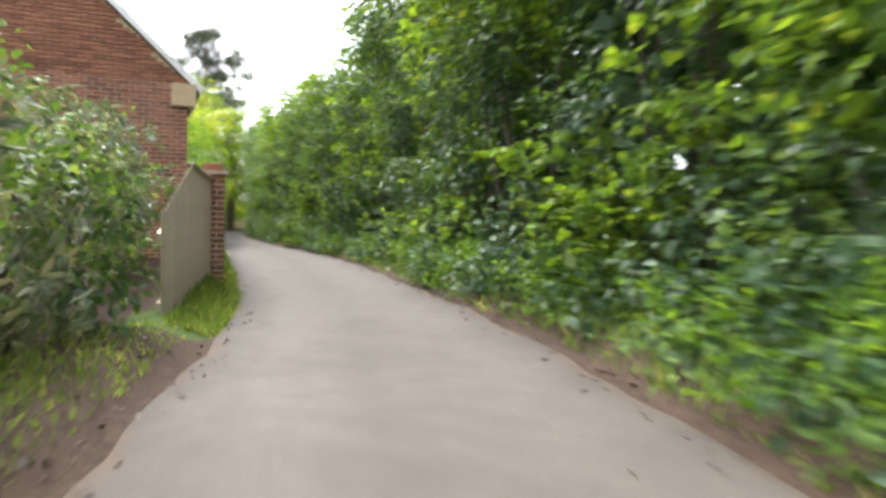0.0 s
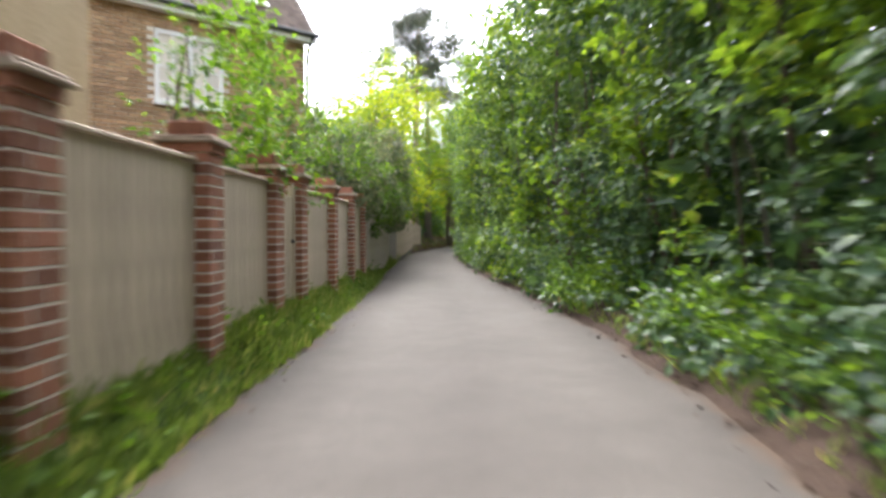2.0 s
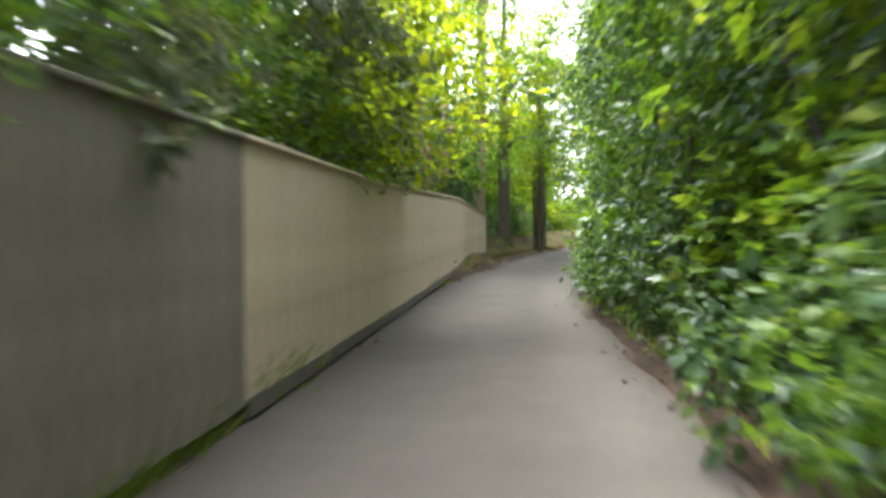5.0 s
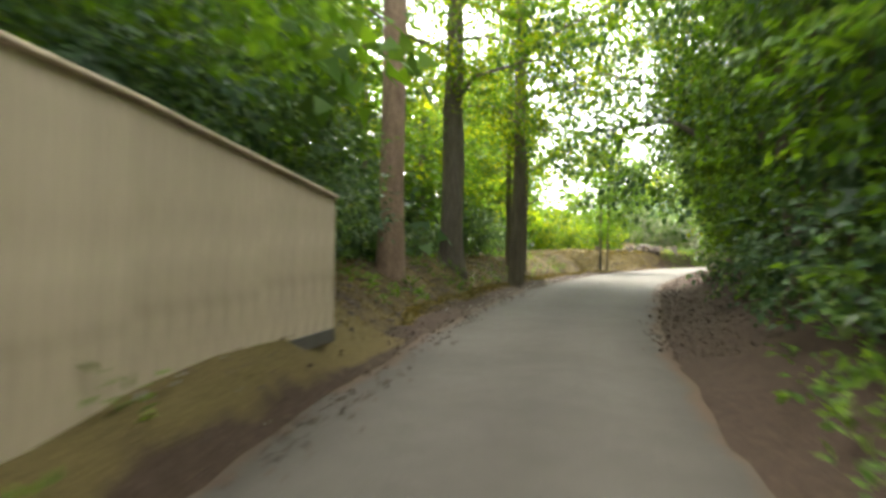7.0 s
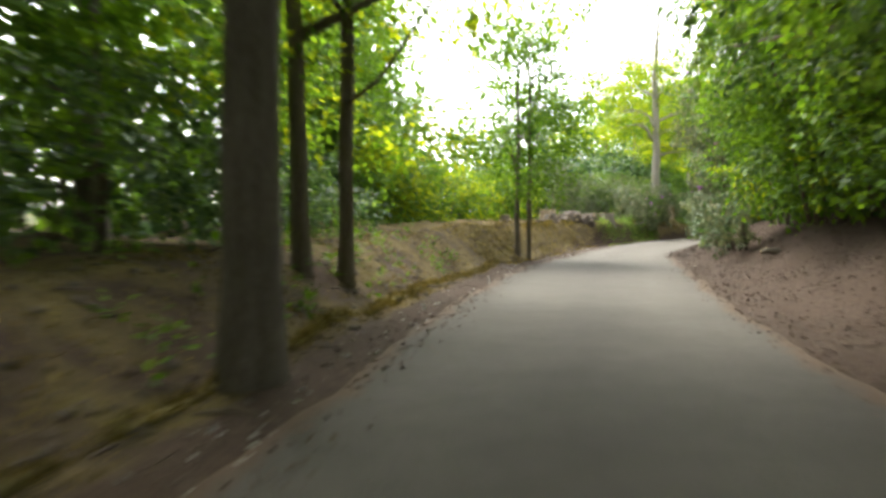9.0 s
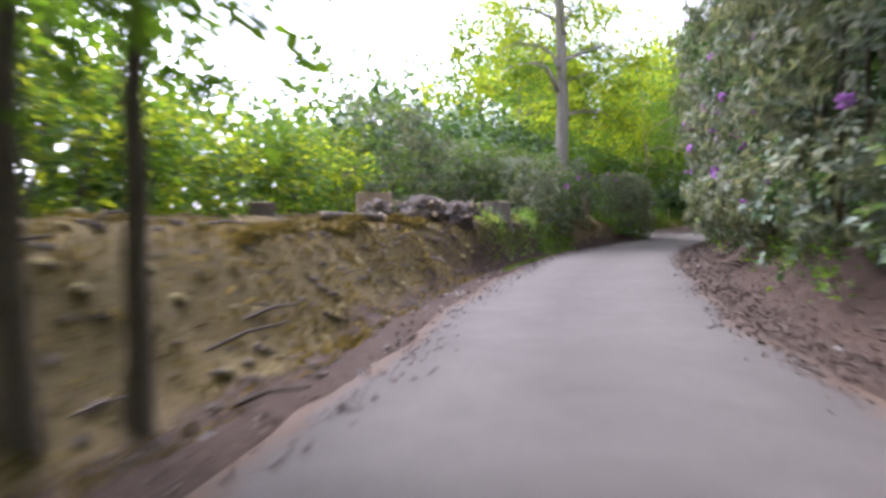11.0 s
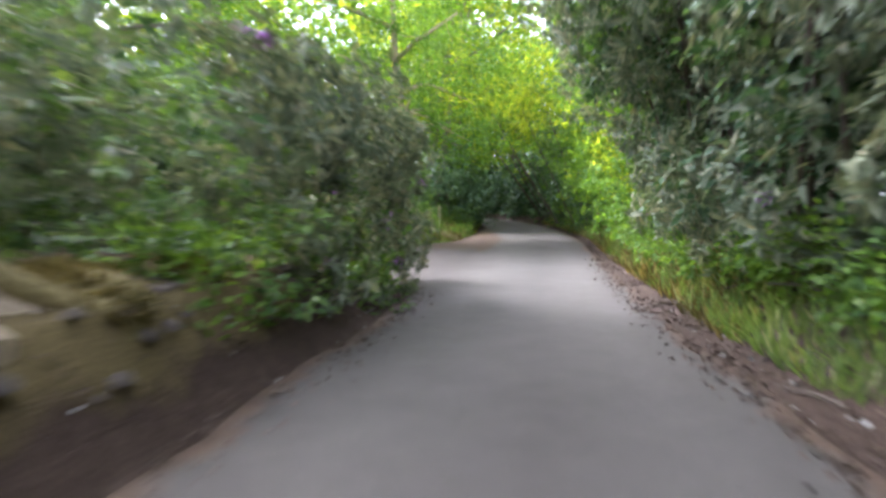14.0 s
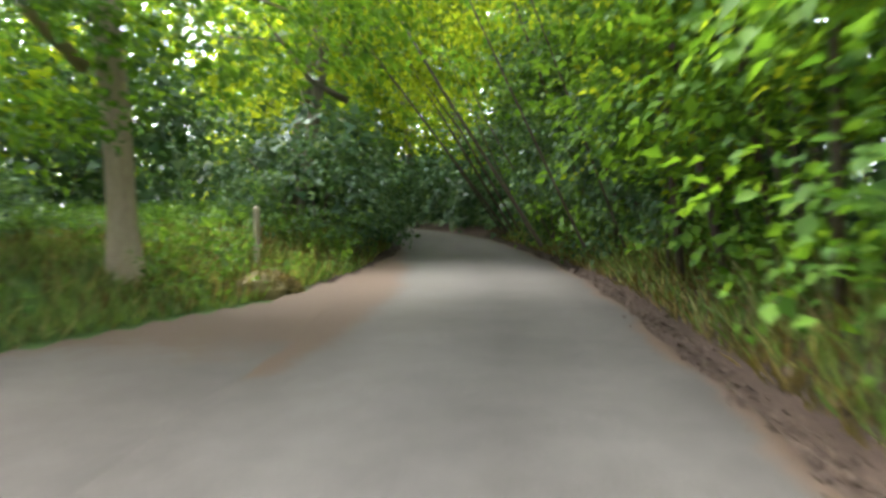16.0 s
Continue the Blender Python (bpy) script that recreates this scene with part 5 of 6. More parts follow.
hedge_row(58, 81, 3.5, 6.6, 3.0, [("deep", 0.75), ("farbeech", 0.25)], "tall undergrowth deep in the wood", "shrub", "woodland undergrowth", 2, 42, side=-1, lean=0, depth=1.2, z0=0.8, stems=3)
hedge_row(66, 78, 2.8, 3.4, 1.9, [("ivy", 0.65), ("hedge", 0.2), ("beech", 0.15)], "undergrowth shrub on the woodland bank", "shrub", "woodland undergrowth", 13, 41, side=-1, lean=0, depth=1.0, z0=0.9)
hedge_row(57, 84, 4.5, 8.2, 6.4, [("farbeech", 0.6), ("far", 0.4)], "leafy understorey far back in the wood", "shrub", "woodland undergrowth", 3.0, 78, side=-1, lean=0, depth=1.5, z0=1.2, step=2.2, stems=2)

# right: leaf-covered bank with overhanging beeches
for i, (s, o, h, r, lean) in enumerate(((58, 3.0, 8, 2.6, -0.7), (63, 3.9, 9.5, 3.2, -1.6), (68, 4.0, 9, 2.9, -1.0), (73, 4.0, 8, 2.6, -0.5), (79, 4.0, 7, 2.3, -0.3), (84, 4.2, 6.5, 2.2, 0.0))):
    p, t = at(s, o), lane_dir(s)
    w = (t[1] * lean, -t[0] * lean)
    simple_tree("beech with low leafy boughs over the leaf-strewn bank", "beeches on the bank", p[0], p[1], h, r, [("hedge", 0.5), ("ivy", 0.27), ("beech", 0.23)], 6, 450 + i, 0.15, 0.16, 14, lean=w, face=to_road(s, 1))
hedge_row(60, 84, 3.0, 2.9, 2.7, [("hedge", 0.5), ("ivy", 0.3), ("beech", 0.2)], "green shrub on top of the leaf-strewn bank", "shrub", "shrubs on the bank", 12, 45, side=1, lean=0.3, depth=1.05, z0=1.5)
hedge_row(58, 84, 3.6, 4.1, 6.6, [("deep", 1.0)], "dense dark evergreen on top of the bank", "shrub", "shrubs on the bank", 6, 47, side=1, lean=0.4, depth=1.4, z0=2.0, step=2.0, stems=3)
hedge_row(79.5, 85, 2.2, 0.95, 1.4, [("rhodo", 0.5), ("ivy", 0.5)], "low dark evergreen shrub by the lane", "shrub", "shrubs on the bank", 16, 46, side=1, lean=0.1, depth=0.6, z0=0.5)

hedge_row(61.5, 81, 2.7, 2.2, 6.2, [("beech", 0.6), ("hedge", 0.3), ("lime", 0.1)], "drooping beech boughs with fresh green leaves over the bank", "beech", "beeches on the bank", 15, 48, side=1, lean=1.5, depth=1.1, z0=1.4, stems=5, vary=0.6)

# rhododendrons on both sides
PURPLE = (5, M["petal"], "purple flower truss")
hedge_row(86, 116, 3.0, 1.2, 5.4, [("rhodo", 0.9), ("ivy", 0.1)], "high rhododendron with grey-green leaves and a few purple flowers", "rhododendron", "rhododendrons beside the lane", 18, 50, side=1, lean=0.35, depth=0.95, z0=0.75, stems=8, flowers=PURPLE, vary=0.35)
hedge_row(90.0, 94.0, 2.0, 0.95, 2.7, [("rhodo", 1.0)], "rhododendron bough with clusters of purple flowers", "rhododendron", "rhododendrons beside the lane", 12, 69, side=1, lean=0.1, depth=0.6, z0=1.0, stems=3, flowers=(11, M["petal"], "purple flower truss"))
hedge_row(99, 118, 3.2, 1.6, 6.6, [("rhodo", 0.7), ("hedge", 0.3)], "tall evergreen leaning over the lane", "rhododendron", "rhododendrons beside the lane", 10, 54, side=1, lean=1.7, depth=1.1, z0=4.2, stems=3)
for i, s in enumerate((109.6, 112.0)):
    edge = RIGHT(s + 1.4)
    shrub("shrub", "tall dark evergreen with boughs hanging over the lane", "rhododendron", "rhododendrons beside the lane", at(s + 1.4, edge + 2.9), heap(s - 0.2, s + 3.0, edge + 0.15, 2.8, 6.4, 1.5, 1.0, 590 + i, 1.35), [("rhodo", 0.4), ("ivy", 0.5), ("hedge", 0.1)], 14, 595 + i, to_road(s + 1.4, 1), 3)
hedge_row(85, 136, 4.0, 3.2, 5.5, [("deep", 1.0)], "dense dark evergreen behind the rhododendrons", "shrub", "rhododendrons beside the lane", 5, 55, side=1, lean=0.2, depth=1.2, z0=1.2, step=2.0, stems=3)
hedge_row(102.4, 107.0, 2.4, 2.5, 2.4, [("rhodo", 0.75), ("hedge", 0.25)], "rhododendron with grey-green leaves behind the mossy stump", "rhododendron", "rhododendrons beside the lane", 19, 57, side=-1, lean=0.1, depth=1.0, z0=0.8, stems=6, vary=0.2)
hedge_row(97.8, 102.8, 2.5, 1.2, 2.5, [("rhodo", 0.75), ("hedge", 0.25)], "rhododendron with grey-green leaves on the bank", "rhododendron", "rhododendrons beside the lane", 20, 56, side=-1, lean=0.1, depth=0.95, z0=0.35, stems=6, flowers=(3, M["petal"], "purple flower truss"), vary=0.25)
hedge_row(106.6, 113.0, 2.3, 1.05, 2.4, [("rhodo", 0.75), ("hedge", 0.25)], "rhododendron with grey-green leaves on the bank", "rhododendron", "rhododendrons beside the lane", 22, 51, side=-1, lean=0.1, depth=0.95, z0=0.1, stems=6, flowers=(3, M["petal"], "purple flower truss"), vary=0.25)
hedge_row(98, 112, 3.4, 4.0, 3.3, [("rhodo", 0.6), ("hedge", 0.4)], "tall rhododendron behind the front row", "rhododendron", "rhododendrons beside the lane", 16, 52, side=-1, lean=0.1, depth=1.4, z0=1.2, stems=4)
hedge_row(82, 98, 3.0, 4.9, 2.5, [("beech", 0.45), ("lime", 0.35), ("herb", 0.2)], "bright green shrub behind the cut stumps", "shrub", "shrubs behind the stumps", 22, 53, side=-1, lean=0, depth=1.15, z0=0.9)
hedge_row(80, 99, 3.6, 7.5, 2.9, [("far", 0.5), ("farbeech", 0.5)], "green garden hedge far behind the stumps", "shrub", "shrubs behind the stumps", 4.5, 58, side=-1, lean=0, depth=1.4, z0=1.0, step=2.0, stems=2)

hedge_row(94.5, 101, 2.2, 3.9, 3.1, [("rhodo", 0.55), ("hedge", 0.3), ("fine", 0.15)], "tall loose evergreen shrub behind the sawn stump", "shrub", "shrubs behind the stumps", 17, 59, side=-1, lean=0.1, depth=1.15, z0=0.9, stems=5)

hedge_row(97, 114, 4.0, 5.8, 4.2, [("deep", 1.0)], "dense dark evergreen behind the rhododendron bank", "shrub", "shrubs behind the stumps", 4.5, 74, side=-1, lean=0, depth=1.2, z0=1.0, step=2.0, stems=2)

# tree with a pale trunk behind the rhododendrons
tx, ty = 25.4, 94.9
tg = ground_z(tx, ty)
tl = [[(tx + dx * k + 0.22 * math.sin(7 * k + z), ty + dy * k + 0.2 * math.sin(5 * k + dx), tg + z + up * math.sin(2.6 * k), r) for k, r in ((0, 0.085), (0.2, 0.07), (0.4, 0.055), (0.6, 0.042), (0.8, 0.028), (1.0, 0.012))]
      for dx, dy, z, up in ((3.6, 1.6, 3.7, 0.5), (3.0, 2.4, 4.7, 0.9), (-1.6, 1.6, 5.4, 1.1), (3.2, 0.2, 5.6, 0.8), (-1.4, 2.0, 6.6, 1.2), (2.2, 2.6, 7.0, 1.0), (-2.2, -0.6, 4.6, 0.9))]
tree("oak_tree", "oak with a pale straight trunk and yellow-green leaves", "trees over the lane", tx, ty, [(0, 0, 0, 0.23), (4, 0.1, 0, 0.2), (8, 0, 0.1, 0.16), (12, 0.2, 0, 0.06)], [("lime", 0.65), ("beech", 0.35)], tl,
     [(tx + dx, ty + dy, tg + z, r, r, r * .55) for dx, dy, z, r in ((2.6, 2.0, 4.2, 1.6), (3.8, 2.8, 5.8, 1.8), (1.5, 3.2, 6.8, 1.9), (-0.6, 3.0, 5.6, 1.6), (3.4, 1.2, 7.6, 1.6), (0.5, 1.4, 9.4, 1.9), (2.5, 3.4, 8.8, 1.9), (4.8, 3.4, 3.8, 1.6), (6.0, 3.8, 5.6, 1.8), (2.0, 4.5, 4.6, 1.6), (3.4, 1.5, 3.9, 1.0), (2.2, 1.0, 4.2, 0.9), (-1.5, 1.5, 5.9, 1.0), (3.0, 0.3, 6.0, 1.0), (-1.3, 1.9, 7.2, 1.1), (-2.1, -0.5, 5.1, 0.9), (-1.0, 0.6, 5.6, 0.8), (1.6, 0.2, 6.2, 0.9), (0.6, 0.5, 5.0, 1.0), (-1.0, 0.8, 6.6, 1.0), (0.9, -0.4, 7.2, 1.1), (-0.4, 0.2, 8.4, 1.4), (1.3, 0.5, 5.6, 1.0), (-1.8, 0.5, 7.6, 1.0), (0.8, 0.8, 4.3, 0.8), (2.4, 0.3, 5.0, 0.9))], 13, 471, "bark_pale")

# arching trees round the side road and the far end
hedge_row(119.0, 124.8, 2.9, 0.7, 5.0, [("beech", 0.5), ("fine", 0.3), ("limefine", 0.2)], "low beech boughs with fresh green leaves beside the lane", "beech", "trees over the lane", 16, 68, side=1, lean=0.5, depth=1.1, z0=1.8, stems=5, vary=0.4)
hedge_row(124.8, 131, 3.1, 0.8, 4.6, [("ivy", 0.5), ("hedge", 0.3), ("beech", 0.2)], "dark green boughs in the shade beside the lane", "beech", "trees over the lane", 15, 75, side=1, lean=0.5, depth=1.1, z0=1.5, stems=5, vary=0.4)
rb = random.Random(76)
for s in (125.5, 128.8, 132.5):
    bl = []
    for _ in range(9):
        c = at(s + rb.uniform(-1.8, 1.8), rb.uniform(-2.6, 1.6))
        bl.append((c[0], c[1], float(rise(s)) + rb.uniform(3.7, 6.0), 1.15, 1.15, 0.42))
    shrub("shrub", "high beech boughs with bright yellow-green leaves over the lane", "beech", "trees over the lane", at(s, RIGHT(s) + 1.6), bl, [("limefine", 0.8), ("beech", 0.2)], 9, int(s * 10), None, 5)
ARCH = "trees over the lane"
DROOP = [(*q, 0.75) for q in ((-1.0, -0.2, 3.1), (-0.2, -0.8, 3.2), (-0.4, -1.0, 2.6), (0.3, -1.4, 2.5), (0.7, -1.4, 3.0), (-1.3, 0.0, 2.5), (1.0, -1.9, 2.7), (-1.9, 0.4, 2.8))]
for i, (x, y, h, r, kind, lean, tr) in enumerate(((39.5, 109.0, 9, 3.4, "beech", (-0.5, 0.1), 0.17), (45.0, 114.5, 10, 3.6, "lime", (1.4, -1.0), 0.16), (50, 122, 11, 3.8, "lime", (1.0, -0.3), 0.18), (34.5, 111.5, 10.5, 3.8, "beech", (0, 0), 0.16), (29.5, 106.5, 9, 3.4, "beech", (0, 0), 0.16), (56.2, 116.0, 11, 3.8, "lime", (-1.6, 0.8), 0.18))):
    simple_tree("leafy tree arching over the lane" if kind == "beech" else "tree with bright yellow-green leaves arching over the lane", ARCH, x, y, h, r, [(kind, 0.55), ("beech", 0.2), ("hedge", 0.25)], (12, 6, 5.5, 6, 6, 5.5)[i], 500 + i, tr, (0.2, 0.24, 0.24, 0.24, 0.24, 0.24)[i], 14, "bark_tan" if i == 0 else "bark", lean=lean, low=DROOP if i == 0 else ())
for i, (s, o, h, r) in enumerate(((134, -4.2, 13, 4.4), (136, 4.2, 13, 4.4), (143, -4.6, 14, 4.4), (151, -2.5, 15, 5.0), (152, 3.5, 15, 5.0), (158, 0.5, 17, 5.5), (149, 5.5, 11, 4.0), (156, 4.5, 9, 3.6))):
    p, t = at(s, o), lane_dir(s)
    k = -0.5 * o
    simple_tree("tall tree with yellow-green leaves closing over the lane", ARCH, p[0], p[1], h, r, [("farlime", 0.5), ("farbeech", 0.35), ("far", 0.15)], 1.25, 540 + i, 0.19, 0.3, 14, lean=(t[1] * k, -t[0] * k))
for i, (s, o, h, r) in enumerate(((113, 4.4, 8.5, 3.0), (119, 4.2, 9, 3.2), (125, 4.0, 9, 3.2), (131, 4.0, 10, 3.4))):
    p, t = at(s, o), lane_dir(s)
    simple_tree("leafy tree leaning over the lane", ARCH, p[0], p[1], h, r, [("ivy", 0.6), ("beech", 0.4)] if i in (0, 3) else [("beech", 0.65), ("hedge", 0.35)], 7 if i in (0, 3) else 4, 520 + i, 0.15, 0.2, 13, lean=(-t[1] * 1.6, t[0] * 1.6), face=to_road(s, 1))
hedge_row(115.5, 123.3, 2.6, 1.15, 4.6, [("beech", 0.45), ("fine", 0.4), ("limefine", 0.15)], "green roadside shrub with fresh leaves", "shrub", "hedge at the end of the lane", 18, 60, side=1, lean=0.6, depth=0.95, z0=0.75, hollow=0.35)
hedge_row(123.3, 134, 2.7, 1.2, 4.4, [("ivy", 0.45), ("hedge", 0.35), ("beech", 0.2)], "dark green roadside shrub in the shade of the trees", "shrub", "hedge at the end of the lane", 16, 77, side=1, lean=0.6, depth=0.95, z0=0.75)
hedge_row(101, 116, 2.4, 0.85, 0.7, [("herb", 0.8), ("hedge", 0.2)], "bright low plants on the bank", "low plants", "plants on the verge", 20, 61, side=1, lean=0.0, depth=0.42, z0=0.35, step=0.8, stems=0, vary=0.2)
hedge_row(117, 134, 2.4, 1.0, 1.0, [("herb", 0.5), ("fine", 0.5)], "low green weeds below the boughs", "low plants", "plants on the verge", 16, 73, side=1, lean=0.0, depth=0.42, z0=0.55, step=0.8, stems=0, vary=0.2)
hedge_row(131, 160, 3.0, 1.7, 3.8, [("deep", 0.8), ("hedge", 0.2)], "dark shrub under the trees", "shrub", "undergrowth at the end of the lane", 6, 62, side=-1, lean=0.3, depth=1.1, z0=0.6)
hedge_row(134, 160, 3.2, 1.7, 3.8, [("deep", 0.8), ("hedge", 0.2)], "dark shrub under the trees", "shrub", "undergrowth at the end of the lane", 6, 63, side=1, lean=0.3, depth=1.1, z0=0.6)
for i, (x, y, z) in enumerate(((44.2, 112.9, 2.3), (37.4, 111.6, 2.2), (33.0, 109.6, 2.2), (29.0, 107.0, 2.4), (46.2, 115.6, 2.6), (25.5, 103.6, 2.6), (49.0, 118.8, 2.8))):
    pr = random.Random(600 + i)
    bl = [(x + pr.uniform(-1.2, 1.2), y + pr.uniform(-1, 1), pr.uniform(0.8, z), 1.15, 1.15, 0.85) for _ in range(7)]
    shrub("shrub", "dark evergreen shrub beyond the side road", "shrub", "undergrowth at the end of the lane", (x, y), bl, [("ivy", 0.7), ("hedge", 0.3)], 11, 610 + i, stems=4)
for i, (x, y, h, r) in enumerate(((37, 118, 12, 4.2), (30, 113, 12, 4.2), (41, 124, 12, 4.4), (48, 135, 14, 4.6), (63, 118, 12, 4.4), (67, 130, 13, 4.4), (69, 137, 12, 4.4), (55, 134, 11, 4.0), (59, 141, 12, 4.2))):
    simple_tree("tall woodland tree beyond the lane's end", WOOD, x, y, h, r, [("farlime", 0.5), ("farbeech", 0.5)], (2.2 if i < 6 else 2.6), 640 + i, 0.2, 0.12, 14)
for i, (s, o, h, r) in enumerate(((90, 7.5, 9, 3.4), (97, 8.0, 9, 3.4), (104, 7.0, 11, 4.0), (111, 7.0, 11, 4.0), (118, 9, 11, 3.8), (125, 9, 11, 3.8), (50, 6.5, 9, 3.2), (57, 8, 10, 3.4), (64, 9, 11, 3.6), (71, 9, 10, 3.4))):
    p = at(s, o)
    simple_tree("woodland tree behind the roadside shrubs", WOOD, p[0], p[1], h, r, [("farbeech", 0.5), ("far", 0.5)], 1.4, 660 + i, 0.2, 0.15, 12, face=to_road(s, 1))

for i, (x, y) in enumerate(((31, 112), (36, 115.5), (41, 119), (45, 123), (50, 130), (53, 137), (63, 134), (62, 126), (60, 120), (25, 107.5), (56, 147), (59.5, 149), (63, 147), (66, 142), (47, 139), (51, 144), (38, 123), (33, 118), (70, 138), (67, 136))):
    pr = random.Random(700 + i)
    bl = [(x + pr.uniform(-2.2, 2.2), y + pr.uniform(-1.6, 1.6), pr.uniform(1.0, 5.4), 1.8, 1.8, 1.4) for _ in range(8)]
    shrub("shrub", "dense dark evergreen thicket in the wood", "shrub", "undergrowth at the end of the lane", (x, y), bl, [("deep", 1.0)], 2.1, 720 + i, stems=2)

# far woods that close the place
FAR = []
for s in range(-10, 150, 9):
    FAR += [(s, -18 if 45 < s < 78 else -26, (7.5 if 45 < s < 78 else 6) if 8 < s < 100 else 12), (s + 4, 17, 13 if s < 45 else 11)]
rng = np.random.default_rng(77)
Pf, Nf = [], []
for s, o, h in FAR:
    c = at(s, o)
    b = [(c[0] + rng.uniform(-3, 3), c[1] + rng.uniform(-3, 3), h * f, 3.2, 3.2, h * 0.24) for f in (0.2, 0.45, 0.72)]
    p_, n_ = blob_points(b, 0.8 if o == -18 or (o == 17 and s < 45) else 0.36, rng)
    Pf.append(p_)
    Nf.append(n_)
for a in ((-8, -32), (-18, -28), (2, -34), (-24, -18), (14, -30), (50, 156), (60, 158), (40, 150), (70, 146), (33, 142)):
    b = [(a[0], a[1], h, 5.0, 5.0, 2.8) for h in (2, 6, 10, 14)]
    p_, n_ = blob_points(b, 0.36, rng)
    Pf.append(p_)
    Nf.append(n_)
Pf, Nf = np.concatenate(Pf), np.concatenate(Nf)
tagged(tri_mesh("far_woods", spray(Pf, Nf, "far", rng, 2.3), M["hedge"]), "distant belt of green woodland trees", "woods", kind="stuff")


# ---- stumps, logs, posts ----
def stump(x, y, r, h, seed, label, flare=1.5, tilt=0.0, side="bark", top="cutwood"):
    pr = random.Random(seed)
    gz = ground_z(x, y)
    ob = thing("tree_stump", pose(x, y, gz - 0.08, tilt, 0, pr.uniform(0, 360)), label, "stump", "cut stumps on the bank")
    bm = bmesh.new()
    n = 28
    rings = []
    levels = [-0.6, 0.0, 0.06, 0.13, 0.22, 0.34, 0.5, 0.68, 0.85, 1.0]
    groove = [pr.uniform(-.035, .035) for _ in range(n)]
    for f in levels:
        g = max(0.0, f)
        swell = (1 + (flare - 1) * math.exp(-g * 5.5)) if f >= 0 else 0.9
        ring = []
        for i in range(n):
            w = 2 * math.pi * i / n
            q = r * swell * (1 + 0.13 * math.sin(5 * w + seed) * math.exp(-g * 3.5) + groove[i] * (1.5 - g) + pr.uniform(-.012, .012))
            ring.append(bm.verts.new((math.cos(w) * q, math.sin(w) * q, h * f if f >= 0 else -0.6)))
        rings.append(ring)
    for a, b in zip(rings, rings[1:]):
        for i in range(n):
            bm.faces.new((a[i], a[(i + 1) % n], b[(i + 1) % n], b[i]))
    top_ring = [(v.co.x, v.co.y) for v in rings[-1]]
    part("bark", bm, M[side], ob, smooth=True)
    bm = bmesh.new()
    rim = [bm.verts.new((v[0] * 0.985, v[1] * 0.985, h - 0.004 + 0.012 * math.sin(i))) for i, v in enumerate(top_ring)]
    low = [bm.verts.new((v.co.x, v.co.y, h - 0.05)) for v in rim]
    c = bm.verts.new((0, 0, h + 0.01))
    for i in range(n):
        bm.faces.new((rim[i], rim[(i + 1) % n], c))
        bm.faces.new((low[i], low[(i + 1) % n], rim[(i + 1) % n], rim[i]))
    part("cut_face", bm, M[top], ob, "pale sawn top" if top == "cutwood" else "")
    for k in range(5):
        a = pr.uniform(0, 6.28)
        bm = bmesh.new()
        tube(bm, [(math.cos(a) * r * .9, math.sin(a) * r * .9, h * .2), (math.cos(a) * r * 1.6, math.sin(a) * r * 1.6, 0.1), (math.cos(a + .3) * r * 2.6, math.sin(a + .3) * r * 2.6, -0.02)], [r * .3, r * .2, r * .07], 7, pr, 0.1)
        part("root", bm, M["bark_moss"], ob, smooth=True)
    return ob


def log(x, y, z, turn, tilt, r, ln, seed, label, group=""):
    pr = random.Random(seed)
    ob = thing("log", pose(x, y, z, tilt, 0, turn), label, "log", group)
    bm = bmesh.new()
    n = 6
    tube(bm, [(pr.uniform(-.02, .02), ln * (k / n - .5), pr.uniform(-.02, .02)) for k in range(n + 1)], [r * pr.uniform(.9, 1.05) for _ in range(n + 1)], 12, pr, 0.05)
    part("bark", bm, M["bark"], ob, smooth=True)
    for e in (-1, 1):
        bm = bmesh.new()
        bmesh.ops.create_cone(bm, cap_ends=True, segments=14, radius1=r * .93, radius2=r * .9, depth=0.02, matrix=Matrix.Translation((0, e * (ln / 2 + 0.008), 0)) @ Matrix.Rotation(math.pi / 2, 4, "X"))
        part("cut_face", bm, M["cutwood"], ob, "pale sawn end")
    return ob


stump(19.41, 86.95, 0.27, 0.58, 1, "sawn tree stump with a pale top on the grassy bank", 1.22, side="bark_mid")
stump(18.1, 86.5, 0.17, 0.36, 2, "old grey tree stump on the bare bank", 1.4)
stump(16.45, 85.95, 0.33, 0.58, 4, "broad old stump with tan weathered sides on the bare bank", 1.25, side="bark_tan")
stump(14.3, 84.6, 0.2, 0.36, 5, "old grey tree stump on the bare bank", 1.4)
stump(19.9, 89.0, 0.22, 0.45, 6, "tree stump half hidden in leaves", 1.3)


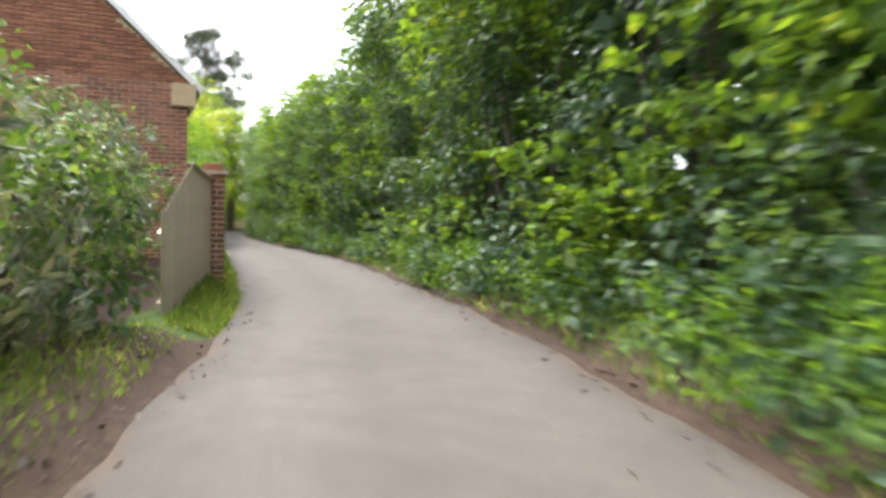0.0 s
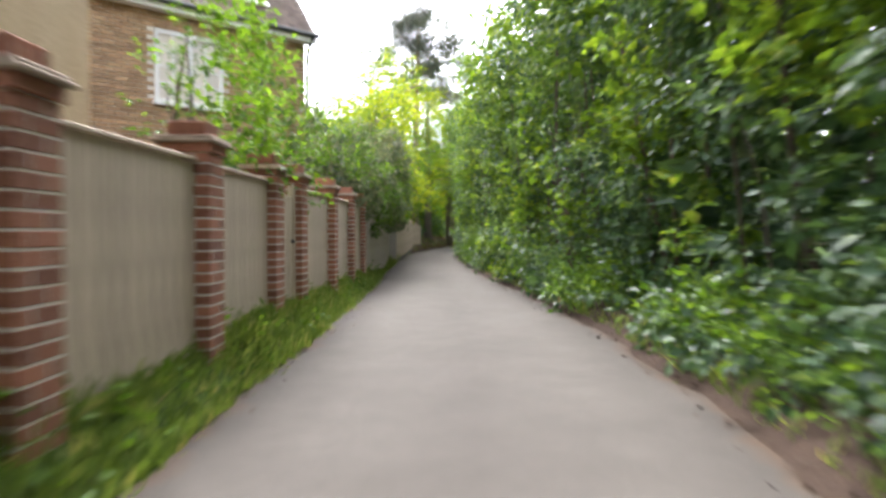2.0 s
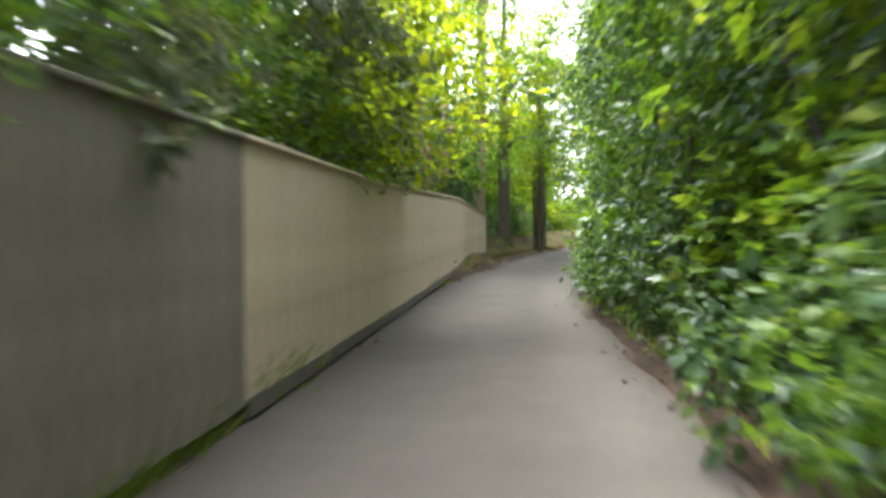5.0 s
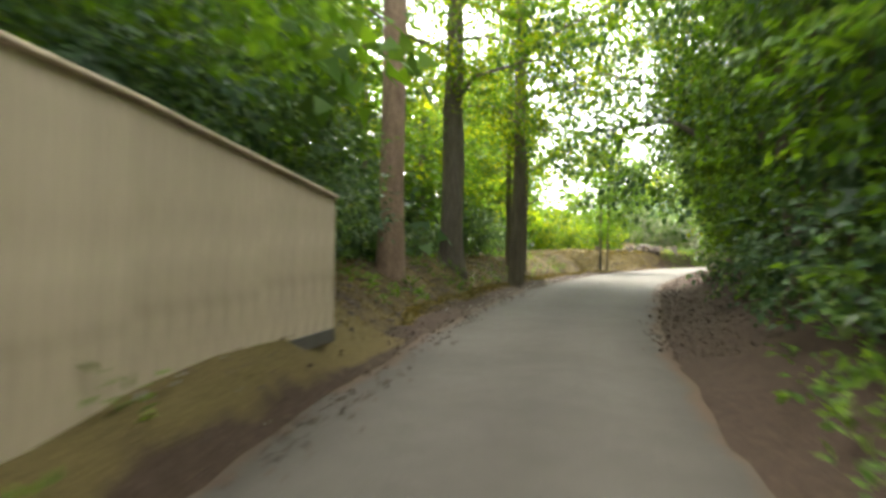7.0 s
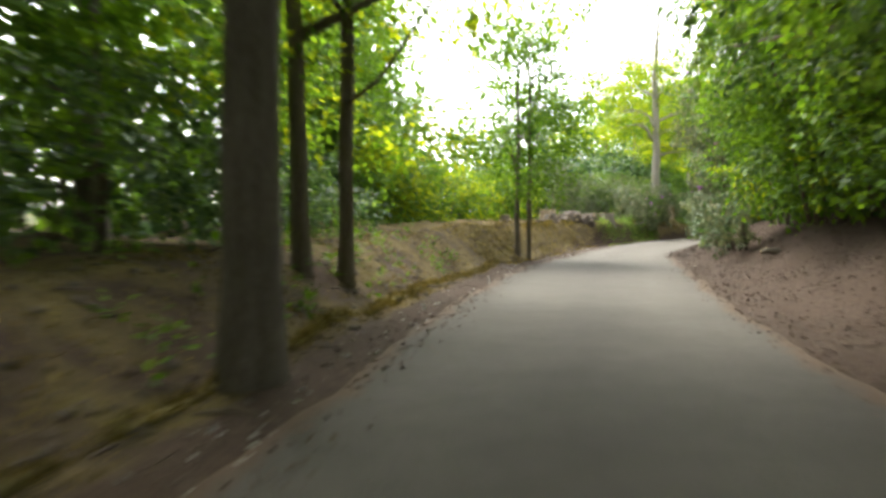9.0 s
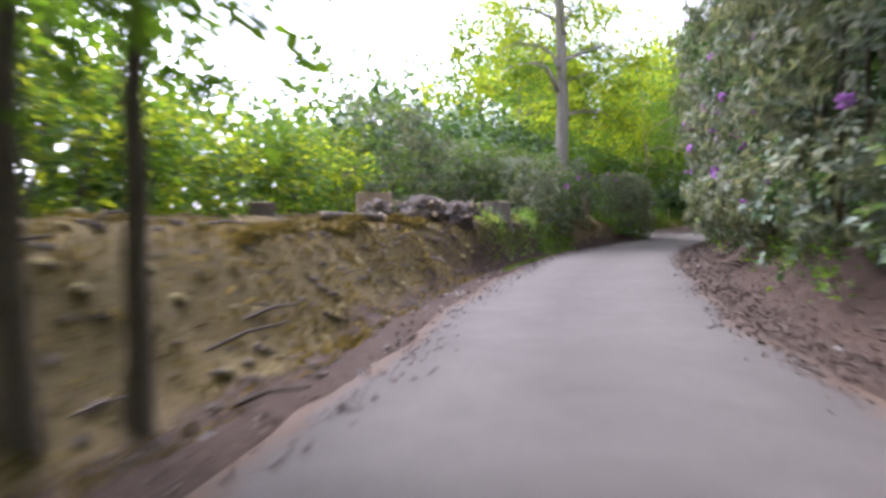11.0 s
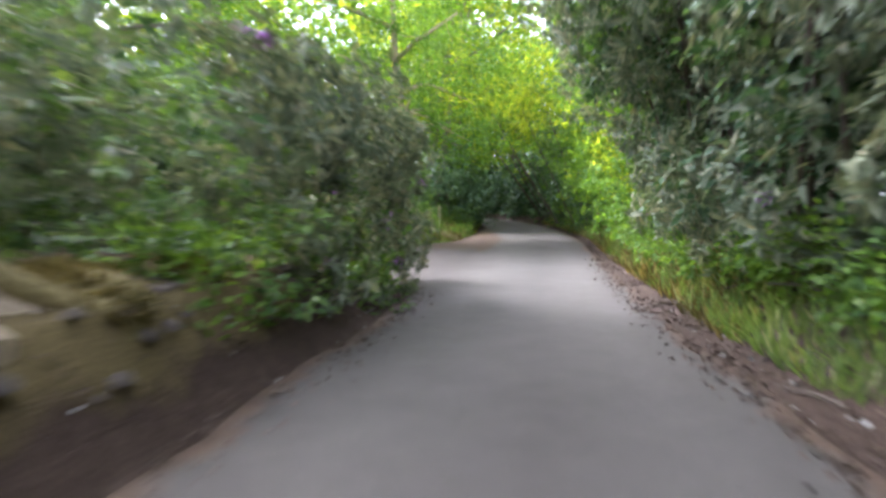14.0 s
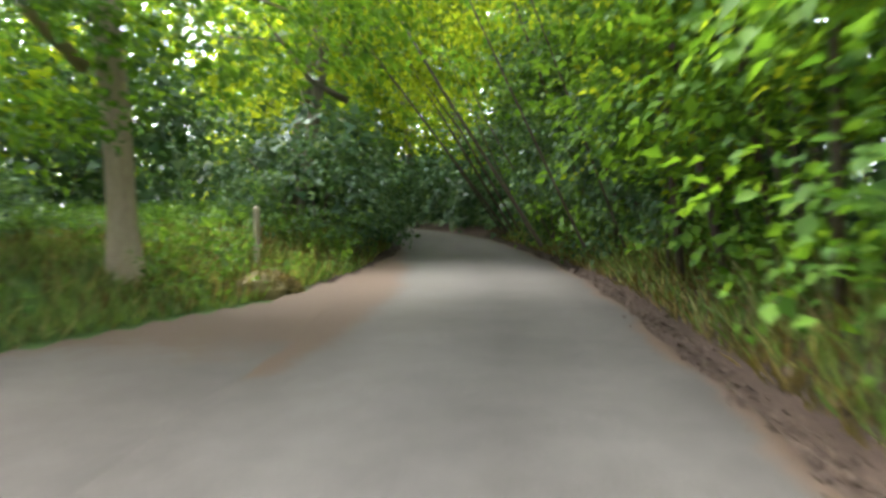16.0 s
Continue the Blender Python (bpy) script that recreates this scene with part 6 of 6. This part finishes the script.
def root_wad(x, y, r, seed):
    """Torn-up root plate: a lump of soil and wood with roots and pale splinters standing out of it."""
    pr = random.Random(seed)
    gz = ground_z(x, y)
    ob = thing("root_plate", pose(x, y, gz, 0, 0, pr.uniform(0, 360)), "torn-up root plate with brown soil and pale splinters", "stump", "torn roots on the bank")
    bm = bmesh.new()
    bmesh.ops.create_icosphere(bm, subdivisions=4, radius=1.0)
    for v in bm.verts:
        k = 1 + 0.30 * noise.noise(v.co * 1.7 + Vector((seed, 0, 0))) + 0.16 * noise.noise(v.co * 4.5 + Vector((0, seed, 0))) + 0.08 * noise.noise(v.co * 11.0)
        v.co = Vector((v.co.x * r * k, v.co.y * r * 0.75 * k, v.co.z * r * 0.78 * k + 0.05))
    part("soil", bm, M["clod"], ob, "crumbling brown soil")
    for i in range(8):
        a = 2 * math.pi * i / 8 + pr.uniform(-.25, .25)
        el, ln = pr.uniform(0.0, 0.9), r * pr.uniform(0.7, 1.3)
        d = Vector((math.cos(a) * math.cos(el), math.sin(a) * math.cos(el), math.sin(el)))
        o = Vector((d.x * r * 0.6, d.y * r * 0.45, d.z * r * 0.4))
        b1 = o + d * ln * 0.5 + Vector((pr.uniform(-.08, .08), pr.uniform(-.08, .08), pr.uniform(-.02, .08)))
        b2 = o + d * ln + Vector((pr.uniform(-.12, .12), pr.uniform(-.12, .12), -0.12))
        q = pr.uniform(0.016, 0.034)
        bm = bmesh.new()
        tube(bm, [o, b1, b2], [q, q * .75, q * .25], 7, pr, 0.12)
        part("root", bm, M["bark_tan" if i % 3 else "bark_moss"], ob, smooth=True)
    for i in range(4):
        a = pr.uniform(0, 6.28)
        o = Vector((math.cos(a) * r * .45, math.sin(a) * r * .35, r * 0.35))
        d = Vector((pr.uniform(-.6, .6), pr.uniform(-.6, .6), 1)).normalized() * pr.uniform(.22, .36)
        bm = bmesh.new()
        tube(bm, [o, o + d * .6, o + d], [0.045, 0.035, 0.008], 5, pr, 0.2)
        part("splinter", bm, M["cutwood"], ob, "pale torn wood")


root_wad(17.35, 85.75, 0.68, 3)
root_wad(17.75, 85.1, 0.46, 21)
root_wad(17.0, 84.55, 0.36, 34)
root_wad(16.3, 85.1, 0.42, 8)
root_wad(18.25, 86.05, 0.42, 12)


def turf_lip(s0, s1, seed, where=0.95, thick=0.042, tufts=2600):
    """Mossy turf that hangs over the top of the cut bank."""
    pr = random.Random(seed)
    n = int((s1 - s0) / 0.12)
    path, rad = [], []
    for i in range(n + 1):
        s = s0 + (s1 - s0) * i / n
        q = at(s, -(LEFT(s) + BANK_L(s, 1) + BANK_L(s, 3) * where + 0.10 * noise.noise(Vector((s * 0.9, seed, 0)))))
        path.append((q[0], q[1], ground_z(q[0], q[1]) + 0.02 + 0.05 * noise.noise(Vector((s * 1.3, 0, seed)))))
        rad.append(thick + 0.03 * noise.noise(Vector((s * 1.9, 3, seed))) - (0.04 if i in (0, n) else 0))
    bm = bmesh.new()
    tube(bm, path, rad, 10, pr, 0.16)
    ob = thing("turf_edge", Matrix.Identity(4), "overhanging edge of mossy turf on the cut bank", "turf", "turf edges on the bank")
    part("sod", bm, M["moss"], ob, smooth=True)
    rng = np.random.default_rng(seed)
    k = rng.integers(0, len(path), tufts)
    d = unit(rng.normal(size=(tufts, 3)) + np.array([0, 0, 0.5]))
    base = np.array(path)[k] + d * (np.array(rad)[k] * 0.95)[:, None] + rng.normal(size=(tufts, 3)) * np.array([.04, .04, 0])
    V = blades(base, unit(d + rng.normal(size=d.shape) * 0.7), unit(rng.normal(size=d.shape)), rng.uniform(0.04, 0.12, tufts), np.full(tufts, 0.012))
    quad_mesh("grass", V, M["straw"], ob)


for i, (a, b) in enumerate(((85.2, 86.4), (87.0, 88.1), (89.1, 90.3))):
    turf_lip(a, b, 900 + i, 0.9, 0.022, 1500)
for i, (a, b) in enumerate(((58.0, 62.6), (62.9, 66.8), (67.2, 71.0), (71.5, 75.4), (75.8, 79.8))):
    turf_lip(a, b, 910 + i, 0.06, 0.03, 1800)

def mound(s, off, r, h, seed):
    """Low cushion of moss over an old root plate."""
    pr = random.Random(seed)
    p = at(s, off)
    ob = thing("moss_mound", pose(p[0], p[1], ground_z(p[0], p[1]) - 0.1, 0, 0, pr.uniform(0, 360)), "low mound overgrown with ochre moss", "mound", "mossy mounds on the bank")
    bm = bmesh.new()
    bmesh.ops.create_icosphere(bm, subdivisions=4, radius=1.0)
    for v in bm.verts:
        c = v.co.copy()
        k = 1 + 0.12 * math.sin(c.x * 4 + seed) * math.sin(c.y * 3.3) + 0.05 * math.sin(c.y * 9 + c.z * 7) + 0.04 * math.sin(c.x * 17 + c.z * 13) + pr.uniform(-.025, .025)
        v.co = Vector((c.x * r * k, c.y * r * 0.8 * k, c.z * (h if c.z > 0 else 1.1) * k))
    part("cushion", bm, M["moss"], ob, smooth=True)
    rng = np.random.default_rng(seed)
    d = unit(rng.normal(size=(2600, 3)))
    d[:, 2] = np.abs(d[:, 2])
    V = blades(d * np.array([r, r * 0.8, h]) * 0.97, unit(d + rng.normal(size=d.shape) * 0.6), unit(rng.normal(size=d.shape)), rng.uniform(0.03, 0.10, 2600), np.full(2600, 0.016))
    quad_mesh("moss", V, M["straw"], ob)


mound(98.4, -2.5, 0.6, 0.2, 1)
mound(125.2, -3.1, 0.7, 0.3, 4)
mound(102.6, -2.45, 0.55, 0.28, 2)
mound(103.5, -2.15, 0.38, 0.16, 5)
mound(105.3, -2.3, 0.46, 0.24, 6)
mound(106.6, -2.5, 0.5, 0.2, 3)


def broken_stump(x, y, h, seed):
    """Tall broken trunk base: buttress roots spread over the bank, a jagged tapering top, hollows between the roots."""
    pr = random.Random(seed)
    gz = ground_z(x, y)
    ob = thing("broken_stump", pose(x, y, gz - 0.05), "tall broken stump with ochre moss on its spreading roots", "stump", "cut stumps on the bank")
    n, lobes = 40, 6
    turn = [2 * math.pi * (k + pr.uniform(-.25, .25)) / lobes for k in range(lobes)]
    bm = bmesh.new()
    rings = []
    for f in (-0.3, 0.0, 0.05, 0.1, 0.17, 0.25, 0.35, 0.47, 0.6, 0.74, 0.87, 1.0):
        g = max(0.0, f)
        ring = []
        for i in range(n):
            w = 2 * math.pi * i / n
            ridge = max(math.cos(w - t) for t in turn)
            q = 0.19 * (1 - 0.35 * g) + 0.42 * math.exp(-g * 6.5) * max(0.0, ridge) ** 7 + 0.06 * math.exp(-g * 4) + 0.025 * noise.noise(Vector((math.cos(w) * 3, math.sin(w) * 3, g * 5)))
            z = h * f if f >= 0 else -0.7
            if f > 0.7:
                z += h * 0.22 * (f - 0.7) / 0.3 * noise.noise(Vector((math.cos(w) * 2.2, math.sin(w) * 2.2, seed)))
            ring.append(bm.verts.new((math.cos(w) * q, math.sin(w) * q, z)))
        rings.append(ring)
    for a, b in zip(rings, rings[1:]):
        for i in range(n):
            bm.faces.new((a[i], a[(i + 1) % n], b[(i + 1) % n], b[i]))
    bm.faces.new(rings[-1])
    part("trunk", bm, M["bark_tan"], ob, "tan rotting wood")
    for k, t in enumerate(turn):
        bm = bmesh.new()
        pts = []
        for d, z in ((0.16, 0.30), (0.28, 0.20), (0.44, 0.10), (0.62, 0.02), (0.82, -0.10)):
            px_, py_ = math.cos(t + 0.25 * d * math.sin(k)) * d, math.sin(t + 0.25 * d * math.sin(k)) * d
            pts.append((px_, py_, ground_z(x + px_, y + py_) - gz + 0.05 + z))
        tube(bm, pts, [0.10, 0.095, 0.08, 0.06, 0.03], 9, pr, 0.12)
        part("root", bm, M["moss"], ob, "root covered with ochre moss", True)
    rng = np.random.default_rng(seed)
    m = 5000
    w, g = rng.uniform(0, 6.283, m), rng.random(m) ** 1.6
    ridge = np.max([np.cos(w - t) for t in turn], 0)
    q = 0.2 * (1 - 0.35 * g) + 0.42 * np.exp(-g * 6.5) * np.clip(ridge, 0, 1) ** 7 + 0.06 * np.exp(-g * 4)
    keep = wave(w * 2, g * 6, 1.4, seed) > -0.1
    base = np.stack([np.cos(w) * q, np.sin(w) * q, g * h], -1)[keep]
    d = unit(base * np.array([1, 1, 0.0]) + rng.normal(size=base.shape) * 0.12 + np.array([0, 0, -0.08]))
    quad_mesh("moss", blades(base, d, unit(rng.normal(size=d.shape)), rng.uniform(0.02, 0.06, len(d)), np.full(len(d), 0.014)), M["straw"], ob)


broken_stump(26.4, 94.95, 1.1, 7)
for i, (s, o, tl, r, ln) in enumerate(((91.0, -2.6, -15, 0.05, 0.7), (88.2, -2.7, 10, 0.06, 0.8), (93.2, -2.6, 25, 0.05, 0.6))):
    p = at(s, o)
    log(p[0], p[1], ground_z(p[0], p[1]) + r * 0.8, 20 + i * 47, tl * 0.3, r, ln, 20 + i, "short cut log lying on the bare bank", "logs on the bank")
for i in range(3):
    p = np.array([15.5, 70.0, 0]) + np.array([0.1 * (i % 3) + 0.03 * i, 0.22 * (i % 3), 0])
    log(p[0], p[1], ground_z(p[0], p[1]) + 0.04, 62 + 25 * i, 0, 0.04, 0.5, 40 + i, "short log with a pale sawn end on the leafy bank", "stacked logs")
log(22.05, 82.0, ground_z(22.05, 82.0) + 0.07, -58, 4, 0.055, 1.9, 50, "pale barkless fallen branch under the rhododendron")


def post(x, y, h, w, label, mat):
    gz = ground_z(x, y)
    ob = thing("post", pose(x, y, gz - 0.1, 1.5, -1.0, 20), label, "post")
    part("shaft", soft_box(-w / 2, -w / 2, 0, w / 2, w / 2, h + 0.1, w * 0.12), M[mat], ob)
    bm = bmesh.new()
    bmesh.ops.create_cone(bm, cap_ends=True, segments=4, radius1=w * 0.72, radius2=w * 0.1, depth=w * 0.4, matrix=Matrix.Translation((0, 0, h + 0.1 + w * 0.2)) @ Matrix.Rotation(math.pi / 4, 4, "Z"))
    part("top", bm, M[mat], ob)


post(41.6, 109.9, 0.85, 0.07, "slim grey post on the grassy verge", "board")


# ---- grass, plants, fallen leaves, stones ----
def scatter(s0, s1, n, side, d0, d1, rng, power=1.0):
    s = rng.uniform(s0, s1, n)
    e = (LEFT if side < 0 else RIGHT)(s)
    o = side * (e + d0 + (d1 - d0) * rng.random(n) ** power)
    p = at(s, o)
    p = p[side_road(s, o) < 0.35]
    p[:, 2] = height(p[:, 0], p[:, 1])
    return p


def grass_strip(name, label, s0, s1, n, side, d0, d1, h, seed, mat="grass"):
    rng = np.random.default_rng(seed)
    p = scatter(s0, s1, n, side, d0, d1, rng)
    n = len(p)
    k = wave(p[:, 0], p[:, 1], 2.3, seed) * 0.5 + 0.5
    lean = unit(np.stack([rng.normal(size=n) * .45, rng.normal(size=n) * .45, np.ones(n)], -1))
    nr = unit(np.stack([rng.normal(size=n), rng.normal(size=n), np.full(n, .3)], -1))
    hh = h * rng.uniform(0.4, 1.2, n) * (0.5 + 0.7 * k)
    tagged(quad_mesh(name, blades(p - np.array([0, 0, 0.02]), lean, nr, hh, np.full(n, 0.013) + 0.012 * rng.random(n)), M[mat]), label, "grass", kind="stuff")


grass_strip("verge_grass", "long fresh grass on the verge below the fence", 6.3, 48, 24000, -1, -0.03, 0.45, 0.16, 1)
grass_strip("bank_grass", "tufts of grass on the bank by the stump", 92.0, 99.0, 15000, -1, 0.06, 1.0, 0.07, 2)
grass_strip("junction_grass", "grass and weeds on the verge beyond the side road", 116, 134, 30000, -1, 0.3, 6.0, 0.30, 3)
grass_strip("junction_straw", "dead grass stalks among the verge weeds", 116, 134, 9000, -1, 0.3, 5.0, 0.42, 27, "straw")
grass_strip("bank_straw", "short ochre moss and dead grass on the bank", 80, 99, 20000, -1, 0.3, 2.4, 0.10, 5, "straw")
grass_strip("woodland_straw", "thin ochre moss and dead grass on the shaded bank", 54, 80, 16000, -1, 0.5, 2.8, 0.07, 6, "straw")
grass_strip("right_bank_grass", "long pale grass on the bank below the hedge", 106, 136, 13000, 1, 0.3, 1.3, 0.32, 7)
grass_strip("right_bank_straw", "dead grass on the bank below the hedge", 108, 136, 14000, 1, 0.26, 1.4, 0.32, 8, "straw")
grass_strip("fence_grass", "fresh grass at the foot of the fence", 8, 47, 24000, -1, -0.04, 0.6, 0.13, 9)
grass_strip("boundary_grass", "long fresh grass growing up against the fence boards", 33, 46.0, 13000, -1, -0.02, 0.30, 0.34, 11)
grass_strip("slope_grass", "fresh green grass on the slope beside the stump", 96.3, 100.3, 5000, -1, 0.12, 0.6, 0.13, 13)
grass_strip("start_grass", "thin grass below the evergreen shrub", -3, 6.4, 7000, -1, 0.2, 2.4, 0.12, 10)
grass_strip("hedge_grass", "sparse grass under the hedge", 0, 50, 7000, 1, 0.15, 0.9, 0.22, 4)


def herb_patch(name, label, s0, s1, n, side, d0, d1, seed, lift=0.12, sp="herb"):
    rng = np.random.default_rng(seed)
    p = scatter(s0, s1, n, side, d0, d1, rng)
    p = p[wave(p[:, 0], p[:, 1], 1.9, seed) > -0.25]
    p[:, 2] += rng.uniform(0.03, lift, len(p))
    out = unit(np.stack([rng.normal(size=len(p)) * .6, rng.normal(size=len(p)) * .6, np.ones(len(p))], -1))
    tagged(quad_mesh(name, spray(p, out, sp, rng), M[SPECIES[sp][6]]), label, "low plants", kind="stuff")


herb_patch("verge_weeds", "weeds among the verge grass", 9, 52, 130, -1, 0.05, 0.5, 11)
herb_patch("bank_weeds", "patches of weeds on the woodland bank", 54, 78, 320, -1, 0.9, 3.0, 12)
herb_patch("stump_weeds", "green weeds round the stumps", 92.5, 99.5, 130, -1, 0.15, 1.0, 13, 0.1)
herb_patch("rhododendron_weeds", "green weeds on the bank below the rhododendrons", 97.5, 101.8, 120, -1, 0.25, 1.1, 17, 0.25)
herb_patch("corner_weeds", "green weeds on the bank before the side road", 105.8, 112.5, 200, -1, 0.2, 1.0, 18, 0.3)
herb_patch("junction_weeds", "green weeds beyond the side road", 115, 136, 3600, -1, 0.3, 7.0, 14, 0.5)
herb_patch("hedge_weeds", "weeds below the hedge", 0, 54, 900, 1, 0.3, 1.0, 15, 0.3)
herb_patch("bank_foot_weeds", "weeds at the foot of the bank", 86, 130, 500, 1, 0.7, 1.5, 16, 0.25)


def litter(name, label, s0, s1, n, side, d0, d1, seed, power=1.6):
    rng = np.random.default_rng(seed)
    p = scatter(s0, s1, n, side, d0, d1, rng, power)
    p[:, :2] += rng.normal(size=(len(p), 2)) * np.array([0.11, 0.11]) * (0.4 + rng.random((len(p), 1)))
    p = p[wave(p[:, 0], p[:, 1], 2.7, seed) + rng.normal(size=len(p)) * 0.5 > -0.45]
    n = len(p)
    p[:, 2] = np.maximum(height(p[:, 0], p[:, 1]), 0.0) + 0.012
    ax = unit(np.stack([rng.normal(size=n), rng.normal(size=n), rng.normal(size=n) * .25], -1))
    nr = unit(np.stack([rng.normal(size=n) * .3, rng.normal(size=n) * .3, np.ones(n)], -1))
    tagged(quad_mesh(name, blades(p, ax, nr, rng.uniform(0.03, 0.075, n), rng.uniform(0.02, 0.045, n)), M["litter"]), label, "fallen leaves", kind="stuff")


litter("fallen_leaves", "brown fallen leaves along the lane's edge", 52, 113, 9000, -1, -0.25, 1.4, 21)
litter("bank_leaves", "thick brown fallen leaves on the bank", 56, 86, 24000, 1, -0.1, 4.0, 22, 1.0)
litter("edge_leaves", "brown fallen leaves below the rhododendrons", 84, 137, 20000, 1, -0.12, 0.8, 23)
litter("lane_leaves", "a few dead leaves by the hedge", -4, 52, 2500, 1, -0.1, 0.7, 24)
litter("shrub_leaves", "dead leaves below the evergreen shrub", -3, 6.4, 900, -1, 0.0, 2.2, 26, 1.0)
litter("junction_leaves", "brown fallen leaves along the edge of the weedy verge", 118, 135, 3500, -1, -0.1, 1.3, 28)
litter("verge_leaves", "a few dead leaves by the fence", -4, 54, 900, -1, -0.12, 0.25, 25)


def stones(name, label, s0, s1, n, side, seed):
    rng = np.random.default_rng(seed)
    p = scatter(s0, s1, n, side, -0.12, 0.45, rng)
    V, F = [], []
    for q in p:
        r = rng.uniform(0.008, 0.028)
        k = len(V)
        for d in ((1, 0, 0), (0, 1, 0), (-1, 0, 0), (0, -1, 0), (0, 0, 0.8)):
            V.append(tuple(q + (np.array(d) + rng.normal(size=3) * .25) * r))
        F += [(k, k + 1, k + 4), (k + 1, k + 2, k + 4), (k + 2, k + 3, k + 4), (k + 3, k, k + 4)]
    tagged(link_mesh(name, V, F, M["stone"]), label, "stones", kind="stuff")


stones("verge_stones", "small pale stones at the lane's edge", -3, 54, 260, -1, 31)
stones("bank_stones", "small pale stones below the bank", 60, 110, 380, -1, 32)
stones("right_stones", "small pale stones below the bank", 80, 112, 220, 1, 33)


def debris(name, label, s0, s1, n, side, d0, d1, seed):
    """Broken twigs and root ends lying about."""
    pr = random.Random(seed)
    rng = np.random.default_rng(seed)
    p = scatter(s0, s1, n, side, d0, d1, rng)
    bm = bmesh.new()
    for q in p:
        a, ln, r = pr.uniform(0, 6.28), pr.uniform(0.12, 0.55), pr.uniform(0.006, 0.022)
        d = Vector((math.cos(a), math.sin(a), pr.uniform(-.15, .35))) * ln
        o = Vector(q)
        tube(bm, [o, o + d * .5 + Vector((0, 0, 0.03)), o + d], [r, r * .8, r * .4], 5)
    tagged(part(name, bm, M["cutwood"] if "pale" in label else M["twig"]), label, "debris", kind="stuff")


debris("bank_twigs", "broken twigs and roots on the bare bank", 82, 98, 110, -1, 0.3, 2.6, 41)
debris("pale_splinters", "pale splinters of cut wood on the bare bank", 86, 96, 22, -1, 1.0, 2.8, 42)
debris("bank_foot_twigs", "fallen twigs below the rhododendrons", 84, 120, 120, 1, 0.2, 1.3, 43)
debris("woodland_twigs", "fallen twigs on the mossy bank", 56, 82, 120, -1, 0.3, 3.0, 44)


def clods(name, label, s0, s1, n, side, d0, d1, size, seed, material):
    """Lumps of soil and moss half sunk in the bank."""
    rng = np.random.default_rng(seed)
    p = scatter(s0, s1, n, side, d0, d1, rng)
    V, F = [], []
    for q in p:
        r = size * rng.uniform(0.35, 1.0)
        k = len(V)
        for ring, zz in ((1.0, -0.25), (0.85, 0.28), (0.4, 0.5)):
            for j in range(7):
                w = 2 * math.pi * j / 7
                V.append(tuple(q + np.array([math.cos(w) * ring, math.sin(w) * ring, zz]) * r + rng.normal(size=3) * r * 0.13))
        for a in (0, 7):
            F += [(k + a + j, k + a + (j + 1) % 7, k + a + 7 + (j + 1) % 7, k + a + 7 + j) for j in range(7)]
        F.append(tuple(k + 14 + j for j in range(7)))
    ob = tagged(link_mesh(name, V, F, M[material]), label, "soil", kind="stuff")
    ob.data.polygons.foreach_set("use_smooth", [True] * len(F))


clods("soil_clods", "dark crumbling soil on the bare bank", 80, 98, 600, -1, 0.25, 2.0, 0.055, 51, "clod")
clods("moss_cushions", "ochre moss cushions on the bank's edge", 80, 98, 200, -1, 0.5, 2.4, 0.07, 52, "moss")
clods("bank_clods", "dark soil lumps on the shaded bank", 54, 80, 420, -1, 0.5, 2.6, 0.06, 53, "clod")
clods("rhododendron_clods", "soil and moss below the rhododendrons", 98, 113, 300, -1, 0.25, 1.4, 0.08, 54, "clod")
